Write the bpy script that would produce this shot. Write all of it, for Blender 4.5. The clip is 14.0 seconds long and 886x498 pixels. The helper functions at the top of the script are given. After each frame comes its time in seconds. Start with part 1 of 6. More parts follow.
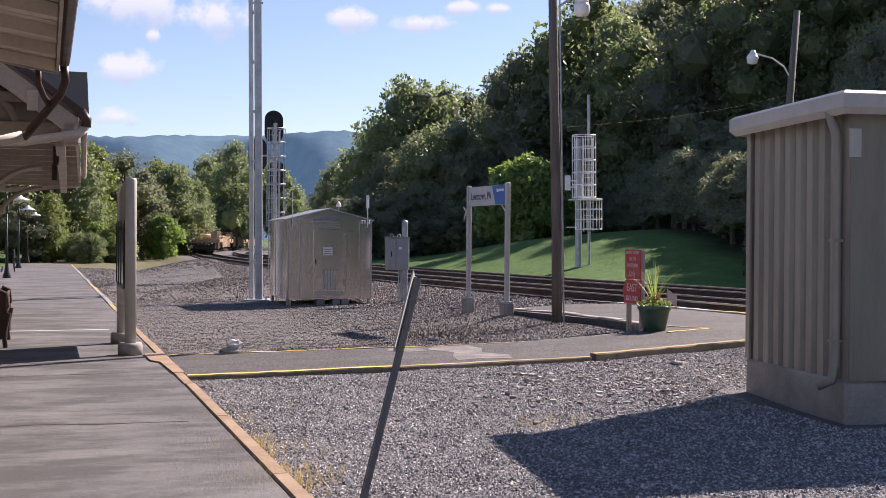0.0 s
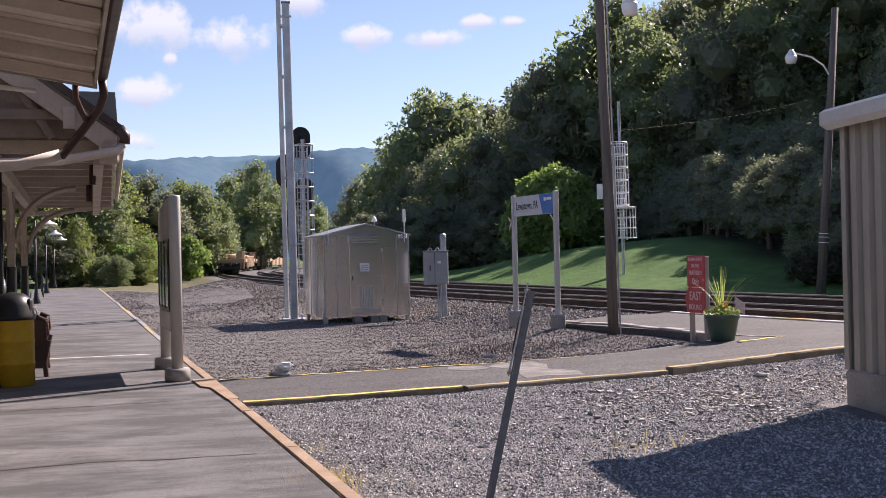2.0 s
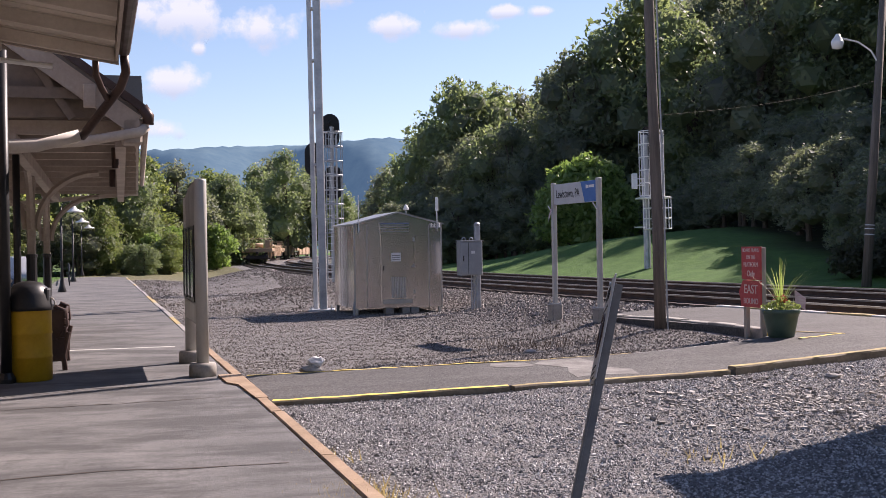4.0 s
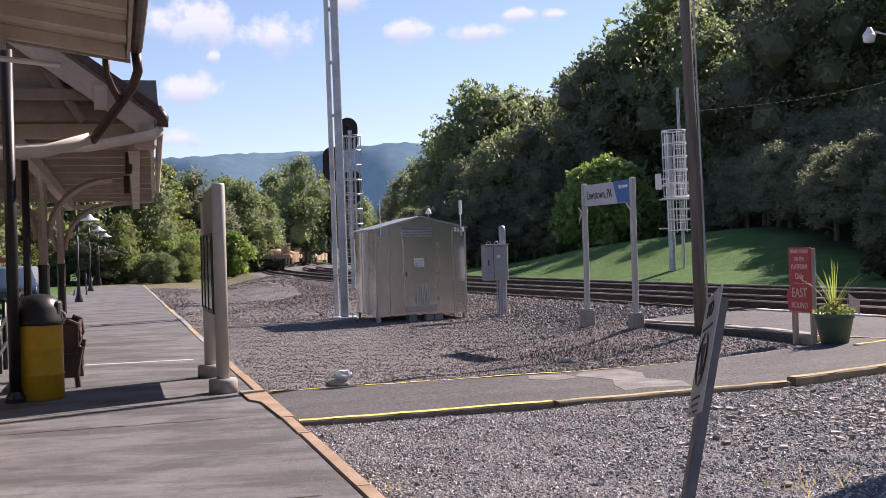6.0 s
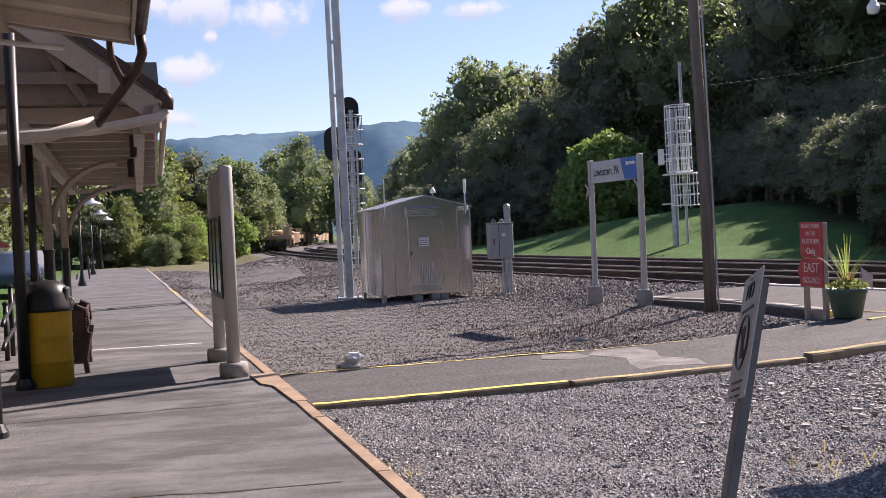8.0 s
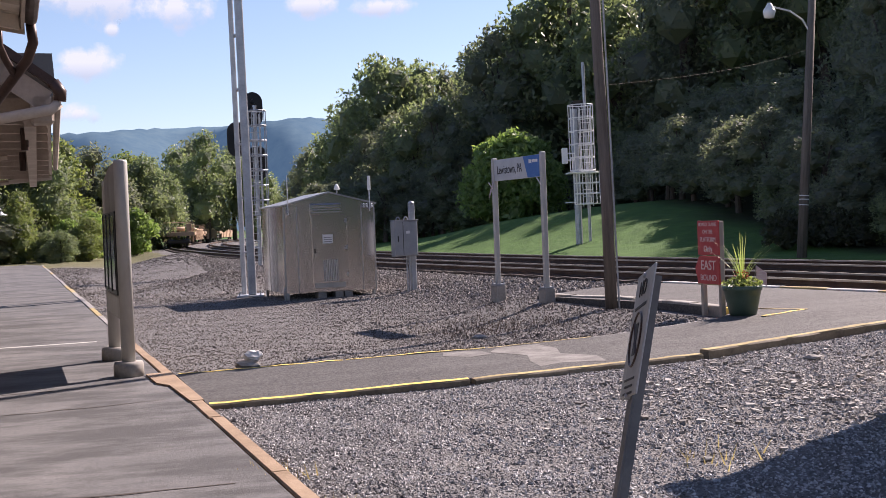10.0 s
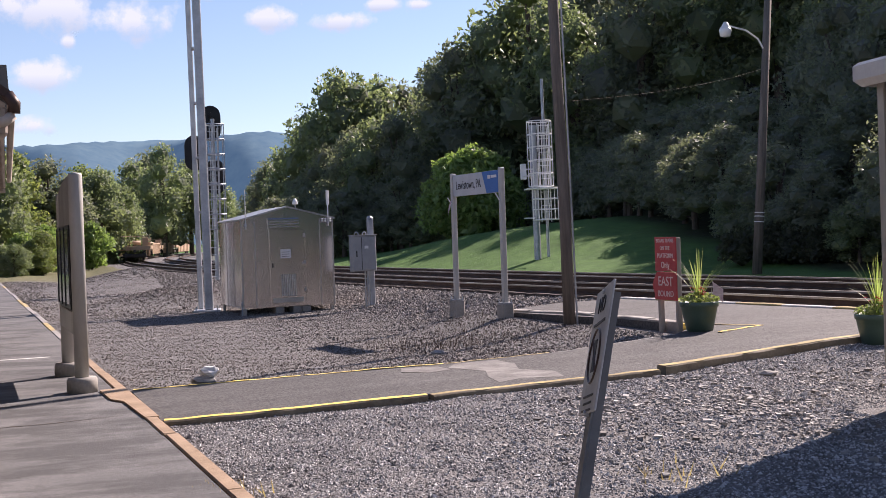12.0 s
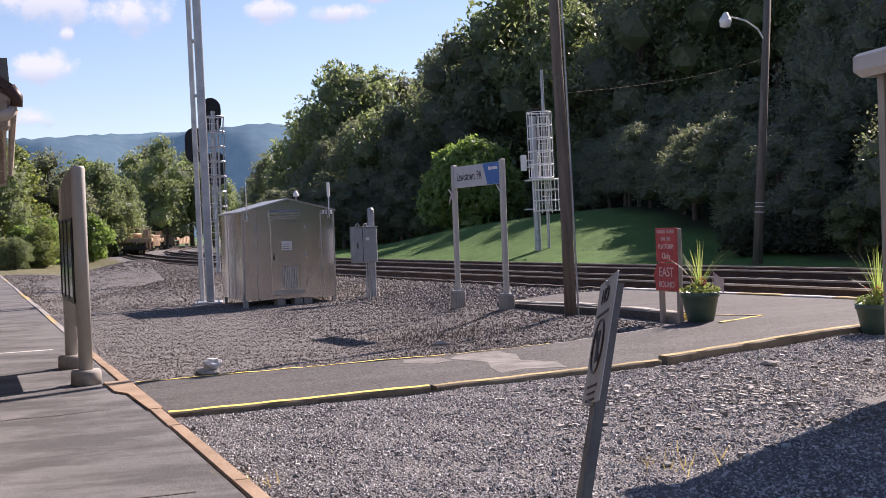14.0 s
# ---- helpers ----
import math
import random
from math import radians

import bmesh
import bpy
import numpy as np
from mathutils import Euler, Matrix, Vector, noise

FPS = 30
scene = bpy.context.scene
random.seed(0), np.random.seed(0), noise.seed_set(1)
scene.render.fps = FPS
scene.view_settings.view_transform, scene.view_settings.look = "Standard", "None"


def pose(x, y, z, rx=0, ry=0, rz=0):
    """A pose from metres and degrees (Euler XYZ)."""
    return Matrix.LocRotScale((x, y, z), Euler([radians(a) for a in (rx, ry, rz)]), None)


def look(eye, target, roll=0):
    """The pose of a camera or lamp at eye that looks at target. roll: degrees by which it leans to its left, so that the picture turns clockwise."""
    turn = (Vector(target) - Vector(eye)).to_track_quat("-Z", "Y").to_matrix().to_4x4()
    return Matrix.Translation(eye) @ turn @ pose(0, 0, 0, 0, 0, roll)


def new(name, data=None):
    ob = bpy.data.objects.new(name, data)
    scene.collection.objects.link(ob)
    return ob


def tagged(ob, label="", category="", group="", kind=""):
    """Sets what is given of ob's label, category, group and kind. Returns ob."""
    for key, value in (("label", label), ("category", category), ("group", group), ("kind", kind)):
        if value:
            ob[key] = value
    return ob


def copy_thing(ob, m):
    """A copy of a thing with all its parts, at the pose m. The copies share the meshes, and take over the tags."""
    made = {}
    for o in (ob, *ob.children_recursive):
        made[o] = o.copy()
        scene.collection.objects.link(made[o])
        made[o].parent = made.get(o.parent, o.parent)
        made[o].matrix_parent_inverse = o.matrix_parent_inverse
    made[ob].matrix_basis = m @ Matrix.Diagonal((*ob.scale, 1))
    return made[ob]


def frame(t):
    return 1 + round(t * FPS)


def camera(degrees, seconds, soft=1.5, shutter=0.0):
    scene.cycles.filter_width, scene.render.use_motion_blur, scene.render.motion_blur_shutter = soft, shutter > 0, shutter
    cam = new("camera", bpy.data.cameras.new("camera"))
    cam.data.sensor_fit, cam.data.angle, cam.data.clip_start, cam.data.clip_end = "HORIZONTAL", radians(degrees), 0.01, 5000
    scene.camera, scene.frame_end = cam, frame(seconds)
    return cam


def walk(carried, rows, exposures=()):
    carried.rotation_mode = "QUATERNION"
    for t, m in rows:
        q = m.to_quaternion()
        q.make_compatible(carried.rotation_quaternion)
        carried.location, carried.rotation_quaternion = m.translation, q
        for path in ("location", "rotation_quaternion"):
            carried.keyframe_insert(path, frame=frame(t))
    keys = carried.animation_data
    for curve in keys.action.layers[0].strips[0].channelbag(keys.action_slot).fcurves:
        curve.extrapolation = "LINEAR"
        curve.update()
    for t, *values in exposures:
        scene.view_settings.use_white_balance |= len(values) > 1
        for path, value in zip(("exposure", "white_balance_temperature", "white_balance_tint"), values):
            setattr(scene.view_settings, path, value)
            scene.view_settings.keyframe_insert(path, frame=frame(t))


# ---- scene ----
cam = camera(42.3, 14.0, soft=0.7)
PATH = [
    (0, (1.296, -2.538, 1.577), (1.794, -0.601, 1.564), 0.4),
    (0.5, (1.132, -2.343, 1.588), (1.564, -0.39, 1.578), 0.7),
    (1, (0.982, -2.11, 1.588), (1.414, -0.157, 1.602), -0.6),
    (1.5, (1.043, -1.879, 1.577), (1.525, 0.062, 1.575), -2.4),
    (2, (1.001, -1.637, 1.553), (1.464, 0.309, 1.565), -1.2),
    (2.5, (0.931, -1.37, 1.562), (1.377, 0.58, 1.584), -1.1),
    (3, (1.034, -1.106, 1.562), (1.471, 0.846, 1.575), -2.1),
    (3.5, (1.038, -0.877, 1.536), (1.467, 1.076, 1.529), -1.2),
    (5.8, (0.974, 0.135, 1.554), (1.361, 2.097, 1.564), -1.2),
    (6, (1.017, 0.214, 1.558), (1.406, 2.175, 1.562), -1.6),
    (6.5, (1.006, 0.324, 1.582), (1.38, 2.289, 1.618), -1.4),
    (7, (0.938, 0.342, 1.586), (1.312, 2.307, 1.611), -1.7),
    (7.5, (0.926, 0.354, 1.586), (1.307, 2.318, 1.579), -1.9),
    (8, (0.929, 0.356, 1.583), (1.316, 2.318, 1.549), -2.4),
    (8.5, (0.978, 0.397, 1.577), (1.453, 2.34, 1.569), -1.6),
    (8.7, (0.99, 0.412, 1.576), (1.498, 2.346, 1.546), -1.5),
    (10.8, (1.002, 0.435, 1.574), (1.563, 2.354, 1.528), -2.2),
    (11, (1.006, 0.448, 1.576), (1.588, 2.361, 1.536), -1.9),
    (11.5, (1.009, 0.455, 1.574), (1.61, 2.363, 1.549), -2.2),
    (12, (1.004, 0.451, 1.576), (1.62, 2.354, 1.555), -1.9),
    (12.5, (0.988, 0.422, 1.579), (1.63, 2.316, 1.558), -1.7),
    (13, (0.99, 0.437, 1.578), (1.635, 2.33, 1.554), -1.7),
    (13.5, (0.98, 0.424, 1.579), (1.619, 2.319, 1.546), -1.6),
    (14, (0.974, 0.413, 1.58), (1.589, 2.316, 1.544), -2.1),
]
walk(cam, [(t, look(eye, target, roll)) for t, eye, target, roll in PATH], [(0, 1.15, 6500, 26), (14, 1.15, 6500, 26)])

# ---- light ----
SUN_DIR = Vector((0.865, 0.50, 0.785)).normalized()
world = bpy.data.worlds.new("sky")
scene.world = world
world.use_nodes = True
wn = world.node_tree.nodes
sky = wn.new("ShaderNodeTexSky")
sky.sky_type = "NISHITA"
sky.sun_disc = False
sky.sun_elevation = math.asin(SUN_DIR.z)
sky.sun_rotation = math.atan2(SUN_DIR.x, SUN_DIR.y)
sky.altitude, sky.air_density, sky.dust_density, sky.ozone_density = 200, 1.0, 0.2, 1.8
world.node_tree.links.new(sky.outputs[0], wn["Background"].inputs[0])
wn["Background"].inputs[1].default_value = 0.064
sun_data = bpy.data.lights.new("sun", "SUN")
sun_data.energy, sun_data.angle, sun_data.color = 4.7, radians(0.55), (1.0, 0.92, 0.80)
sun = new("sun", sun_data)
sun.matrix_world = look(SUN_DIR * 100, (0, 0, 0))

# ---- materials ----


def shader(name, rough=0.7, metal=0.0, spec=0.4):
    m = bpy.data.materials.new(name)
    m.use_nodes = True
    b = m.node_tree.nodes["Principled BSDF"]
    b.inputs["Roughness"].default_value = rough
    b.inputs["Metallic"].default_value = metal
    b.inputs["Specular IOR Level"].default_value = spec
    return m, m.node_tree.nodes, m.node_tree.links, b


def coords(n, l, scale=(1, 1, 1), kind="Object"):
    c = n.new("ShaderNodeTexCoord")
    g = n.new("ShaderNodeMapping")
    g.inputs["Scale"].default_value = scale
    l.new(c.outputs[kind], g.inputs["Vector"])
    return g.outputs["Vector"]


def world_coords(n, l, scale=(1, 1, 1)):
    c = n.new("ShaderNodeNewGeometry")
    g = n.new("ShaderNodeMapping")
    g.inputs["Scale"].default_value = scale
    l.new(c.outputs["Position"], g.inputs["Vector"])
    return g.outputs["Vector"]


def noise_of(n, l, vec, scale, detail=4.0, rough=0.6):
    t = n.new("ShaderNodeTexNoise")
    t.inputs["Scale"].default_value = scale
    t.inputs["Detail"].default_value = detail
    t.inputs["Roughness"].default_value = rough
    l.new(vec, t.inputs["Vector"])
    return t.outputs["Fac"]


def ramp(n, l, fac, stops):
    r = n.new("ShaderNodeValToRGB")
    e = r.color_ramp.elements
    while len(e) < len(stops):
        e.new(0.5)
    for k, (p, c) in zip(e, stops):
        k.position = p
        k.color = (*c, 1) if len(c) == 3 else c
    l.new(fac, r.inputs["Fac"])
    return r.outputs["Color"]


def grey(v):
    return (v, v, v)


def mix(n, l, fac, a, b, mode="MIX"):
    x = n.new("ShaderNodeMix")
    x.data_type, x.blend_type = "RGBA", mode
    for k, v in ((0, fac), (6, a), (7, b)):
        if isinstance(v, bpy.types.NodeSocket):
            l.new(v, x.inputs[k])
        else:
            x.inputs[k].default_value = v if k == 0 else (*v, 1)
    return x.outputs[2]


def bump(n, l, b, height, strength=0.4, dist=0.01):
    k = n.new("ShaderNodeBump")
    k.inputs["Strength"].default_value = strength
    k.inputs["Distance"].default_value = dist
    l.new(height, k.inputs["Height"])
    l.new(k.outputs["Normal"], b.inputs["Normal"])


def painted(name, lo, hi, rough=0.6, metal=0.0, big=1.5, fine=30.0, stretch=(1, 1, 1), bumps=0.15, dist=0.004, spec=0.4):
    """A surface of two tones: stains at one scale, grain at another."""
    m, n, l, b = shader(name, rough, metal, spec)
    v = coords(n, l, stretch)
    f1, f2 = noise_of(n, l, v, big), noise_of(n, l, v, fine, 6)
    c = mix(n, l, 0.35, ramp(n, l, f1, [(0.3, lo), (0.7, hi)]), ramp(n, l, f2, [(0.3, lo), (0.7, hi)]))
    l.new(c, b.inputs["Base Color"])
    l.new(ramp(n, l, f1, [(0.3, grey(min(1, rough * 1.15))), (0.7, grey(rough * 0.85))]), b.inputs["Roughness"])
    bump(n, l, b, f2, bumps, dist)
    return m


def varied(name, stops, rough=0.7, fine=20.0):
    """A surface whose pieces differ from one another."""
    m, n, l, b = shader(name, rough)
    g = n.new("ShaderNodeNewGeometry")
    f = noise_of(n, l, coords(n, l), fine, 5)
    c = mix(n, l, 0.35, ramp(n, l, g.outputs["Random Per Island"], stops), ramp(n, l, f, stops))
    l.new(c, b.inputs["Base Color"])
    bump(n, l, b, f, 0.3, 0.004)
    return m


def leafy(name, dark, light, sun_tone):
    m, n, l, b = shader(name, 0.5, 0, 0.6)
    g = n.new("ShaderNodeNewGeometry")
    big = noise_of(n, l, world_coords(n, l), 0.35, 3)
    c1 = ramp(n, l, g.outputs["Random Per Island"], [(0.0, dark), (0.55, light), (1.0, sun_tone)])
    c = mix(n, l, 0.45, c1, ramp(n, l, big, [(0.35, dark), (0.7, light)]))
    l.new(c, b.inputs["Base Color"])
    t = n.new("ShaderNodeBsdfTranslucent")
    l.new(mix(n, l, 1.0, c, (1.7, 1.75, 1.15), "MULTIPLY"), t.inputs["Color"])
    s = n.new("ShaderNodeMixShader")
    s.inputs[0].default_value = 0.5
    l.new(b.outputs[0], s.inputs[1])
    l.new(t.outputs[0], s.inputs[2])
    l.new(s.outputs[0], n["Material Output"].inputs["Surface"])
    return m


def ground_material():
    """Grey gravel with dirt, dry grass and lawn where the vertex weights say so."""
    m, n, l, b = shader("gravel_ground", 0.9, 0, 0.2)
    v = world_coords(n, l)
    vor = n.new("ShaderNodeTexVoronoi")
    vor.inputs["Scale"].default_value = 42
    l.new(v, vor.inputs["Vector"])
    vor2 = n.new("ShaderNodeTexVoronoi")
    vor2.inputs["Scale"].default_value = 85
    l.new(v, vor2.inputs["Vector"])
    stones = ramp(n, l, vor.outputs["Color"], [(0.0, (0.035, 0.034, 0.035)), (0.5, (0.12, 0.116, 0.118)), (1.0, (0.30, 0.292, 0.288))])
    fines = ramp(n, l, vor2.outputs["Color"], [(0.0, (0.06, 0.058, 0.06)), (1.0, (0.26, 0.25, 0.247))])
    big = noise_of(n, l, v, 0.35, 5)
    c = mix(n, l, ramp(n, l, big, [(0.4, grey(0)), (0.6, grey(1))]), stones, fines)
    dirt = ramp(n, l, noise_of(n, l, v, 3.0, 6), [(0.3, (0.095, 0.088, 0.083)), (0.7, (0.205, 0.19, 0.18))])
    patch = noise_of(n, l, v, 0.8, 6)
    c = mix(n, l, ramp(n, l, patch, [(0.52, grey(0)), (0.68, grey(0.6))]), c, dirt)
    at = n.new("ShaderNodeAttribute")
    at.attribute_name = "cover"
    sep = n.new("ShaderNodeSeparateColor")
    l.new(at.outputs["Color"], sep.inputs[0])
    lawn = ramp(n, l, noise_of(n, l, v, 1.3, 8, 0.7), [(0.25, (0.035, 0.085, 0.018)), (0.75, (0.085, 0.17, 0.035))])
    dry = ramp(n, l, noise_of(n, l, v, 2.0, 8, 0.7), [(0.3, (0.07, 0.09, 0.03)), (0.7, (0.22, 0.19, 0.10))])
    c = mix(n, l, sep.outputs[0], c, lawn)
    c = mix(n, l, sep.outputs[1], c, dry)
    c = mix(n, l, sep.outputs[2], c, dirt)
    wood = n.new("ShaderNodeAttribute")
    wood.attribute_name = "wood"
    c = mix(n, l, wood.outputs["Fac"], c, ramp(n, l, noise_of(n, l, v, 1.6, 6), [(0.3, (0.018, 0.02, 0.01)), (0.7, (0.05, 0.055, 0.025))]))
    l.new(c, b.inputs["Base Color"])
    bump(n, l, b, vor.outputs["Distance"], 0.9, 0.018)
    return m


def asphalt_material(name="old_asphalt", coarse=False):
    m, n, l, b = shader(name, 0.82, 0, 0.35)
    v = world_coords(n, l)
    grain = noise_of(n, l, v, 75, 5, 0.8)
    streak = noise_of(n, l, world_coords(n, l, (0.8, 1.7, 1)), 1.1, 8, 0.65)
    big = noise_of(n, l, v, 0.45, 5)
    c = ramp(n, l, streak, [(0.3, (0.085, 0.08, 0.08)), (0.5, (0.13, 0.124, 0.122)), (0.7, (0.235, 0.223, 0.215))])
    c = mix(n, l, 0.4, c, ramp(n, l, big, [(0.38, (0.075, 0.073, 0.074)), (0.65, (0.21, 0.202, 0.197))]))
    c = mix(n, l, 0.4, c, ramp(n, l, grain, [(0.35, grey(0.05)), (0.65, grey(0.3))]))
    spots = noise_of(n, l, v, 26, 6, 0.75)
    c = mix(n, l, ramp(n, l, spots, [(0.5, grey(0)), (0.62, grey(0.55))]), c, tuple(k * 0.55 for k in (0.16, 0.152, 0.148)))
    wet = noise_of(n, l, world_coords(n, l, (0.6, 1.4, 1)), 1.0, 9, 0.7)
    c = mix(n, l, ramp(n, l, wet, [(0.45, grey(0)), (0.57, grey(0.8))]), c, (0.062, 0.06, 0.06))
    ve = n.new("ShaderNodeTexVoronoi")
    ve.feature = "DISTANCE_TO_EDGE"
    ve.inputs["Scale"].default_value = 0.55
    vw = n.new("ShaderNodeVectorMath")
    vw.operation = "ADD"
    wn2 = n.new("ShaderNodeTexNoise")
    wn2.inputs["Scale"].default_value = 2.2
    l.new(v, wn2.inputs["Vector"])
    l.new(v, vw.inputs[0])
    l.new(wn2.outputs["Color"], vw.inputs[1])
    l.new(vw.outputs[0], ve.inputs["Vector"])
    c = mix(n, l, ramp(n, l, ve.outputs["Distance"], [(0.0, grey(0.22)), (0.012, grey(0))]), c, (0.04, 0.038, 0.036))
    if coarse:
        sv = n.new("ShaderNodeTexVoronoi")
        sv.inputs["Scale"].default_value = 45
        l.new(v, sv.inputs["Vector"])
        c = mix(n, l, 0.75, c, ramp(n, l, sv.outputs["Color"], [(0.1, (0.02, 0.019, 0.018)), (0.9, (0.115, 0.106, 0.1))]))
    l.new(c, b.inputs["Base Color"])
    bump(n, l, b, grain, 0.6, 0.01)
    return m


M = {}
M["ground"] = ground_material()
M["asphalt"] = asphalt_material()
M["asphalt_walk"] = asphalt_material("coarse_walkway_asphalt", True)
M["curb"] = painted("rusty_timber_curb", (0.20, 0.14, 0.09), (0.40, 0.285, 0.19), 0.85, big=2.0, fine=40, bumps=0.4, dist=0.01)
M["yellow"] = painted("worn_yellow_paint", (0.60, 0.45, 0.15), (0.95, 0.72, 0.13), 0.75, big=2.2, fine=25, bumps=0.3)
M["yellow_old"] = painted("faded_yellow_timber", (0.17, 0.14, 0.10), (0.62, 0.48, 0.19), 0.85, big=3.0, fine=30, bumps=0.4, dist=0.008)
M["edge_wood"] = painted("grey_brown_edge_timber", (0.10, 0.085, 0.065), (0.27, 0.235, 0.18), 0.9, big=3.0, fine=30, bumps=0.4, dist=0.008)
M["white_line"] = painted("white_line_paint", (0.40, 0.39, 0.37), (0.68, 0.67, 0.64), 0.75, big=4)
M["concrete"] = painted("stained_concrete", (0.20, 0.185, 0.165), (0.42, 0.395, 0.36), 0.9, big=2.0, fine=35, bumps=0.3, dist=0.008)
M["concrete_light"] = painted("pale_concrete_patch", (0.20, 0.19, 0.178), (0.38, 0.365, 0.345), 0.9, big=2.5, fine=45, bumps=0.3)
M["galv"] = painted("galvanized_steel", (0.30, 0.32, 0.35), (0.50, 0.52, 0.55), 0.5, 0.55, big=3, fine=18)
M["shed"] = painted("brushed_aluminium", (0.36, 0.35, 0.36), (0.66, 0.635, 0.645), 0.2, 0.97, big=0.9, fine=60, stretch=(1, 1, 0.12), bumps=0.08)
M["shed_trim"] = painted("dull_aluminium_trim", (0.34, 0.335, 0.33), (0.5, 0.49, 0.48), 0.45, 0.85, big=2, fine=40)
M["white"] = painted("white_paint", (0.66, 0.66, 0.65), (0.8, 0.8, 0.79), 0.5, big=3)
M["pale_stone"] = painted("chalky_white_stone", (0.68, 0.67, 0.65), (0.86, 0.85, 0.83), 0.8, big=6)
M["dark"] = painted("dark_print", (0.02, 0.02, 0.022), (0.045, 0.045, 0.05), 0.6)
M["box_grey"] = painted("grey_enamel", (0.27, 0.285, 0.30), (0.38, 0.395, 0.41), 0.5, 0.2, big=3)
M["totem"] = painted("warm_grey_enamel", (0.40, 0.39, 0.365), (0.54, 0.53, 0.50), 0.5, 0.1, big=2.0, stretch=(1, 1, 0.3))
M["totem_panel"] = painted("weathered_grey_panel", (0.24, 0.235, 0.22), (0.34, 0.335, 0.315), 0.55, 0.1, big=2.0)
M["sign_grey"] = painted("pale_grey_sign", (0.42, 0.44, 0.46), (0.54, 0.56, 0.58), 0.5, big=3)
M["sign_blue"] = painted("blue_sign", (0.035, 0.13, 0.38), (0.06, 0.19, 0.50), 0.5, big=3)
M["red"] = painted("red_sign", (0.36, 0.035, 0.04), (0.52, 0.075, 0.075), 0.5, big=4)
M["pink_print"] = painted("faded_white_print", (0.62, 0.48, 0.46), (0.75, 0.62, 0.6), 0.6)
M["wood_post"] = painted("grey_weathered_post", (0.24, 0.21, 0.18), (0.42, 0.38, 0.33), 0.85, big=3, fine=30, stretch=(4, 4, 0.5))
M["pole"] = painted("creosoted_pole", (0.07, 0.058, 0.05), (0.20, 0.17, 0.145), 0.9, big=2.2, fine=24, stretch=(6, 6, 0.35), bumps=0.5, dist=0.01)
M["black"] = painted("black_gloss_paint", (0.012, 0.012, 0.013), (0.03, 0.03, 0.032), 0.4, big=3)
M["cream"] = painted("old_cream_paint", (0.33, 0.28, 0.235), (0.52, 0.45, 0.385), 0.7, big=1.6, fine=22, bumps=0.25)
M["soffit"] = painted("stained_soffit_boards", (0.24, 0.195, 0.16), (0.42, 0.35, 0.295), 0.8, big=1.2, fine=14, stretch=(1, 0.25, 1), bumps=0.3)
# Paler copy of cream: light bounced off the ground is put into the colour.
M["cream_light"] = painted("bounce_lit_cream_paint", (0.46, 0.40, 0.33), (0.68, 0.61, 0.52), 0.7, big=1.6, fine=22, bumps=0.25)
# Cream timber toned darker: the gable's shade is put into this colour.
M["gable"] = painted("shade_toned_gable_boards", (0.14, 0.115, 0.095), (0.27, 0.225, 0.19), 0.85, big=1.2, fine=14, stretch=(1, 0.25, 1), bumps=0.3)
M["cream_pipe"] = painted("cream_pipe_paint", (0.50, 0.44, 0.38), (0.66, 0.60, 0.53), 0.55, big=3)
M["brown"] = painted("brown_gutter_metal", (0.045, 0.028, 0.024), (0.10, 0.065, 0.055), 0.45, 0.3, big=3)
M["shingle"] = varied("grey_shingles", [(0.0, (0.06, 0.058, 0.06)), (0.5, (0.11, 0.105, 0.105)), (1.0, (0.17, 0.165, 0.16))], 0.9)
M["drum"] = painted("yellow_drum_paint", (0.50, 0.29, 0.01), (0.66, 0.40, 0.02), 0.45, big=3.5, fine=20)
M["pot"] = painted("green_glazed_plastic", (0.045, 0.085, 0.066), (0.075, 0.125, 0.098), 0.4, big=3)
M["soil"] = painted("potting_soil", (0.03, 0.022, 0.015), (0.07, 0.05, 0.035), 0.95, big=8)
M["rail"] = painted("worn_rail_steel", (0.22, 0.19, 0.17), (0.46, 0.44, 0.42), 0.35, 0.8, big=2, fine=30)
M["rail_web"] = painted("rusty_rail_web", (0.055, 0.035, 0.026), (0.12, 0.075, 0.055), 0.85, 0.2, big=3)
M["tie"] = varied("creosoted_ties", [(0.0, (0.03, 0.025, 0.022)), (0.6, (0.075, 0.06, 0.052)), (1.0, (0.14, 0.115, 0.1))], 0.95)
M["stone"] = varied("crushed_stone", [(0.0, (0.03, 0.029, 0.031)), (0.4, (0.19, 0.186, 0.187)), (0.7, (0.45, 0.44, 0.433)), (1.0, (0.78, 0.765, 0.75))], 0.85, 60)
M["ballast"] = varied("brown_grey_ballast", [(0.0, (0.03, 0.026, 0.024)), (0.5, (0.14, 0.124, 0.113)), (0.85, (0.30, 0.275, 0.252)), (1.0, (0.52, 0.48, 0.445))], 0.9, 30)
M["broken"] = varied("pale_broken_stone", [(0.0, (0.10, 0.092, 0.085)), (0.5, (0.30, 0.28, 0.26)), (1.0, (0.62, 0.59, 0.56))], 0.9, 30)
M["tan_car"] = painted("faded_tan_car_paint", (0.33, 0.225, 0.15), (0.50, 0.36, 0.24), 0.75, big=0.8, fine=8)
M["dark_steel"] = painted("sooty_steel", (0.025, 0.022, 0.021), (0.07, 0.06, 0.055), 0.75, 0.3, big=2)
M["corrugated"] = painted("beige_ribbed_metal", (0.27, 0.245, 0.205), (0.37, 0.34, 0.285), 0.5, 0.15, big=1.5, fine=16, stretch=(1, 1, 0.3))
M["plain_metal"] = painted("grey_beige_metal_panel", (0.20, 0.187, 0.155), (0.28, 0.262, 0.22), 0.55, 0.1, big=1.5, stretch=(3, 3, 0.3))
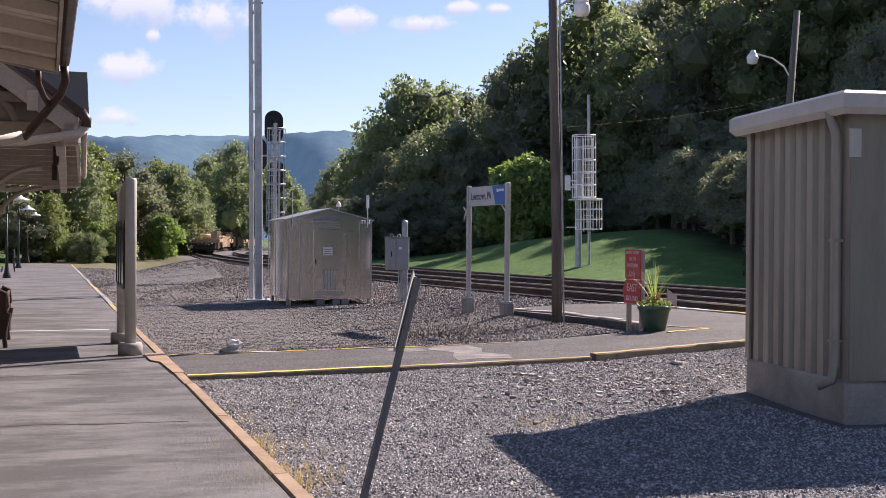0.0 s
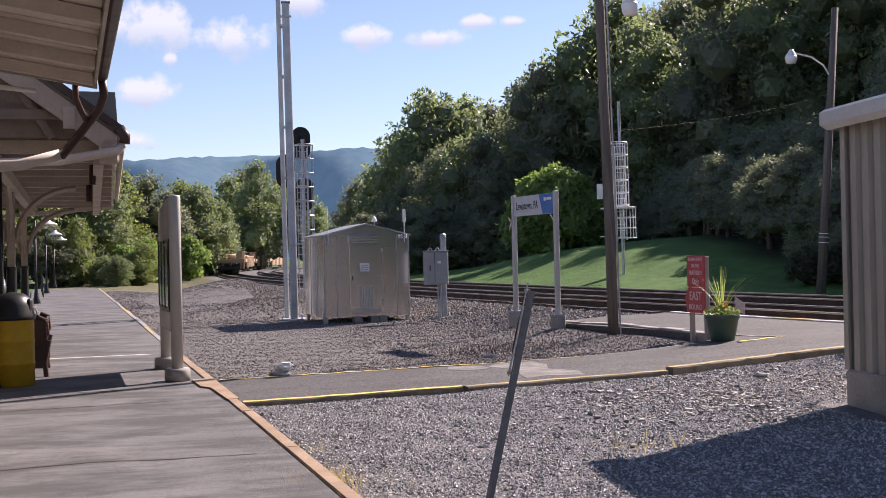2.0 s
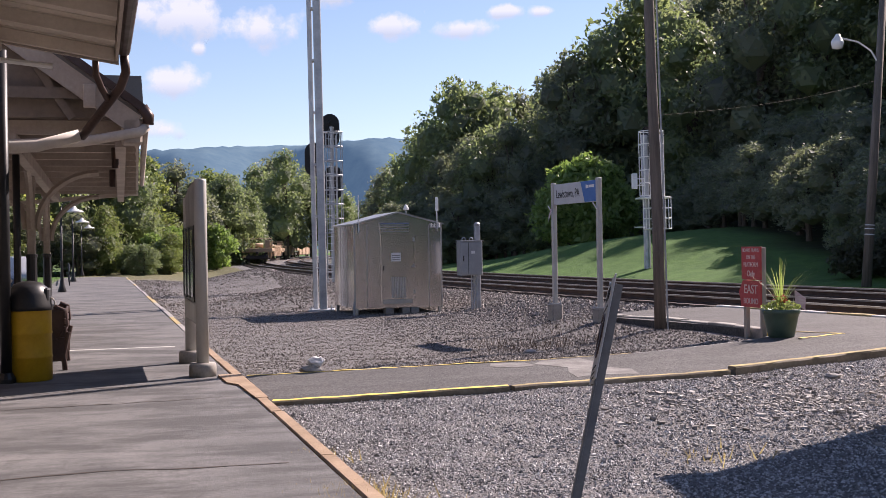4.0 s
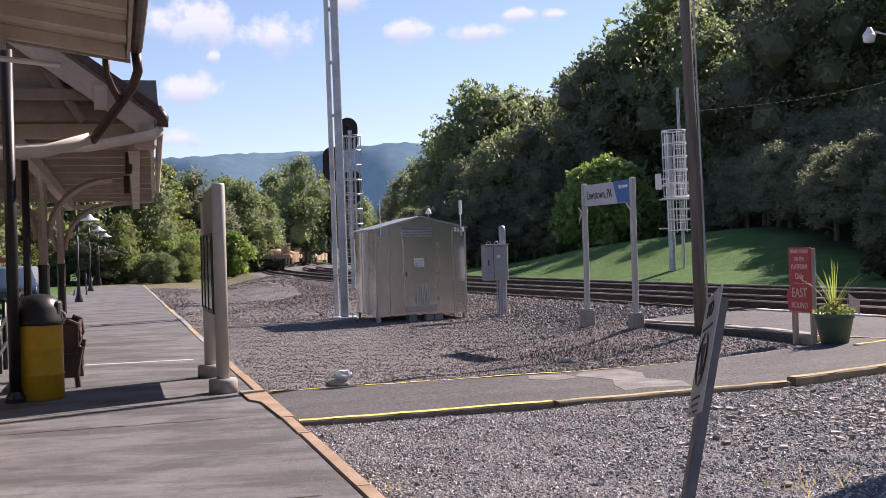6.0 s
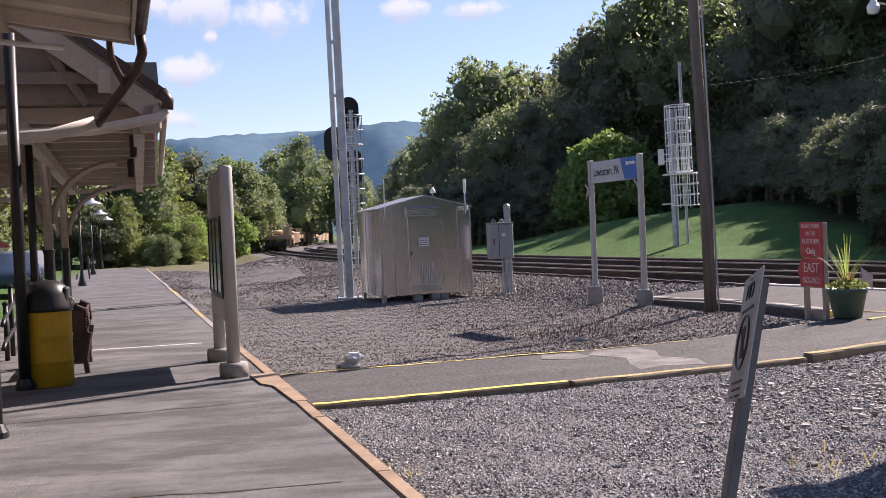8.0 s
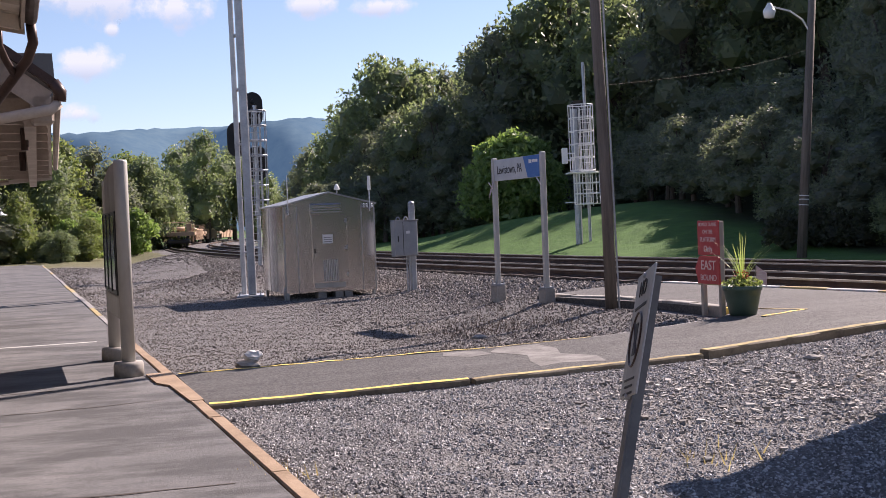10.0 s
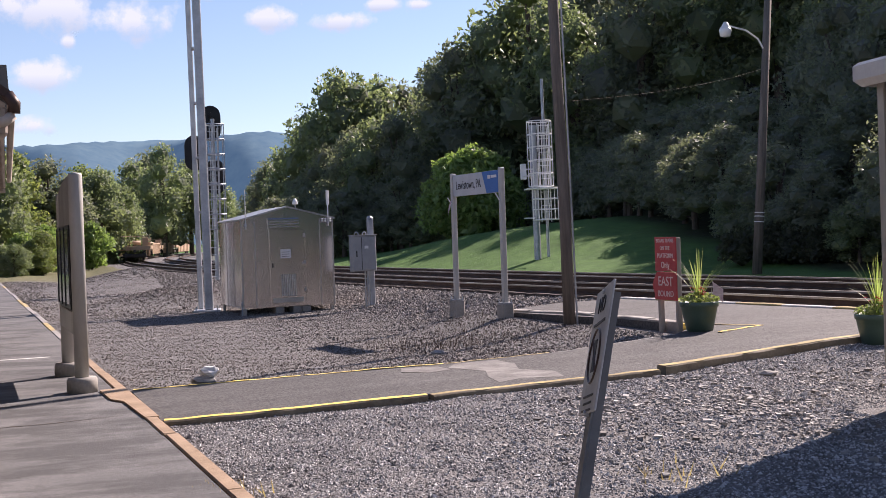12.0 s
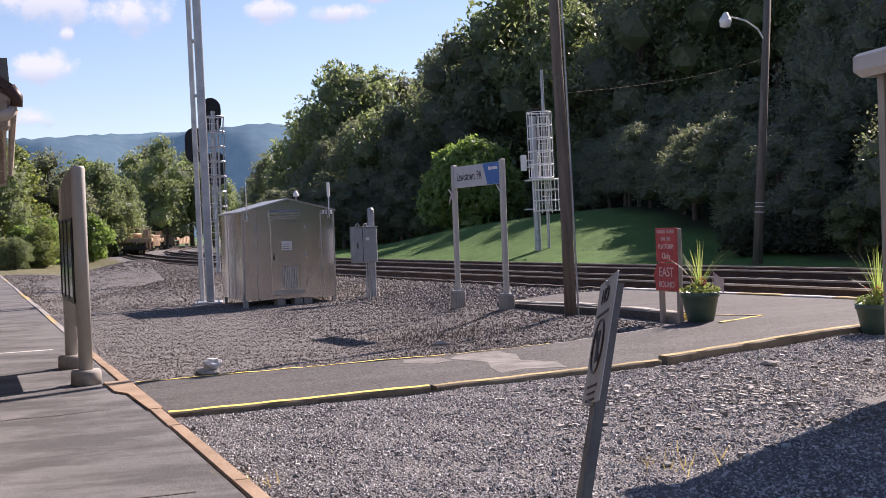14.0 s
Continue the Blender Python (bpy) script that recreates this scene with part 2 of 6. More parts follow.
M["fascia"] = painted("pale_roof_trim", (0.42, 0.41, 0.385), (0.54, 0.53, 0.50), 0.5, 0.1, big=3)
M["bark"] = painted("tree_bark", (0.05, 0.038, 0.03), (0.13, 0.105, 0.085), 0.95, big=3, fine=14, stretch=(3, 3, 0.6), bumps=0.6, dist=0.03)
M["leaf_a"] = leafy("broad_leaves", (0.10, 0.125, 0.085), (0.17, 0.21, 0.12), (0.26, 0.30, 0.15))
M["leaf_b"] = leafy("dark_leaves", (0.105, 0.118, 0.10), (0.155, 0.175, 0.125), (0.21, 0.23, 0.14))
M["leaf_c"] = leafy("yellowing_leaves", (0.08, 0.11, 0.045), (0.16, 0.20, 0.075), (0.28, 0.29, 0.10))
M["straw"] = leafy("dry_straw", (0.24, 0.18, 0.10), (0.38, 0.30, 0.18), (0.5, 0.41, 0.26))
M["dead_stem"] = painted("dead_brown_stems", (0.07, 0.052, 0.038), (0.16, 0.125, 0.095), 0.9, big=6)
# Fresh green, raised further to paint in sun that misses the shrubs.
M["leaf_d"] = leafy("sun_raised_fresh_leaves", (0.10, 0.16, 0.05), (0.20, 0.28, 0.09), (0.28, 0.36, 0.13))
# Hedge green darkened to stand in for the shade of the hill trees.
M["leaf_e"] = leafy("shade_dark_hedge_leaves", (0.03, 0.034, 0.022), (0.055, 0.06, 0.035), (0.08, 0.085, 0.045))
M["patch"] = painted("broken_concrete", (0.075, 0.07, 0.066), (0.26, 0.245, 0.228), 0.9, big=3.5, fine=30, bumps=0.4, dist=0.01)
M["blade"] = leafy("spiky_grass_blades", (0.14, 0.20, 0.06), (0.27, 0.35, 0.12), (0.5, 0.5, 0.27))
M["flower"] = painted("red_petals", (0.45, 0.02, 0.03), (0.7, 0.06, 0.05), 0.6)
M["lampglass"] = painted("frosted_lamp_glass", (0.7, 0.7, 0.7), (0.82, 0.82, 0.82), 0.25, big=2)
M["boards"] = painted("crossing_planks", (0.26, 0.17, 0.115), (0.44, 0.31, 0.215), 0.85, big=2.5, fine=20, stretch=(0.4, 3, 1))
M["glass_dark"] = painted("dark_display_glass", (0.015, 0.018, 0.02), (0.03, 0.034, 0.036), 0.12, big=2, bumps=0.0)
M["car_blue"] = painted("blue_car_paint", (0.05, 0.07, 0.11), (0.07, 0.10, 0.15), 0.2, 0.4, big=2, bumps=0.0)
M["car_silver"] = painted("silver_car_paint", (0.38, 0.39, 0.40), (0.48, 0.49, 0.5), 0.22, 0.5, big=2, bumps=0.0)
M["car_green"] = painted("pale_green_car_paint", (0.18, 0.26, 0.26), (0.25, 0.34, 0.33), 0.25, 0.3, big=2, bumps=0.0)
M["red_roof"] = painted("red_canopy_roof", (0.30, 0.035, 0.04), (0.42, 0.07, 0.065), 0.5, big=2)
M["rubber"] = painted("black_rubber", (0.012, 0.012, 0.012), (0.03, 0.03, 0.03), 0.8)
M["sign_steel"] = painted("dull_dark_steel", (0.10, 0.10, 0.105), (0.18, 0.18, 0.185), 0.55, 0.5, big=4)
M["notice_grey"] = painted("weathered_notice", (0.38, 0.38, 0.375), (0.54, 0.54, 0.53), 0.6, big=5)
M["flag"] = painted("striped_flag_cloth", (0.5, 0.3, 0.32), (0.72, 0.66, 0.66), 0.8, big=60, fine=90, stretch=(0.1, 0.1, 1))


def mountain_material():
    m, n, l, b = shader("ridge_painted_haze", 1.0, 0, 0.0)
    v = world_coords(n, l)
    f1, f2 = noise_of(n, l, v, 0.004, 5), noise_of(n, l, v, 0.03, 6, 0.75)
    # Air haze is painted in: blue-shifted woods plus a faint blue glow.
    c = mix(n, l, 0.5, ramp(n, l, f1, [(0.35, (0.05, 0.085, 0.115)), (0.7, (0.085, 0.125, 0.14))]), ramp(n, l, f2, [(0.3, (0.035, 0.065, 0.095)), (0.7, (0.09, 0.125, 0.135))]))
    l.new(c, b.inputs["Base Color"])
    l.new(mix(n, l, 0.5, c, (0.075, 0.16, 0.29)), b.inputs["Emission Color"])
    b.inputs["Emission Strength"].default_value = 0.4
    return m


def cloud_material():
    m, n, l, b = shader("white_cumulus", 1.0, 0, 0.0)
    c = n.new("ShaderNodeTexCoord")
    g = n.new("ShaderNodeMapping")
    g.inputs["Location"].default_value = (-1, -1, 0)
    g.inputs["Scale"].default_value = (2, 2, 0)
    l.new(c.outputs["UV"], g.inputs["Vector"])
    grad = n.new("ShaderNodeTexGradient")
    grad.gradient_type = "SPHERICAL"
    l.new(g.outputs["Vector"], grad.inputs["Vector"])
    f0 = noise_of(n, l, world_coords(n, l), 0.010, 10, 0.6)
    fm = n.new("ShaderNodeMath")
    fm.operation = "MULTIPLY"
    fm.inputs[1].default_value = 1.7
    l.new(f0, fm.inputs[0])
    f = fm.outputs[0]
    k = n.new("ShaderNodeMath")
    k.operation = "MULTIPLY_ADD"
    k.inputs[1].default_value = 0.9
    l.new(grad.outputs["Fac"], k.inputs[0])
    l.new(f, k.inputs[2])
    low = n.new("ShaderNodeMath")
    low.operation = "SUBTRACT"
    low.inputs[1].default_value = 1.0
    l.new(k.outputs[0], low.inputs[0])
    alpha = ramp(n, l, low.outputs[0], [(0.0, grey(0)), (0.16, grey(0.3)), (0.42, grey(0.93))])
    sep = n.new("ShaderNodeSeparateXYZ")
    l.new(c.outputs["UV"], sep.inputs[0])
    # Bright tops and bluish shaded undersides are painted; the card itself glows.
    tone = ramp(n, l, sep.outputs["Y"], [(0.25, (0.62, 0.72, 0.86)), (0.55, (0.88, 0.94, 1.0))])
    e = n.new("ShaderNodeEmission")
    l.new(tone, e.inputs["Color"])
    e.inputs["Strength"].default_value = 0.45
    t = n.new("ShaderNodeBsdfTransparent")
    s = n.new("ShaderNodeMixShader")
    l.new(alpha, s.inputs[0])
    l.new(t.outputs[0], s.inputs[1])
    l.new(e.outputs[0], s.inputs[2])
    l.new(s.outputs[0], n["Material Output"].inputs["Surface"])
    return m


M["mountain"] = mountain_material()
M["cloud"] = cloud_material()

# ---- mesh helpers ----


def link_mesh(name, bm, mat, smooth=False):
    me = bpy.data.meshes.new(name)
    bm.to_mesh(me)
    bm.free()
    me.materials.append(M[mat])
    if smooth:
        me.polygons.foreach_set("use_smooth", [True] * len(me.polygons))
    return new(name, me)


def part(name, bm, mat, parent, label="", smooth=False):
    ob = link_mesh(name, bm, mat, smooth)
    ob.parent = parent
    if label:
        ob["label"] = label
    return ob


def thing(name, bm, mat, label, category, m=None, group="", kind="", smooth=False):
    ob = link_mesh(name, bm, mat, smooth)
    if m is not None:
        ob.matrix_world = m
    return tagged(ob, label, category, group, kind)


def empty(name, label, category, m=None, group="", kind=""):
    ob = new(name)
    if m is not None:
        ob.matrix_world = m
    return tagged(ob, label, category, group, kind)


def add_box(bm, x0, y0, z0, x1, y1, z1, bevel=0.0, m=None):
    r = bmesh.ops.create_cube(bm, size=1.0)
    vs = r["verts"]
    for v in vs:
        v.co = Vector((x0 + (v.co.x + 0.5) * (x1 - x0), y0 + (v.co.y + 0.5) * (y1 - y0), z0 + (v.co.z + 0.5) * (z1 - z0)))
    if m is not None:
        bmesh.ops.transform(bm, matrix=m, verts=vs)
    if bevel:
        es = {e for v in vs for e in v.link_edges}
        bmesh.ops.bevel(bm, geom=list(es), offset=bevel, segments=1, affect="EDGES", profile=0.5)


def box(x0, y0, z0, x1, y1, z1, bevel=0.0, m=None):
    bm = bmesh.new()
    add_box(bm, x0, y0, z0, x1, y1, z1, bevel, m)
    return bm


def add_tube(bm, pts, radius, sides=8, caps=True):
    """A round pipe along points; radius may be one number or one for each point."""
    pts = [Vector(p) for p in pts]
    rads = radius if isinstance(radius, (list, tuple)) else [radius] * len(pts)
    rings, side = [], None
    for k, p in enumerate(pts):
        way = (pts[min(k + 1, len(pts) - 1)] - pts[max(k - 1, 0)]).normalized()
        if side is None:
            side = way.cross(Vector((0, 0, 1)) if abs(way.z) < 0.9 else Vector((1, 0, 0))).normalized()
        side = (side - way * side.dot(way)).normalized()
        up = way.cross(side)
        rings.append([bm.verts.new(p + rads[k] * (math.cos(a) * side + math.sin(a) * up)) for a in (2 * math.pi * i / sides for i in range(sides))])
    for a, b in zip(rings, rings[1:]):
        for i in range(sides):
            bm.faces.new((a[i], a[(i + 1) % sides], b[(i + 1) % sides], b[i]))
    if caps:
        bm.faces.new(rings[0][::-1])
        bm.faces.new(rings[-1])


def tube(pts, radius, sides=8, caps=True):
    bm = bmesh.new()
    add_tube(bm, pts, radius, sides, caps)
    return bm


def add_lathe(bm, profile, sides=20, at=(0, 0, 0)):
    """A turned shape from (radius, height) pairs."""
    o = Vector(at)
    rings = [[bm.verts.new(o + Vector((r * math.cos(2 * math.pi * i / sides), r * math.sin(2 * math.pi * i / sides), z))) for i in range(sides)] for r, z in profile]
    for a, b in zip(rings, rings[1:]):
        for i in range(sides):
            bm.faces.new((a[i], a[(i + 1) % sides], b[(i + 1) % sides], b[i]))
    if profile[0][0] > 1e-4:
        bm.faces.new(rings[0][::-1])
    if profile[-1][0] > 1e-4:
        bm.faces.new(rings[-1])


def lathe(profile, sides=20, at=(0, 0, 0)):
    bm = bmesh.new()
    add_lathe(bm, profile, sides, at)
    return bm


def add_prism(bm, outline, z0, z1):
    """A slab over a plan outline; z0 and z1 are numbers or functions of (x, y)."""
    lo = [bm.verts.new((x, y, z0(x, y) if callable(z0) else z0)) for x, y in outline]
    hi = [bm.verts.new((x, y, z1(x, y) if callable(z1) else z1)) for x, y in outline]
    k = len(outline)
    bm.faces.new(hi)
    bm.faces.new(lo[::-1])
    for i in range(k):
        bm.faces.new((lo[i], lo[(i + 1) % k], hi[(i + 1) % k], hi[i]))
    bmesh.ops.recalc_face_normals(bm, faces=bm.faces)


def prism(outline, z0, z1):
    bm = bmesh.new()
    add_prism(bm, outline, z0, z1)
    return bm


def lettering(name, text, size, mat, parent, m, squeeze=1.0):
    """Flat raised letters in the built-in font, as a mesh."""
    cu = bpy.data.curves.new(name, "FONT")
    cu.body, cu.size, cu.extrude = text, size, 0.002
    cu.align_x, cu.align_y = "CENTER", "CENTER"
    tmp = new("tmp", cu)
    me = bpy.data.meshes.new_from_object(tmp.evaluated_get(bpy.context.evaluated_depsgraph_get()))
    bpy.data.objects.remove(tmp)
    bpy.data.curves.remove(cu)
    me.materials.clear()
    me.materials.append(M[mat])
    ob = new(name, me)
    ob.parent = parent
    ob.matrix_local = m @ Matrix.Diagonal((squeeze, 1, 1, 1))
    return ob


def from_arrays(name, verts, faces, mat, smooth=False):
    me = bpy.data.meshes.new(name)
    me.from_pydata(verts, [], faces)
    me.materials.append(M[mat])
    if smooth:
        me.polygons.foreach_set("use_smooth", [True] * len(me.polygons))
    return me

# ---- plan ----
STATION = pose(1.06, 13.67, 0, 0, 0, 4.7)  # local x across the platform, local y along it
TRACK_Y = (-60, -20, 2, 20, 35, 62, 95, 135, 180, 230, 300)
TRACK_X = (28.5, 20.6, 16.5, 13.45, 10.95, 7.9, 6.3, 8.0, 16.0, 32.0, 62.0)


def smooth_curve(ys, xs, step=1.0):
    """A smooth line through the plan points, sampled evenly."""
    ys, xs = np.array(ys, float), np.array(xs, float)
    slope = np.gradient(xs, ys)
    out = []
    for k in range(len(ys) - 1):
        h = ys[k + 1] - ys[k]
        for t in np.arange(0, 1, step / h):
            a, b, c, d = 2 * t**3 - 3 * t**2 + 1, t**3 - 2 * t**2 + t, -2 * t**3 + 3 * t**2, t**3 - t**2
            out.append((a * xs[k] + b * h * slope[k] + c * xs[k + 1] + d * h * slope[k + 1], ys[k] + t * h))
    return np.array(out)


TRACK = smooth_curve(TRACK_Y, TRACK_X)


def track_x(y):
    return float(np.interp(y, TRACK[:, 1], TRACK[:, 0]))


def ss(a, b, v):
    t = np.clip((v - a) / (b - a), 0, 1)
    return t * t * (3 - 2 * t)


def bell(x, y, cx, cy, r, h, rx=1.0):
    return h * np.exp(-(((x - cx) / rx) ** 2 + (y - cy) ** 2) / (2 * r * r))


def land(x, y):
    """Height of the ground."""
    x, y = np.asarray(x, float), np.asarray(y, float)
    q = x - np.interp(y, TRACK[:, 1], TRACK[:, 0])
    z = -0.09 + 0.012 * np.clip(x - 2, -3, 6) - (0.16 * ss(14.6, 18.5, y) + 0.03 * ss(20, 28, y)) * ss(0, 3, x + 2)
    ramp_z = np.interp(x, (1.5, 4.2, 6.8, 8.7, 9.2, 14), (-0.02, 0.075, 0.13, 0.2, 0.22, 0.27)) - 0.045
    near_walk = np.exp(-np.where(y < 12.2, ((y - 11.2) / 2.4) ** 2, ((y - 13.4) / 1.1) ** 2)) * ss(0.5, 1.5, x) * (1 - ss(11, 14, x))
    near_walk = np.where((y > 11.2) & (y < 13.4), ss(0.5, 1.5, x) * (1 - ss(11, 14, x)), near_walk)
    z = z * (1 - near_walk) + ramp_z * near_walk
    z = z + bell(x, y, 8.55, 20.4, 1.5, 0.30, 0.6) + bell(x, y, 8.9, 17.0, 1.6, 0.2, 0.75)
    z = z + bell(x, y, 4.3, 37.5, 1.2, 0.55, 1.3) + bell(x, y, 5.2, 58, 3.0, 0.8, 0.9) + bell(x, y, 3.6, 54, 2.0, 0.5, 1.2)
    bed = ss(-4.6, -2.2, q) * (1 - ss(6.4, 8.6, q))
    z = z * (1 - bed) + 0.10 * bed
    far = ss(7, 11, q)
    z = z * (1 - far) + 0.02 * far
    z = z + 0.085 * np.clip(q - 13, 0, 16) * ss(16, 30, y) + 0.62 * np.clip(q - 30, 0, 110) * (1 - ss(170, 240, y))
    # unseen extra hill height, added to hold the sun off wood and lawn
    z = z + 0.42 * np.clip(q - 40, 0, 90) * (1 - ss(62, 80, y))
    z = z + bell(x, y, 28, 60, 12, 1.6) * ss(8, 16, q)
    left = ss(-3.2, -6.0, x + 0.085 * (y - 13.7))
    z = z * (1 - left) - 0.05 * left
    return z


NEAR_EDGE = [(1.73, 11.17), (4.19, 10.93), (6.72, 11.08), (9.95, 11.82)]
FAR_EDGE = [(1.57, 13.62), (3.44, 13.33), (5.1, 13.15), (6.5, 13.3), (8.5, 13.84), (9.75, 14.3)]


def near_edge(x):
    """The walkway's edge towards the yard."""
    return np.interp(x, *zip(*NEAR_EDGE))


def far_edge(x):
    """The walkway's edge towards the shed."""
    return np.interp(x, *zip(*FAR_EDGE))


def lawn_edge(y):
    """How far the mown grass reaches from the near track."""
    return np.clip(14.5 + 0.35 * (np.asarray(y, float) - 38.7), 12, 27)


def wobble(x, y):
    return 0.008 * np.sin(3.1 * x + 1.7 * y) * np.sin(2.3 * y - 1.1 * x) + 0.004 * np.sin(7.3 * x) * np.sin(6.1 * y + x)


# ---- ground ----


def build_ground():
    def axis(parts):
        return np.unique(np.concatenate([np.arange(a, b, s) for a, b, s in parts]))

    xs = axis([(-3200, -200, 300), (-200, -20, 12), (-20, 0, 2), (0, 26, 0.3), (26, 60, 2), (60, 300, 12), (300, 3300, 300)])
    ys = axis([(-3000, -60, 250), (-60, 0, 6), (0, 48, 0.35), (48, 110, 1.5), (110, 400, 12), (400, 4200, 250)])
    gx, gy = np.meshgrid(xs, ys)
    gz = land(gx, gy)
    q = gx - np.interp(gy, TRACK[:, 1], TRACK[:, 0])
    near = (np.abs(gx - 12) < 13) & (gy > 0) & (gy < 60) & (q < 8)
    gz = gz + np.where(near, wobble(gx, gy), 0)
    # the sheet dips under slabs that lie on it
    lx = (gx - 1.06) * 0.99664 + (gy - 13.67) * 0.08194
    gz = np.where((lx < 0.32) & (lx > -3.4) & (gy > -20) & (gy < 75), -0.25, gz)
    gz = np.where((lx < -3.0) & (lx > -6.3) & (gy > -20) & (gy < 27.2), -0.25, gz)
    walk_zone = (gx > 1.9) & (gx < 9.5) & (gy > near_edge(gx) + 0.4) & (gy < far_edge(gx) - 0.4)
    gz = np.where(walk_zone, gz - 0.12, gz)
    nx, ny = len(xs), len(ys)
    verts = np.stack([gx, gy, gz], -1).reshape(-1, 3)
    idx = np.arange(nx * ny).reshape(ny, nx)
    faces = np.stack([idx[:-1, :-1], idx[:-1, 1:], idx[1:, 1:], idx[1:, :-1]], -1).reshape(-1, 4)
    me = from_arrays("ground", verts.tolist(), faces.tolist(), "ground", True)
    lawn = np.maximum(ss(8.2, 9.6, q), ss(-3.2, -3.6, lx) * ss(24, 27, gy) * (1 - ss(-6.6, -7.4, lx)))
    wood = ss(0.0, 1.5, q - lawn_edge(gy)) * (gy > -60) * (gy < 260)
    lawn = np.maximum(lawn, ss(120, 160, np.hypot(gx, gy)) * (np.abs(q) > 9))
    dry = ss(66, 72, gy) * (q < -2.4) * (1 - lawn)
    dirt = np.clip(bell(gx, gy, 6.5, 8.2, 2.2, 0.75) + bell(gx, gy, 6.8, 18.5, 3.0, 0.7) + bell(gx, gy, 2.5, 44.0, 14.0, 0.5, 0.5) + bell(gx, gy, 1.9, 7.0, 0.5, 0.5), 0, 1) * (lawn < 0.1)
    col = me.color_attributes.new("cover", "FLOAT_COLOR", "POINT")
    rgba = np.stack([lawn, dry * 0.85, dirt, np.ones_like(lawn)], -1).reshape(-1)
    col.data.foreach_set("color", rgba.astype(np.float32))
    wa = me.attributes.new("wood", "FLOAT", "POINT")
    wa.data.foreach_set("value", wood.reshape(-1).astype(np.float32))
    tagged(new("ground", me), "grey crushed-stone yard running into mown green lawn", "ground", kind="structure")


build_ground()


def build_ridge():
    """The long wooded mountain across the valley."""
    rng = np.random.default_rng(4)
    verts, faces = [], []
    ang = np.radians(np.linspace(-75, 75, 420))
    bearing = np.degrees(ang)
    lift = np.interp(bearing, (-40, -1.5, 1.5, 4.2, 7.8, 9.6, 11.0, 14.0, 30.0), (4.6, 4.98, 5.08, 5.15, 5.4, 5.49, 5.38, 5.1, 4.7))
    top = 3000 * np.tan(np.radians(lift)) + 3 + 1.5 * np.sin(ang * 47 + 1) + rng.normal(0, 1.6, len(ang))
    rows = ((2300, 0.0), (2450, 0.18), (2600, 0.42), (2760, 0.68), (2900, 0.9), (3000, 1.0), (3300, 0.8))
    for a, h in zip(ang, top):
        for r, f in rows:
            fold = 1 + 0.05 * math.sin(a * 40 + r * 0.004)
            verts.append((r * fold * math.sin(a), r * fold * math.cos(a), (h * f - 3) * fold))
    k = len(rows)
    for i in range(len(ang) - 1):
        for j in range(k - 1):
            faces.append((i * k + j, (i + 1) * k + j, (i + 1) * k + j + 1, i * k + j + 1))
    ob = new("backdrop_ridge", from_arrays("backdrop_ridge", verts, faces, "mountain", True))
    tagged(ob, "long wooded ridge across the valley, blue haze painted on", "mountain", kind="structure")


build_ridge()


def build_clouds():
    # bearing and height in degrees, width, height in degrees
    for bearing, up, w, h in ((-0.8, 11.3, 4.2, 2.7), (3.0, 10.75, 4.1, 1.9), (0.2, 9.8, 0.7, 0.7), (-0.85, 8.15, 3.3, 1.6), (-1.5, 5.85, 1.9, 1.0), (9.7, 10.95, 2.6, 1.2), (13.2, 10.8, 3.0, 1.1), (15.2, 11.55, 1.9, 0.7), (6.7, 12.6, 2.3, 1.3), (17.2, 11.5, 1.2, 0.5), (-9, 12.5, 6, 3)):
        r = 4200.0
        a, e = radians(bearing), radians(up)
        c = Vector((r * math.sin(a) * math.cos(e), r * math.cos(a) * math.cos(e), r * math.sin(e)))
        right, upv = Vector((math.cos(a), -math.sin(a), 0)), Vector((0, 0, 1))
        bm = bmesh.new()
        uv = bm.loops.layers.uv.new("UVMap")
        hw, hh = r * radians(w) / 2 * 1.25, r * radians(h) / 2 * 1.35
        vs = [bm.verts.new(c + sx * hw * right + sy * hh * upv) for sx, sy in ((-1, -1), (1, -1), (1, 1), (-1, 1))]
        f = bm.faces.new(vs)
        for lp, t in zip(f.loops, ((0, 0), (1, 0), (1, 1), (0, 1))):
            lp[uv].uv = t
        ob = thing("backdrop_cloud", bm, "cloud", "small white fair-weather cloud in the blue sky", "cloud", kind="structure")
        ob.visible_shadow = False


build_clouds()

# ---- platform and walkway ----


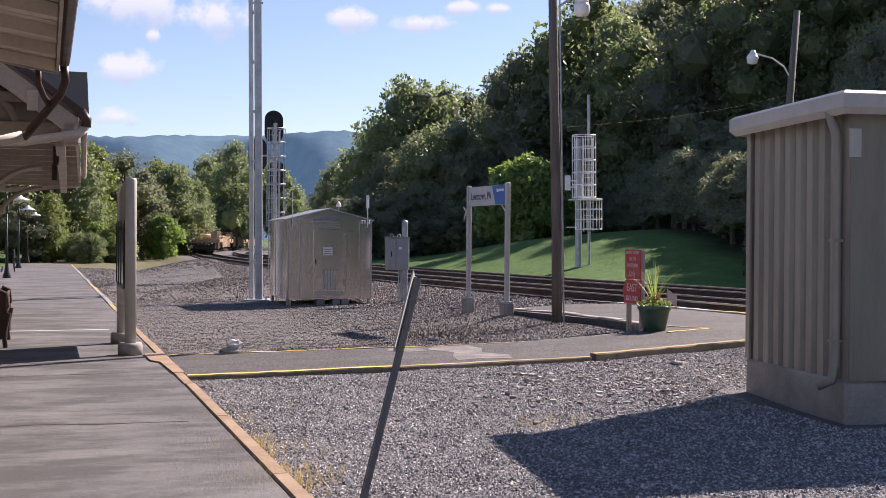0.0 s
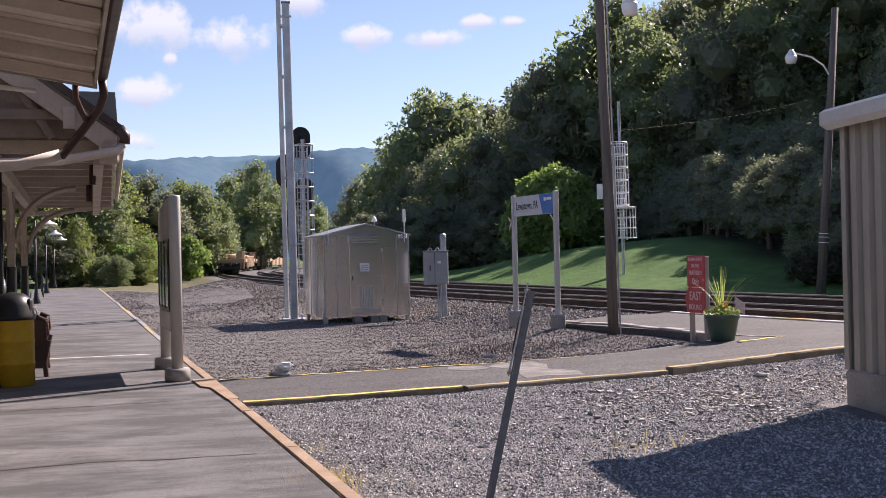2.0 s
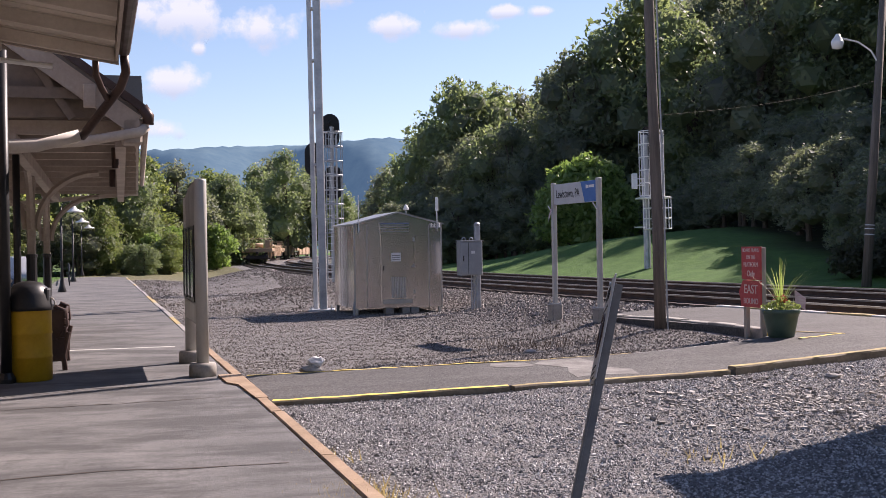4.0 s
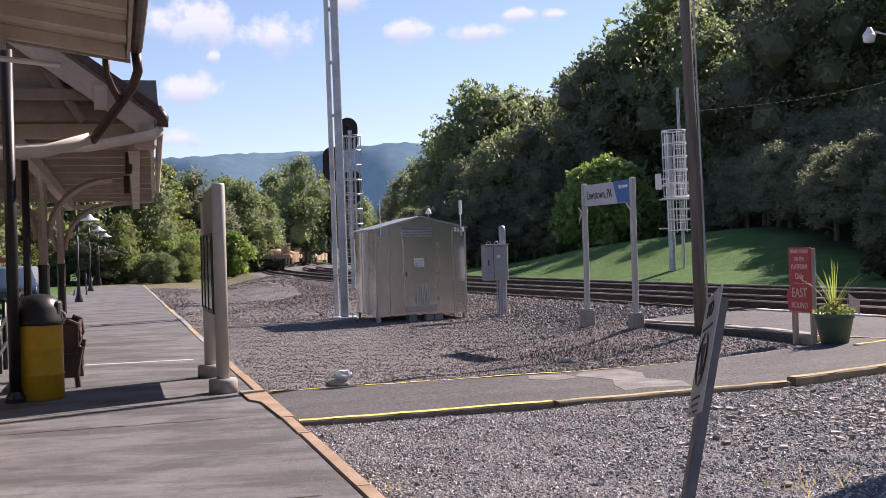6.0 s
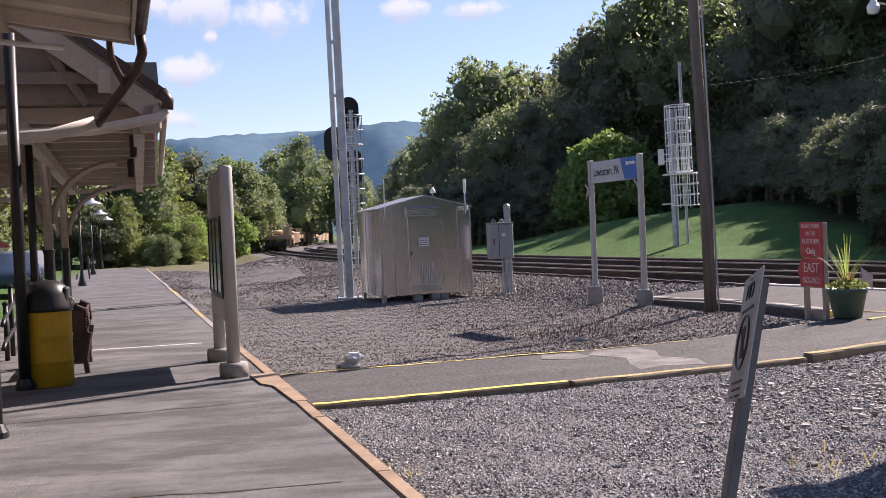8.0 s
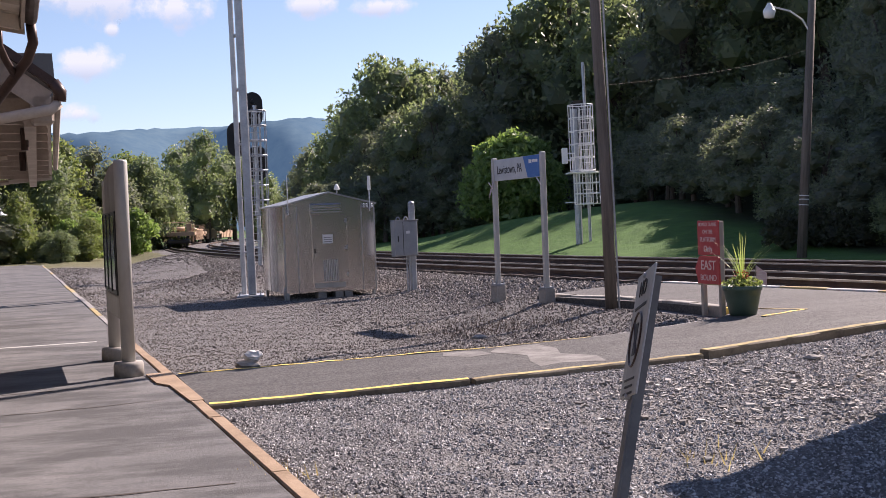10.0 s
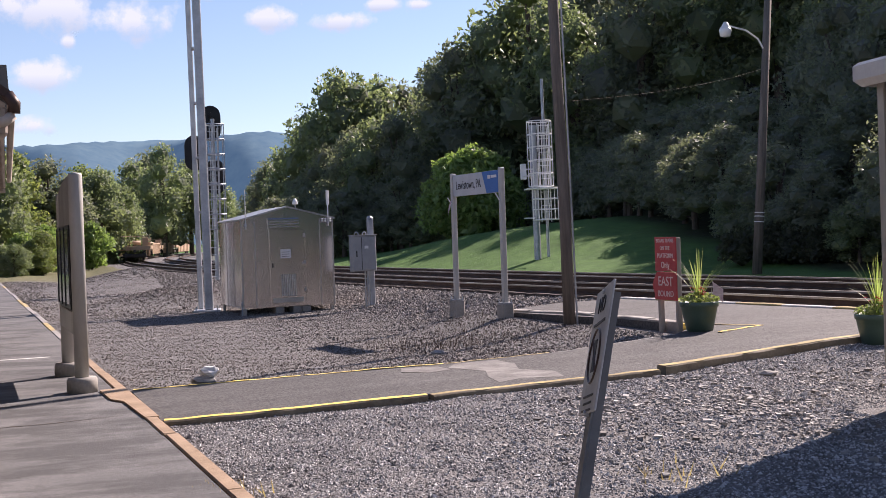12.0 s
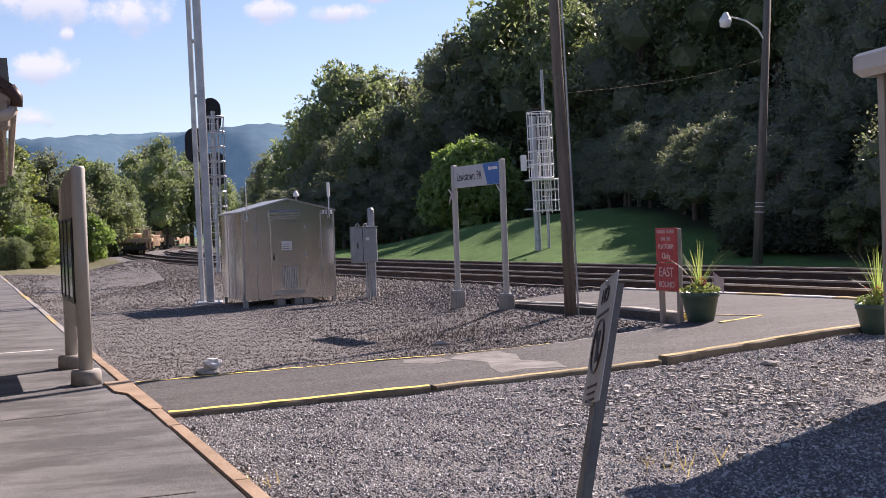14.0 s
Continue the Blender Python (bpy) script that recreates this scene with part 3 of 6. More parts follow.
def build_platform():
    bm = prism([(-6.1, -24), (0.33, -24), (0.33, 57), (-0.3, 60), (-3.4, 60), (-3.4, 14), (-6.1, 14)], -0.4, 0.0)
    ob = thing("platform", bm, "asphalt", "long grey patched asphalt station platform", "platform", STATION, kind="structure")
    # curb lengths, each a little out of line
    rng = random.Random(3)
    y = -24.0
    while y < 56:
        ln = 2.4 + rng.random() * 0.5
        dx = rng.uniform(-0.012, 0.012)
        w = 0.12 if y < -1 else 0.10 + rng.random() * 0.03
        bm = box(0.335 + dx, y, -0.3, 0.335 + w + dx, y + ln - 0.012, 0.012 + rng.uniform(-0.006, 0.006), 0.012)
        part("curb_timber", bm, "curb" if y < 4 else ("concrete_light" if rng.random() < 0.7 else "yellow_old"), ob)
        y += ln
    # threshold slab beside the sign
    part("threshold_slab", prism([(0.17, -0.1), (0.19, -0.95), (0.29, -1.2), (0.325, -2.45), (0.45, -2.45), (0.45, -0.05)], -0.1, 0.021), "curb", ob)
    part("white_stripe", box(-2.0, 4.55, 0.0, -0.05, 4.66, 0.004), "white_line", ob)
    # open joints
    for pts in ([(-3.3, -2.62), (-2.2, -2.3), (-1.2, -2.25), (0.32, -2.12)], [(-3.3, 12.5), (-1.8, 14.6), (-0.4, 16.8), (0.3, 17.6)], [(-3.3, -6.2), (-1.4, -5.9), (0.3, -6.1)], [(-3.3, 8.1), (-1.5, 8.8), (0.3, 9.4)], [(-2.2, -1.2), (-1.3, -0.8), (-0.6, -0.75)]):
        bm = bmesh.new()
        rg = random.Random(int(pts[0][1] * 10))
        line = []
        for a, b in zip(pts, pts[1:]):
            for i in range(8):
                t = i / 8
                line.append((a[0] + (b[0] - a[0]) * t, a[1] + (b[1] - a[1]) * t + rg.uniform(-0.03, 0.03)))
        w = [rg.uniform(0.006, 0.018) for _ in line]
        vs = [(bm.verts.new((x, y - k, 0.0035)), bm.verts.new((x, y + k, 0.0035))) for (x, y), k in zip(line, w)]
        for a, b in zip(vs, vs[1:]):
            bm.faces.new((a[0], b[0], b[1], a[1]))
        part("crack", bm, "tie", ob)
    return ob


platform = build_platform()


def walk_z(x, y=0):
    return float(np.interp(x, (1.5, 4.2, 6.8, 8.7, 9.2, 14), (-0.02, 0.075, 0.13, 0.2, 0.22, 0.27)))


def build_walkway():
    outline = NEAR_EDGE + [(12.2, 11.4), (16.2, -6), (17.5, -6), (12.45, 14.9), (11.25, 20.9), (10.0, 20.9), (8.3, 20.0), (9.05, 16.6), (9.25, 14.6)] + FAR_EDGE[::-1][1:]
    bm = bmesh.new()
    hi = [bm.verts.new((x, y, walk_z(x))) for x, y in outline]
    lo = [bm.verts.new((x, y, -0.35)) for x, y in outline]
    k = len(outline)
    f = bm.faces.new(hi)
    for i in range(k):
        bm.faces.new((lo[i], lo[(i + 1) % k], hi[(i + 1) % k], hi[i]))
    bmesh.ops.triangulate(bm, faces=[f])
    bmesh.ops.recalc_face_normals(bm, faces=bm.faces)
    ob = thing("pavement", bm, "asphalt_walk", "asphalt walkway ramping up to the trackside boarding platform", "pavement", kind="structure")

    def edge(a, b, w, up, mat, drop=0.16, name="edge_timber", gap=0.02, paint=""):
        a, b = Vector((*a, 0)), Vector((*b, 0))
        way = (b - a).normalized()
        a, b = a + way * gap, b - way * gap
        off = Vector((way.y, -way.x, 0)) * w
        bm, coat = bmesh.new(), bmesh.new()
        segs = max(2, int((b - a).length / 0.16))
        rg = random.Random(int(a.x * 100))
        rings, skin = [], []
        for i in range(segs + 1):
            p = a + (b - a) * i / segs
            z = walk_z(p.x) + up + rg.uniform(-0.004, 0.004)
            k = rg.uniform(0.93, 1.04)
            rings.append([bm.verts.new((*v.xy, zz)) for v, zz in ((p, z - drop), (p, z - 0.01), (p + off * 0.1, z), (p + off * 0.9 * k, z), (p + off * k, z - 0.012), (p + off * k, z - drop))])
            u0, u1 = rg.uniform(0.04, 0.2), rg.uniform(0.7, 0.97)
            skin.append([coat.verts.new((*(p + off * u).xy, z + 0.003)) for u in (u0, u1)])
        for r, s in zip(rings, rings[1:]):
            for i in range(5):
                bm.faces.new((r[i], s[i], s[i + 1], r[i + 1]))
        bm.faces.new(rings[0])
        bm.faces.new(rings[-1][::-1])
        bmesh.ops.recalc_face_normals(bm, faces=bm.faces)
        beam = part(name, bm, mat, ob)
        if paint:
            for r, s in zip(skin, skin[1:]):
                coat.faces.new((r[0], r[1], s[1], s[0]))
            bmesh.ops.recalc_face_normals(coat, faces=coat.faces)
            part("paint_stripe", coat, paint, beam, "flaking yellow paint")
        else:
            coat.free()

    edge(NEAR_EDGE[0], NEAR_EDGE[1], 0.14, 0.01, "edge_wood", 0.12, paint="yellow")
    edge(NEAR_EDGE[1], NEAR_EDGE[2], 0.13, 0.005, "edge_wood", 0.12, paint="yellow_old")
    edge(NEAR_EDGE[2], NEAR_EDGE[3], 0.14, 0.045, "edge_wood", 0.2, paint="yellow_old")
    edge(FAR_EDGE[1], FAR_EDGE[0], 0.07, 0.004, "edge_wood", 0.1, paint="yellow")
    edge(FAR_EDGE[2], FAR_EDGE[1], 0.06, 0.003, "edge_wood", 0.1, paint="yellow")
    edge(FAR_EDGE[3], FAR_EDGE[2], 0.05, 0.002, "edge_wood", 0.1, paint="yellow_old")
    edge(FAR_EDGE[4], FAR_EDGE[3], 0.04, 0.002, "concrete_light", 0.1)
    edge((9.3, 14.3), (9.2, 15.0), 0.1, 0.012, "yellow", 0.12)
    edge((9.95, 13.95), (9.0, 13.5), 0.08, 0.006, "edge_wood", 0.1, paint="yellow")
    edge((9.5, 14.6), (9.95, 13.97), 0.08, 0.006, "edge_wood", 0.1, paint="yellow_old")
    # low concrete retaining edge of the boarding platform
    line = [Vector(p) for p in ((9.2, 15.0), (9.08, 16.6), (8.9, 18.3), (8.3, 20.0))]
    for a, b in zip(line, line[1:]):
        for i in range(2):
            edge(a.lerp(b, i / 2), a.lerp(b, (i + 1) / 2), 0.18, 0.03 + 0.012 * i, "concrete", 0.5, "retaining_block", 0.012)
    # pale painted edge along the track
    for i in range(6):
        t0, t1 = i / 6, (i + 1) / 6
        p = [Vector((12.5, 14.6, 0)).lerp(Vector((11.27, 20.9, 0)), t) for t in (t0, t1)]
        edge(p[0].xy, p[1].xy, 0.16, 0.03, "white_line" if i % 2 else "yellow_old", 0.3, "platform_edge", 0.008)
    for i in range(6):
        p = [Vector((16.0, -2.0, 0)).lerp(Vector((12.5, 14.6, 0)), t) for t in (i / 6, (i + 1) / 6)]
        edge(p[0].xy, p[1].xy, 0.16, 0.03, "yellow_old", 0.3, "platform_edge", 0.008)
    # broken concrete patch
    pz = lambda x, y: walk_z(x) + 0.002
    part("concrete_patch", prism([(5.05, 11.25), (5.35, 11.4), (5.75, 11.2), (5.85, 11.7), (5.6, 12.1), (5.75, 12.6), (5.7, 13.1), (5.2, 13.1), (5.0, 12.75), (5.25, 12.2), (5.1, 11.7)], -0.1, pz), "patch", ob)
    part("concrete_patch", prism([(4.45, 12.75), (4.7, 12.5), (4.98, 12.6), (4.95, 13.0), (4.55, 13.12)], -0.1, pz), "patch", ob)
    return ob


build_walkway()

# ---- railway ----


def offset_line(d, y0, y1):
    pts = TRACK[(TRACK[:, 1] >= y0) & (TRACK[:, 1] <= y1)]
    way = np.gradient(pts, axis=0)
    way /= np.linalg.norm(way, axis=1)[:, None]
    return pts + np.stack([way[:, 1], -way[:, 0]], -1) * d


def sweep(line, profile, z):
    bm = bmesh.new()
    way = np.gradient(line, axis=0)
    way /= np.linalg.norm(way, axis=1)[:, None]
    rings = []
    for (x, y), (wx, wy) in zip(line, way):
        rings.append([bm.verts.new((x + wy * u, y - wx * u, z + v)) for u, v in profile])
    k = len(profile)
    for a, b in zip(rings, rings[1:]):
        for i in range(k):
            bm.faces.new((a[i], a[(i + 1) % k], b[(i + 1) % k], b[i]))
    bmesh.ops.recalc_face_normals(bm, faces=bm.faces)
    return bm


def build_track(center, y0, y1, label):
    tr = empty("railway_track", label, "railway track", group="main line tracks", kind="structure")
    for side in (-0.755, 0.755):
        ln = offset_line(center + side, y0, y1)
        r = part("rail", sweep(ln, [(-0.07, 0), (0.07, 0), (0.07, 0.015), (0.012, 0.03), (0.012, 0.12), (-0.012, 0.12), (-0.012, 0.03), (-0.07, 0.015)], 0.18), "rail_web", tr)
        part("rail_head", sweep(ln, [(-0.036, 0), (0.036, 0), (0.036, 0.036), (-0.036, 0.036)], 0.301), "rail", r, "polished steel rail head")
    ln = offset_line(center, y0, y1)
    seg = np.r_[0, np.cumsum(np.linalg.norm(np.diff(ln, axis=0), axis=1))]
    verts, faces = [], []
    rg = random.Random(int(center * 10) + 5)
    s = 0.3
    while s < seg[-1] - 0.5 and s < 130:
        x, y = np.interp(s, seg, ln[:, 0]), np.interp(s, seg, ln[:, 1])
        x2, y2 = np.interp(s + 0.5, seg, ln[:, 0]), np.interp(s + 0.5, seg, ln[:, 1])
        a = math.atan2(y2 - y, x2 - x) + rg.uniform(-0.02, 0.02)
        c, n = math.cos(a), math.sin(a)
        hl, hw, b = 1.3 + rg.uniform(-0.05, 0.05), 0.115, len(verts)
        for zz in (0.02, 0.18 + rg.uniform(-0.006, 0.004)):
            for u, v in ((-hw, -hl), (hw, -hl), (hw, hl), (-hw, hl)):
                verts.append((x + c * u - n * v, y + n * u + c * v, zz))
        faces += [(b + 4, b + 5, b + 6, b + 7), (b, b + 1, b + 5, b + 4), (b + 1, b + 2, b + 6, b + 5), (b + 2, b + 3, b + 7, b + 6), (b + 3, b, b + 4, b + 7)]
        s += 0.55
    ob = new("ties", from_arrays("ties", verts, faces, "tie"))
    ob.parent = tr
    tagged(ob, "dark creosoted timber ties", kind="stuff")


build_track(0.0, -20, 290, "near main line track with polished rails on dark ties")
build_track(4.0, -20, 290, "far main line track beside the mown lawn")


def build_crossing():
    ob = empty("plank_crossing", "weathered timber plank crossing over the near track", "crossing", kind="structure")
    for off in (-1.7, -1.45, -1.2, -0.96, -0.45, -0.2, 0.05, 0.3, 0.52, 1.0, 1.25):
        ln = offset_line(off, 6, 17.8)[::4]
        part("plank", sweep(ln, [(-0.115, 0), (0.115, 0), (0.115, 0.13), (-0.115, 0.13)], 0.2 if off > -0.9 else 0.195), "boards", ob)


build_crossing()

# ---- station yard things ----


def on_ground(x, y):
    return float(land(x, y))


def build_shed():
    m = pose(5.05, 29.45, 0, 0, 0, 4.7)
    ob = empty("equipment_shed", "aluminium railway equipment shed with a low gable roof on skids", "shed", m)
    W, D, Z0, ZE, ZR = 2.42, 2.6, -0.06, 2.16, 2.46
    outline = [(0, Z0), (W, Z0), (W, ZE), (W / 2, ZR), (0, ZE)]

    def gable(y0, y1):
        bm = bmesh.new()
        a = [bm.verts.new((x, y0, z)) for x, z in outline]
        b = [bm.verts.new((x, y1, z)) for x, z in outline]
        bm.faces.new(a)
        bm.faces.new(b[::-1])
        for i in range(5):
            bm.faces.new((a[i], b[i], b[(i + 1) % 5], a[(i + 1) % 5]))
        bmesh.ops.recalc_face_normals(bm, faces=bm.faces)
        return bm

    part("front_wall", gable(0, 0.05), "shed", ob)
    part("back_wall", gable(D - 0.05, D), "shed", ob)
    for x in (0.0, W - 0.05):
        part("side_wall", box(x, 0.051, Z0, x + 0.05, D - 0.051, ZE), "shed", ob)
    part("floor_slab", box(0.05, 0.05, Z0, W - 0.05, D - 0.05, Z0 + 0.05), "shed_trim", ob)
    for sgn in (0, 1):
        bm = bmesh.new()
        xs = (-0.05, W / 2) if sgn == 0 else (W + 0.05, W / 2)
        zs = (ZE - 0.012, ZR + 0.004)
        vs = [bm.verts.new((x, y, z + dz)) for dz in (0.0, 0.035) for (x, z) in zip(xs, zs) for y in (-0.05, D + 0.05)]
        for q in ((0, 1, 3, 2), (4, 6, 7, 5), (0, 4, 5, 1), (2, 3, 7, 6), (0, 2, 6, 4), (1, 5, 7, 3)):
            bm.faces.new([vs[i] for i in q])
        bmesh.ops.recalc_face_normals(bm, faces=bm.faces)
        part("roof_panel", bm, "shed_trim", ob)
    # corner trims and panel seams
    for x in (-0.008, W - 0.032):
        part("corner_trim", box(x, -0.01, Z0 - 0.02, x + 0.04, 0.03, ZE - 0.01, 0.004), "shed_trim", ob)
    for x in (0.34, 2.05):
        part("seam_strip", box(x, -0.008, Z0, x + 0.025, 0.0, ZE - 0.02), "shed_trim", ob)
    for y in (0.9, 1.75):
        part("seam_strip", box(-0.008, y, Z0, 0, y + 0.03, ZE - 0.02), "shed_trim", ob)
    # door with hood, vent and handle
    door = part("door", box(0.72, -0.035, 0.02, 1.62, 0.0, 1.9, 0.006), "shed", ob, "plain aluminium door with louvres")
    hood = part("vent_hood", prism([(0.7, -0.075), (1.5, -0.075), (1.5, 0.0), (0.7, 0.0)], 1.93, lambda x, y: 2.2 + y * 0.5), "shed", ob, "ribbed aluminium vent hood")
    for i in range(3):
        part("hood_rib", box(0.71, -0.084, 1.96 + i * 0.07, 1.49, -0.0755, 1.985 + i * 0.07), "shed_trim", hood)
    part("side_panel", box(1.66, -0.02, 0.06, 1.98, 0.0, 1.85, 0.004), "shed", ob)
    for z in (0.3, 1.0, 1.7):
        part("door_hinge", box(1.6, -0.05, z, 1.66, -0.021, z + 0.1, 0.004), "shed_trim", ob)
    for i in range(9):
        part("louvre", box(1.0 + i * 0.045, -0.052, 0.2, 1.025 + i * 0.045, -0.034, 0.75), "fascia", door)
    part("kick_plate", box(0.76, -0.042, 0.04, 1.58, -0.036, 0.16), "shed_trim", door)
    part("notice", box(1.0, -0.042, 1.17, 1.27, -0.036, 1.4), "white", door, "white notice with dark bars")
    for i in range(3):
        part("notice_bar", box(1.03, -0.046, 1.21 + i * 0.055, 1.24, -0.0425, 1.222 + i * 0.055), "dark", door)
    part("handle", box(0.78, -0.075, 0.93, 0.8, -0.036, 1.05, 0.004), "dark", door)
    part("hasp", box(1.56, -0.06, 1.0, 1.63, -0.036, 1.06, 0.004), "shed_trim", door)
    # skids and corner legs
    for x in (0.85, 1.3, 1.55):
        part("support_block", box(x, 0.02, -0.3, x + 0.22, 0.4, Z0 - 0.001, 0.01), "concrete", ob)
    for x, y in ((0.02, 0.02), (W - 0.1, 0.02), (0.02, D - 0.1), (W - 0.1, D - 0.1)):
        part("leg", box(x, y, -0.34, x + 0.08, y + 0.08, Z0 - 0.001), "shed_trim", ob)
    # antennas and cable hooks on the roof
    def antenna(x, z, h, r, tip):
        a = part("antenna", tube([(x, -0.07, z - 0.25), (x, -0.07, z + h)], r, 8), "white", ob, "thin white roof antenna")
        part("bracket", box(x - 0.03, -0.075, z - 0.18, x + 0.03, -0.001, z - 0.12), "galv", a)
        return a
    antenna(0.12, ZE + 0.02, 0.75, 0.012, 0)
    a = antenna(2.28, ZE + 0.05, 0.3, 0.014, 0)
    part("radome", tube([(2.28, -0.07, ZE + 0.35), (2.28, -0.07, ZE + 0.72)], 0.04, 10), "white", a)
    bm = tube([(1.6, 0.6, ZR - 0.12), (1.6, 0.6, ZR + 0.1)], 0.015, 8)
    g = part("gps_mast", bm, "galv", ob)
    part("gps_dome", lathe([(0.075, 0), (0.08, 0.03), (0.055, 0.1), (0.02, 0.15), (0.0, 0.155)], 14, (1.6, 0.6, ZR + 0.1)), "white", g, "white dome aerial", True)
    for x in (2.12, 2.2, 2.33):
        part("insulator", lathe([(0.02, 0), (0.035, 0.03), (0.02, 0.06), (0.035, 0.09), (0.0, 0.12)], 8, (x, -0.08, ZE - 0.1)), "white", ob)
    part("conduit", tube([(-0.03, -0.03, -0.35), (-0.03, -0.03, 0.1)], 0.02, 6), "galv", ob)


build_shed()


def build_meter_box():
    m = pose(7.68, 28.6, 0, 0, 0, 6)
    ob = empty("meter_cabinet", "grey electrical cabinet on a galvanized post", "electrical cabinet", m)
    b = part("cabinet_box", box(0, -0.16, 0.78, 0.62, 0.14, 1.68, 0.012), "box_grey", ob)
    part("cabinet_door", box(0.02, -0.185, 0.81, 0.6, -0.161, 1.65, 0.01), "box_grey", b)
    part("cabinet_roof", box(-0.02, -0.2, 1.681, 0.64, 0.16, 1.7, 0.005), "box_grey", b)
    part("door_seam", box(0.215, -0.1875, 0.82, 0.23, -0.1855, 1.64), "dark", b)
    part("label_plate", box(0.3, -0.19, 1.35, 0.4, -0.186, 1.42), "white", b, "small white warning plate")
    part("latch", box(0.07, -0.2, 1.15, 0.1, -0.186, 1.3, 0.004), "dark", b)
    for x in (0.15, 0.36):
        bm = bmesh.new()
        add_tube(bm, [(x + 0.05 * math.cos(a), -0.02, 1.70 + 0.075 * math.sin(a)) for a in np.linspace(0, math.pi, 9)], 0.014, 6)
        part("lifting_eye", bm, "galv", b)
    part("post", box(0.53, 0.145, -0.4, 0.68, 0.27, 2.1, 0.02), "galv", ob)
    part("post_cap", lathe([(0.085, 0), (0.085, 0.03), (0.05, 0.07), (0, 0.08)], 12, (0.605, 0.207, 2.1)), "galv", ob)
    for x in (0.40, 0.46):
        part("conduit", tube([(x, 0.1, -0.35), (x, 0.1, 0.78)], 0.022, 8), "galv", ob)


build_meter_box()


def build_name_sign():
    a, b = Vector((8.0, 21.3, 0)), Vector((8.29, 19.47, 0))
    way = (b - a).normalized()
    m = Matrix.Translation(a) @ Matrix.Rotation(math.atan2(way.y, way.x), 4, "Z")
    L = (b - a).length
    ob = empty("station_name_sign", "tall two-post station name sign in grey and blue", "sign", m)
    for x in (0.0, L):
        p = part("post", box(x - 0.045, -0.045, 0.36, x + 0.045, 0.045, 2.78, 0.01), "totem", ob)
        f = part("footing", box(x - 0.115, -0.115, -0.35, x + 0.115, 0.115, 0.36, 0.02), "concrete", ob, "stained concrete footing")
        part("base_plate", box(x - 0.1, -0.1, 0.361, x + 0.1, 0.1, 0.378), "galv", p)
        for dx, dy in ((-0.08, -0.08), (0.08, -0.08), (-0.08, 0.08), (0.08, 0.08)):
            part("anchor_bolt", tube([(x + dx, dy, 0.375), (x + dx, dy, 0.44)], 0.012, 6), "galv", p)
        part("flag_bracket", tube([(x, -0.05, 2.2), (x, -0.13, 2.32)], 0.012, 6), "white", p)
    panel = part("panel", box(0.056, -0.03, 2.34, L - 0.056, 0.03, 2.74, 0.004), "sign_grey", ob)
    part("blue_field", prism([(1.36, -0.034), (L - 0.058, -0.034), (L - 0.058, -0.0305), (1.36, -0.0305)], 2.345, 2.735), "sign_blue", panel)
    part("blue_curve", prism([(1.2, -0.033), (1.36, -0.033), (1.36, -0.0305), (1.2, -0.0305)], lambda x, y: 2.735 - (x - 1.2) / 0.16 * 0.39, 2.735), "sign_blue", panel)
    lettering("letters", "Lewistown, PA", 0.23, "dark", panel, Matrix.Translation((0.66, -0.032, 2.535)) @ pose(0, 0, 0, 90, 0, 0), 0.7)
    part("arrow_mark", prism([(1.42, -0.038), (1.52, -0.038), (1.52, -0.0345), (1.42, -0.0345)], lambda x, y: 2.6, lambda x, y: 2.68 - abs(x - 1.45) * 0.3), "white", panel)
    part("logo_bar", box(1.54, -0.038, 2.61, 1.74, -0.0345, 2.66), "white", panel)
    flag = bmesh.new()
    rows = []
    for i in range(7):
        y = -0.1 - 0.02 * i
        rows.append([flag.verts.new((0.02 + 0.015 * math.sin(i), y * 0.6, 2.3 - 0.045 * i - 0.02 * k + 0.05)) for k in range(6)])
    for r, s in zip(rows, rows[1:]):
        for i in range(5):
            flag.faces.new((r[i], r[i + 1], s[i + 1], s[i]))
    part("small_flag", flag, "flag", ob, "small furled striped flag")


build_name_sign()


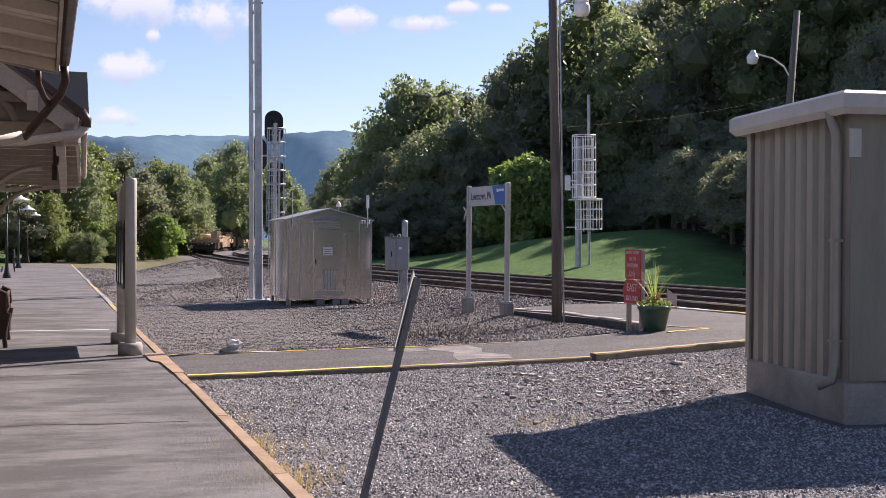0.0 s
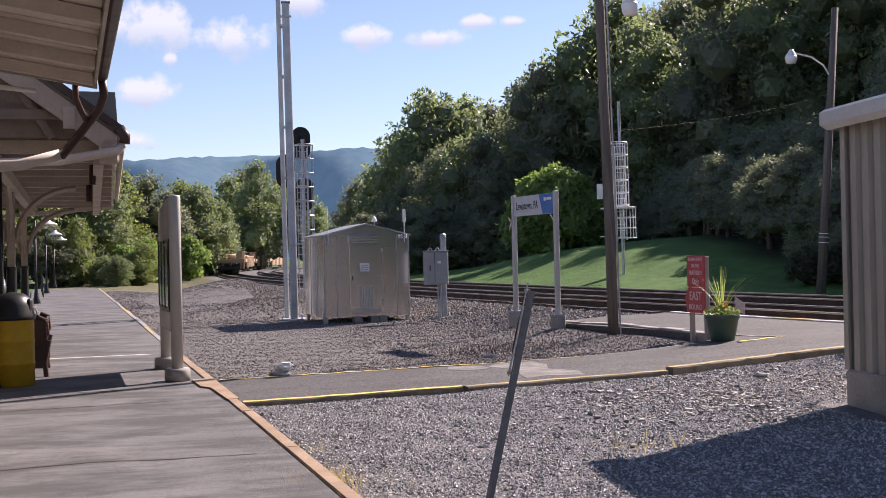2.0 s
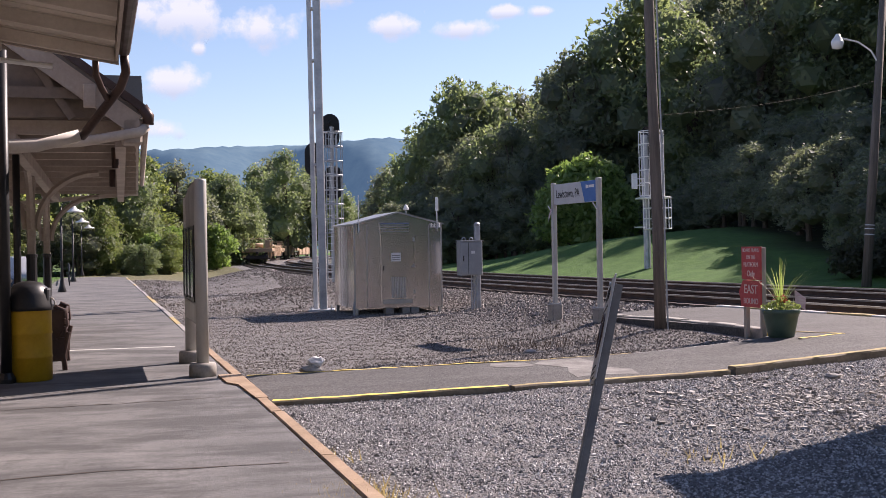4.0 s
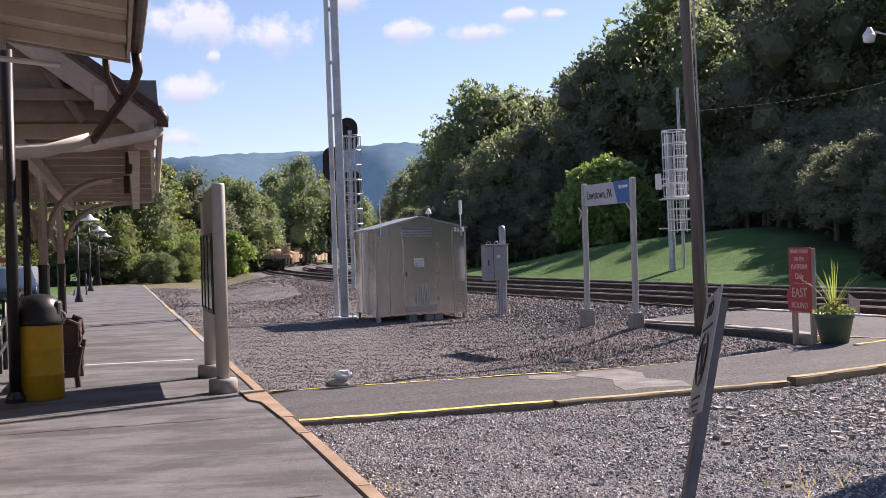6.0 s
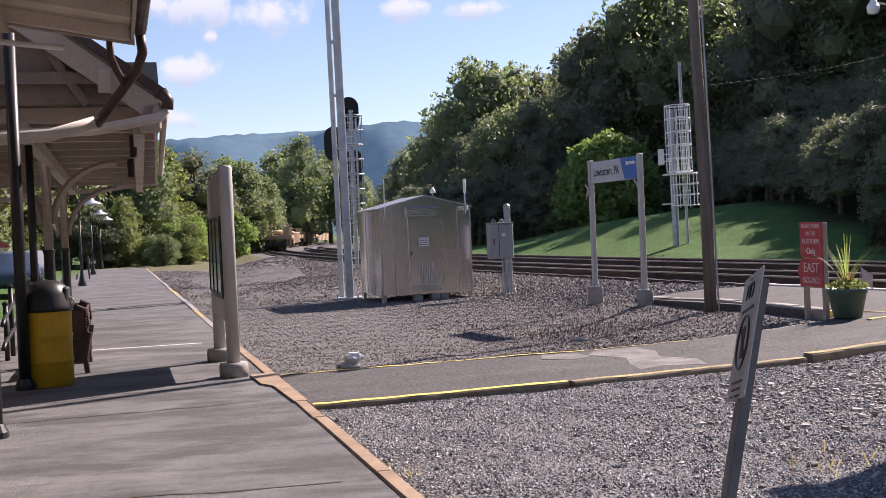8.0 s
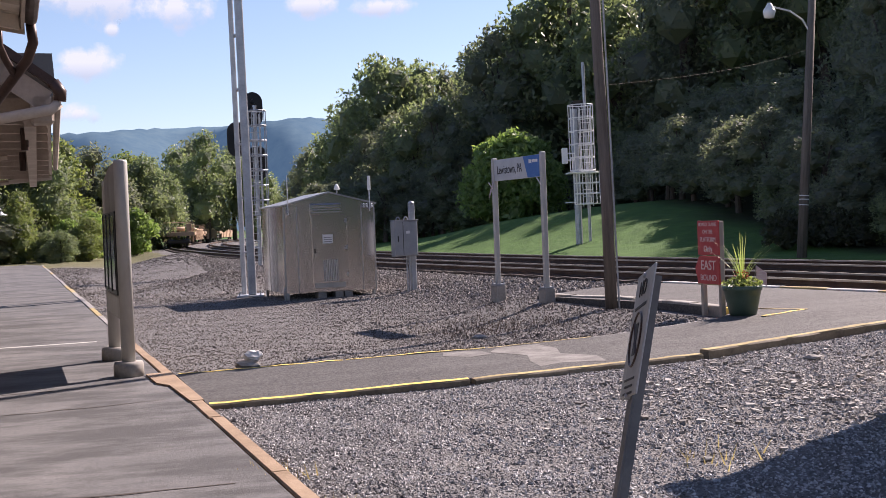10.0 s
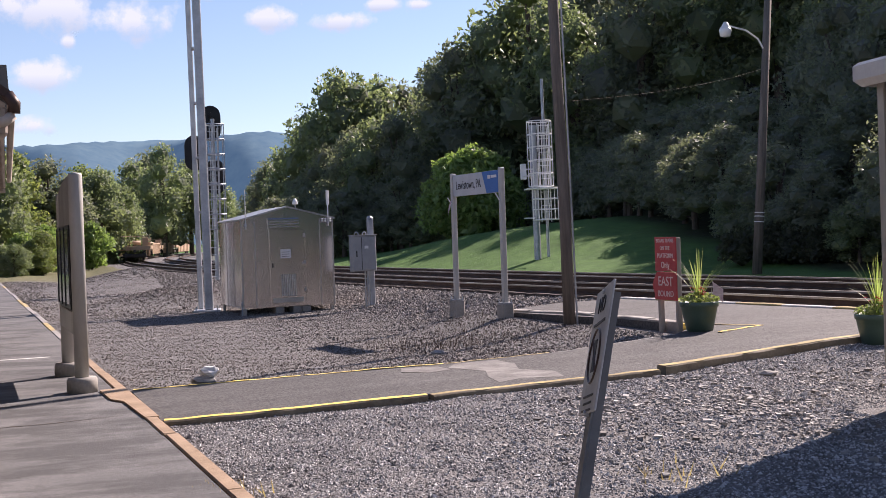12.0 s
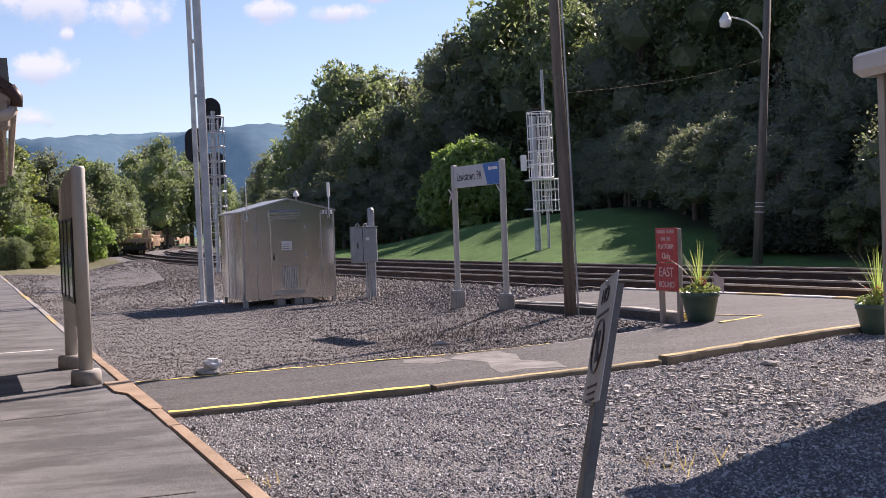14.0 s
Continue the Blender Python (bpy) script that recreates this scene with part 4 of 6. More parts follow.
def build_totem():
    """Information sign: two columns with a display panel between them, seen nearly edge on."""
    m = STATION @ pose(0, 0, 0, 0, 0, 0)
    ob = empty("information_sign", "tall warm-grey two-column information sign with a glazed poster case", "sign", m)
    D = 1.85
    for y, top in ((0.0, 2.42), (D, 2.27)):
        c = part("column", lathe([(0.076, 0.16), (0.076, top - 0.03), (0.068, top - 0.008), (0.0, top)], 20, (0, y, 0)), "totem", ob, "", True)
        part("column_base", lathe([(0.165, 0), (0.165, 0.13), (0.15, 0.165)], 24, (0, y, 0)), "concrete", c, "cast concrete collar", True)
    bm = bmesh.new()
    a = [(0.0, 2.4), (0.55, 2.40), (1.2, 2.37), (D, 2.28)]
    body = [bm.verts.new((-0.05, y, 0.62)) for y, z in a], [bm.verts.new((-0.05, y, z)) for y, z in a], [bm.verts.new((0.05, y, 0.62)) for y, z in a], [bm.verts.new((0.05, y, z)) for y, z in a]
    for i in range(3):
        bm.faces.new((body[0][i], body[0][i + 1], body[1][i + 1], body[1][i]))
        bm.faces.new((body[2][i], body[3][i], body[3][i + 1], body[2][i + 1]))
        bm.faces.new((body[1][i], body[1][i + 1], body[3][i + 1], body[3][i]))
        bm.faces.new((body[0][i], body[2][i], body[2][i + 1], body[0][i + 1]))
    bmesh.ops.recalc_face_normals(bm, faces=bm.faces)
    panel = part("panel", bm, "totem_panel", ob)
    fr = part("case_frame", box(-0.085, 0.1, 0.9, -0.052, D - 0.1, 1.85, 0.006), "black", panel, "black poster case frame")
    for i in range(3):
        y0 = 0.16 + i * 0.52
        part("case_pane", box(-0.092, y0, 0.96, -0.086, y0 + 0.46, 1.8), "glass_dark", fr)
        part("case_bar", box(-0.1, y0 + 0.475, 0.93, -0.086, y0 + 0.505, 1.83), "black", fr)
    part("lower_panel", box(-0.07, 0.09, 0.64, -0.052, D - 0.09, 0.88), "totem", panel)


build_totem()


def build_barrel():
    m = Matrix.Translation((-0.985, 13.95, 0)) @ Matrix.Diagonal((0.91, 0.91, 0.985, 1))
    ob = empty("litter_drum", "yellow steel drum litter bin with a black domed lid", "litter bin", m)
    prof = [(0.27, 0), (0.285, 0.012), (0.285, 0.28), (0.297, 0.295), (0.285, 0.31), (0.285, 0.57), (0.297, 0.585), (0.285, 0.6), (0.285, 0.86), (0.297, 0.875), (0.285, 0.89)]
    part("drum", lathe(prof, 32), "drum", ob, "", True)
    lid = part("lid", lathe([(0.305, 0.86), (0.305, 0.91), (0.29, 0.95), (0.275, 1.05), (0.235, 1.14), (0.15, 1.2), (0.0, 1.225)], 28), "black", ob, "black plastic dome lid", True)
    part("lid_flap", box(0.2, -0.14, 0.97, 0.27, 0.14, 1.13, 0.02), "dark", lid)
    bm = tube([(0.24 + 0.09 * math.sin(a), -0.05, 0.95 + 0.07 * math.cos(a)) for a in np.linspace(-0.5, 3.6, 10)], 0.012, 6)
    part("bag_rim", bm, "cream_pipe", ob, "loose edge of the bin liner")


build_barrel()


def build_bench_end():
    m = STATION @ Matrix.Translation((-1.74, 1.5, 0))
    ob = empty("bench", "brown platform bench with rounded metal ends beside the bin", "bench", m)
    for y in (0.0, 1.4):
        bm = bmesh.new()
        add_tube(bm, [(-0.25, y, 0.0), (-0.22, y, 0.35), (0.02, y, 0.42), (0.12, y, 0.6), (0.1, y, 0.78), (0.0, y, 0.82)], 0.035, 8)
        add_tube(bm, [(0.1, y, 0.0), (0.08, y, 0.2), (0.14, y, 0.5)], 0.035, 8)
        part("end_frame", bm, "brown", ob)
        part("end_panel", box(-0.16, y - 0.03, 0.12, 0.13, y + 0.03, 0.8, 0.028), "brown", ob)
    for i in range(4):
        part("seat_slat", box(-0.28 + i * 0.1, -0.05, 0.4, -0.2 + i * 0.1, 1.45, 0.43, 0.006), "brown", ob)
    for i in range(3):
        part("back_slat", box(0.09, -0.05, 0.5 + i * 0.1, 0.12, 1.45, 0.58 + i * 0.1, 0.006), "brown", ob)


build_bench_end()


def build_masts():
    # tall slim lattice mast, its two uprights joined by rungs
    z0 = on_ground(4.52, 32.2)
    m = Matrix.Translation((4.52, 32.2, z0)) @ pose(0, 0, 0, 0, -0.5, -8)
    ob = empty("radio_mast", "tall galvanized two-column radio mast on a base plate", "mast", m)
    part("column", box(-0.11, -0.11, 0.05, 0.11, 0.11, 9.35, 0.02), "galv", ob)
    part("column", box(-0.31, 0.45, 0.05, -0.17, 0.6, 13.0, 0.02), "galv", ob)
    part("base_plate", box(-0.42, -0.3, -0.12, 0.3, 0.7, 0.05, 0.01), "galv", ob)
    for i in range(6):
        z = 1.2 + i * 1.5
        part("clamp", box(-0.19, 0.1, z, -0.08, 0.46, z + 0.05), "galv", ob)
    for x, y in ((-0.35, -0.24), (0.22, -0.24), (0.22, 0.6), (-0.35, 0.64)):
        part("anchor_bolt", tube([(x, y, 0.05), (x, y, 0.13)], 0.02, 6), "galv", ob)
    part("cap", box(-0.13, -0.13, 9.35, 0.13, 0.13, 9.39), "galv", ob)
    part("cable_bracket", box(-0.2, -0.14, 8.9, 0.16, -0.111, 8.96), "galv", ob)


build_masts()


def ladder_cage(ob, x, y, z0, z1, r, hoops, rails, mat="white"):
    """Safety hoops round a ladder."""
    for i in range(hoops):
        z = z0 + (z1 - z0) * i / (hoops - 1)
        bm = tube([(x + r * math.cos(a), y - r * 0.9 + r * math.sin(a), z) for a in np.linspace(0, 2 * math.pi, 17)], 0.024, 5, False)
        part("cage_hoop", bm, mat, ob)
    for i in range(rails):
        a = 2 * math.pi * i / rails
        part("cage_bar", tube([(x + r * math.cos(a), y - r * 0.9 + r * math.sin(a), z0), (x + r * math.cos(a), y - r * 0.9 + r * math.sin(a), z1)], 0.02, 5), mat, ob)


def ladder(ob, x, y, z0, z1, mat="white"):
    for dx in (-0.22, 0.22):
        part("ladder_rail", tube([(x + dx, y, z0), (x + dx, y, z1)], 0.025, 6), mat, ob)
    z = z0 + 0.15
    while z < z1:
        part("ladder_rung", tube([(x - 0.22, y, z), (x + 0.22, y, z)], 0.014, 5), mat, ob)
        z += 0.3


def signal_head(ob, x, y, z, front=-1):
    bm = bmesh.new()
    w, h = 0.42, 0.62
    pts = [(w * math.cos(a), h * 0.5 + w * math.sin(a)) for a in np.linspace(0, math.pi, 13)] + [(w * math.cos(a), -h * 0.5 + w * math.sin(a)) for a in np.linspace(math.pi, 2 * math.pi, 13)]
    a = [bm.verts.new((x + u, y, z + v)) for u, v in pts]
    b = [bm.verts.new((x + u, y + 0.04, z + v)) for u, v in pts]
    bm.faces.new(a)
    bm.faces.new(b[::-1])
    for i in range(len(a)):
        k = (i + 1) % len(a)
        bm.faces.new((a[i], b[i], b[k], a[k]))
    bmesh.ops.recalc_face_normals(bm, faces=bm.faces)
    head = part("signal_backplate", bm, "black", ob, "black oval signal backplate")
    part("signal_case", box(x - 0.16, y + 0.041, z - 0.5, x + 0.16, y + 0.3, z + 0.5, 0.02), "black", head)
    for dz in (-0.32, 0.0, 0.32):
        part("lamp_hood", tube([(x, y - 0.001, z + dz), (x, y - 0.26, z + dz)], 0.11, 10), "black", head)


def build_signals():
    m = Matrix.Translation((6.75, 48.5, -0.2)) @ pose(0, 0, 0, 0, 0, 8)
    ob = empty("signal_mast", "railway signal mast with black backplates and a caged ladder", "railway signal", m)
    part("mast", tube([(0, 0.2, -0.1), (0, 0.2, 7.0)], 0.09, 10), "galv", ob)
    ladder(ob, -0.1, -0.05, 0.0, 6.6, "galv")
    ladder_cage(ob, -0.1, -0.05, 2.4, 6.7, 0.40, 8, 7, "galv")
    signal_head(ob, 0.0, 0.42, 6.85)
    signal_head(ob, 0.12, 0.42, 4.6)
    signal_head(ob, -0.72, 0.42, 5.6)
    part("bracket_arm", box(-0.75, 0.3, 5.5, 0.05, 0.38, 5.58), "galv", ob)
    m = Matrix.Translation((21.3, 48.2, 0.0)) @ pose(0, 0, 0, 0, -0.6, -14)
    ob = empty("signal_mast", "railway signal mast with a white caged ladder standing on the lawn", "railway signal", m)
    part("mast", tube([(0.22, 0.35, -0.1), (0.22, 0.35, 8.6)], 0.07, 8), "galv", ob)
    part("trunk_pole", tube([(-0.3, 0.2, -0.1), (-0.3, 0.2, 6.5)], 0.16, 10), "galv", ob)
    ladder(ob, 0.15, 0.0, 2.1, 6.5)
    ladder_cage(ob, 0.1, 0.1, 2.2, 3.6, 0.62, 4, 8)
    ladder_cage(ob, -0.1, 0.1, 3.7, 6.6, 0.55, 6, 8)
    part("landing", box(-0.75, -0.6, 3.58, 0.75, 0.5, 3.63), "white", ob)
    for z in (2.3, 4.2, 4.5):
        part("side_arm", tube([(-0.9, -0.1, z), (-0.4, -0.1, z)], 0.03, 6), "white", ob)
    part("relay_case", box(-0.95, -0.1, 4.05, -0.7, 0.15, 4.75, 0.02), "white", ob)
    part("signal_head", box(-0.45, 0.5, 5.2, 0.4, 0.62, 6.9, 0.2), "black", ob)
    part("footing", box(-0.5, -0.4, -0.2, 0.6, 0.6, 0.1, 0.03), "concrete", ob)


build_signals()


def build_utility_pole():
    z0 = on_ground(8.65, 17.52)
    m = Matrix.Translation((8.65, 17.52, z0 - 0.2)) @ pose(0, 0, 0, 0, -1.2, 0)
    ob = empty("utility_pole", "dark weathered wooden utility pole carrying a yard light", "utility pole", m)
    part("pole", tube([(0, 0, 0), (0.02, 0, 2), (0, 0, 4.5), (0, 0, 9.2)], [0.1, 0.095, 0.087, 0.076], 14), "pole", ob, "", True)
    part("conduit", tube([(0.115, -0.06, 0), (0.12, -0.05, 3.0), (0.11, -0.05, 8.6)], 0.016, 6), "galv", ob)
    lamp = part("yard_light", tube([(0.09, -0.05, 6.05), (0.3, -0.12, 6.2), (0.48, -0.16, 6.18)], 0.022, 8), "galv", ob, "yard light with a frosted refractor")
    part("lamp_cap", lathe([(0.06, 0.0), (0.10, -0.05), (0.13, -0.16), (0.13, -0.2)], 18, (0.5, -0.17, 6.3)), "white", lamp, "", True)
    part("refractor", lathe([(0.135, 0.0), (0.15, -0.05), (0.14, -0.17), (0.11, -0.23), (0.0, -0.235)], 18, (0.5, -0.17, 6.1)), "lampglass", lamp, "", True)
    m = Matrix.Translation((22.0, 32.5, 0.0)) @ pose(0, 0, 0, 0, 4.6, 0)
    ob = empty("utility_pole", "dark wooden pole with a curved street-lamp arm beside the hedge", "utility pole", m)
    part("pole", tube([(0, 0, -0.3), (0, 0, 9.6)], [0.16, 0.11], 12), "pole", ob, "", True)
    lamp = part("lamp_arm", tube([(-0.1, 0, 7.35), (-0.35, -0.05, 7.62), (-0.85, -0.1, 7.84), (-1.5, -0.15, 7.9)], 0.03, 8), "white", ob, "curved white lamp arm")
    part("lamp_cap", lathe([(0.07, 0.2), (0.1, 0.12), (0.17, 0.02), (0.18, 0.0)], 16, (-1.62, -0.16, 7.8)), "white", lamp, "", True)
    part("refractor", lathe([(0.18, 0.0), (0.2, -0.06), (0.16, -0.25), (0.0, -0.28)], 16, (-1.62, -0.16, 7.8)), "lampglass", lamp, "", True)
    for z in (1.72, 1.9, 2.02):
        part("marker_band", lathe([(0.152, z), (0.156, z), (0.156, z + 0.025), (0.152, z + 0.025)], 14), "white", ob, "thin white tag band")


build_utility_pole()


def build_wires():
    def wire(a, b, sag, r=0.012):
        a, b = Vector(a), Vector(b)
        pts = [a.lerp(b, t) - Vector((0, 0, 4 * sag * t * (1 - t))) for t in np.linspace(0, 1, 17)]
        thing("overhead_wire", tube(pts, r * 0.35, 5), "soil", "thin sagging overhead wire between wooden poles", "wire", group="overhead wires")
    wire((22.7, 32.5, 8.6), (50, 24, 9.6), 0.3, 0.009)
    wire((8.6, 17.5, 3.7), (22.5, 32.5, 6.7), 0.15, 0.008)


build_wires()


def build_platform_sign():
    m = Matrix.Translation((9.1, 15.34, 0.0)) @ Matrix.Rotation(math.atan2(-0.57, 0.02), 4, "Z")
    ob = empty("boarding_sign", "red boarding notice on two grey wooden posts", "sign", m)
    for x in (0.04, 0.52):
        part("post", box(x - 0.035, -0.02, 0.0, x + 0.035, 0.05, 1.44 if x < 0.1 else 1.46, 0.006), "wood_post", ob)
    upper = part("upper_board", box(0.0, -0.045, 0.98, 0.56, -0.021, 1.47, 0.004), "red", ob)
    bm = bmesh.new()
    out = [(-0.02, 0.57), (0.56, 0.57), (0.56, 0.965), (0.04, 0.965), (-0.08, 0.79), (-0.02, 0.63)]
    a = [bm.verts.new((x, -0.05, z)) for x, z in out]
    b = [bm.verts.new((x, -0.026, z)) for x, z in out]
    bm.faces.new(a)
    bm.faces.new(b[::-1])
    for i in range(6):
        k = (i + 1) % 6
        bm.faces.new((a[i], b[i], b[k], a[k]))
    bmesh.ops.recalc_face_normals(bm, faces=bm.faces)
    lower = part("lower_board", bm, "red", ob)
    R = pose(0, 0, 0, 90, 0, 0)
    for txt, z, s in (("BOARD TRAINS", 1.415, 0.075), ("ON THE", 1.31, 0.08), ("PLATFORM", 1.2, 0.095), ("Only", 1.065, 0.13)):
        lettering("letters", txt, s, "pink_print", upper, Matrix.Translation((0.28, -0.047, z)) @ R, 0.9)
    lettering("letters", "EAST", 0.19, "pink_print", lower, Matrix.Translation((0.28, -0.052, 0.83)) @ R, 0.95)
    lettering("letters", "BOUND", 0.12, "pink_print", lower, Matrix.Translation((0.28, -0.052, 0.655)) @ R, 1.0)


build_platform_sign()


def build_planter(x, y, z, seed, flag):
    rg = random.Random(seed)
    ob = empty("planter", "dark green planter with spiky grass and red and yellow flowers", "planter", Matrix.Translation((x, y, z)) @ Matrix.Rotation(seed * 0.7, 4, "Z") @ Matrix.Diagonal((0.77, 0.77, 0.92, 1)), "planters on the boarding platform")
    part("pot", lathe([(0.2, 0), (0.23, 0.02), (0.29, 0.25), (0.315, 0.36), (0.335, 0.37), (0.34, 0.43), (0.315, 0.435), (0.3, 0.39)], 28), "pot", ob, "", True)
    part("soil", lathe([(0.305, 0.38), (0.15, 0.4), (0.0, 0.41)], 20), "soil", ob)
    verts, faces = [], []
    for i in range(46):
        a, lean = rg.uniform(0, 6.28), rg.uniform(0.05, 1.0)
        h, w = rg.uniform(0.5, 0.9), rg.uniform(0.006, 0.011)
        c, s = math.cos(a), math.sin(a)
        b = len(verts)
        for k in range(6):
            t = k / 5
            r = 0.03 + lean * h * (0.35 * t + 0.65 * t * t)
            zz = 0.4 + h * (t - 0.3 * lean * t * t)
            ww = w * (1 - t) + 0.001
            verts += [(r * c - ww * s, r * s + ww * c, zz), (r * c + ww * s, r * s - ww * c, zz)]
        faces += [(b + 2 * k, b + 2 * k + 1, b + 2 * k + 3, b + 2 * k + 2) for k in range(5)]
    g = tagged(new("spiky_grass", from_arrays("spiky_grass", verts, faces, "blade")), kind="stuff")
    g.parent = ob
    verts, faces = [], []
    for i in range(420):
        a, r = rg.uniform(0, 6.28), 0.31 * math.sqrt(rg.random())
        p = Vector((r * math.cos(a) * 1.1, r * math.sin(a) * 1.1, 0.4 + rg.uniform(0, 0.17) * (1.2 - r * 2)))
        e = Euler((rg.uniform(-1, 1), rg.uniform(-1, 1), rg.uniform(0, 6))).to_matrix()
        b, s = len(verts), rg.uniform(0.02, 0.04)
        verts += [tuple(p + e @ Vector(v) * s) for v in ((-1, 0, 0), (0, -0.6, 0.2), (1, 0, 0), (0, 0.6, 0.2))]
        faces.append((b, b + 1, b + 2, b + 3))
    g = tagged(new("foliage", from_arrays("foliage", verts, faces, "leaf_c")), kind="stuff")
    g.parent = ob
    verts, faces = [], []
    for i in range(26):
        a, r = rg.uniform(0, 6.28), rg.uniform(0.0, 0.2)
        p = Vector((r * math.cos(a), r * math.sin(a), rg.uniform(0.5, 0.64)))
        for k in range(5):
            b, t = len(verts), k * 1.257
            verts += [tuple(p), tuple(p + Vector((0.03 * math.cos(t), 0.03 * math.sin(t), 0.015))), tuple(p + Vector((0.035 * math.cos(t + 0.6), 0.035 * math.sin(t + 0.6), 0.012))), tuple(p + Vector((0.03 * math.cos(t + 1.1), 0.03 * math.sin(t + 1.1), 0.015)))]
            faces.append((b, b + 1, b + 2, b + 3))
    g = tagged(new("flowers", from_arrays("flowers", verts, faces, "flower")), kind="stuff")
    g.parent = ob
    if flag:
        st = part("flag_stick", tube([(0.24, -0.12, 0.4), (0.3, -0.15, 0.72)], 0.005, 5), "wood_post", ob)
        bm = bmesh.new()
        rows = [[bm.verts.new((0.3 + 0.05 * i + 0.01 * math.sin(i * 2 + k), -0.15 - 0.03 * i, 0.71 - 0.05 * k - 0.03 * i)) for k in range(5)] for i in range(5)]
        for r, s in zip(rows, rows[1:]):
            for i in range(4):
                bm.faces.new((r[i], r[i + 1], s[i + 1], s[i]))
        part("flag_cloth", bm, "flag", st, "little striped flag")
    return ob


build_planter(8.96, 13.98, 0.2, 1, True)
build_planter(9.8, 11.45, 0.13, 2, False)


def build_no_sign():
    """Leaning steel post with a small metal notice, seen nearly edge on."""
    top = Vector((2.872, 4.262, 1.372))
    foot = Vector((2.43, 4.03, 0.0))
    foot.z = on_ground(foot.x, foot.y) - 0.1
    up = (top - foot).normalized()
    face = Vector((-0.967, 0.255, 0))
    side = up.cross(face).normalized()
    face = side.cross(up).normalized()
    m = Matrix.Translation(foot) @ Matrix((side, -face, up)).transposed().to_4x4()
    ln = (top - foot).length
    ob = empty("warning_sign", "leaning steel channel post with a small grey prohibition notice", "sign", m)
    bm = bmesh.new()
    add_box(bm, -0.045, 0.0, 0.0, 0.045, 0.008, ln - 0.02)
    add_box(bm, -0.045, 0.009, 0.0, -0.035, 0.04, ln - 0.02)
    add_box(bm, 0.035, 0.009, 0.0, 0.045, 0.04, ln - 0.02)
    part("post", bm, "sign_steel", ob)
    pl = part("plate", box(-0.165, -0.012, ln - 0.47, 0.165, -0.004, ln, 0.002), "notice_grey", ob)
    R = pose(0, 0, 0, 90, 0, 0)
    lettering("letters", "NO", 0.085, "dark", pl, Matrix.Translation((0.0, -0.0135, ln - 0.07)) @ R)
    ring = bmesh.new()
    pts = [(0.1 * math.cos(a), 0.1 * math.sin(a)) for a in np.linspace(0, 2 * math.pi, 25)]
    add_tube(ring, [(x, -0.0135, ln - 0.26 + z) for x, z in pts], 0.005, 4, False)
    add_tube(ring, [(-0.07, -0.0135, ln - 0.19), (0.07, -0.0135, ln - 0.33)], 0.005, 4)
    part("prohibition_ring", ring, "brown", pl, "faded dark ring and slash")
    part("pictogram", box(-0.03, -0.0145, ln - 0.32, 0.02, -0.0125, ln - 0.2), "dark", pl)
    for i, w in enumerate((0.1, 0.08, 0.09)):
        part("text_bar", box(-w, -0.0145, ln - 0.412 - i * 0.026, w, -0.0125, ln - 0.404 - i * 0.026), "dark", pl)
    part("title_bar", box(-0.11, -0.0145, ln - 0.143, 0.11, -0.0125, ln - 0.132), "dark", pl)
    for z in (ln - 0.02, ln - 0.47):
        part("bolt", tube([(0, -0.02, z), (0, 0.012, z)], 0.01, 8), "galv", pl)


build_no_sign()


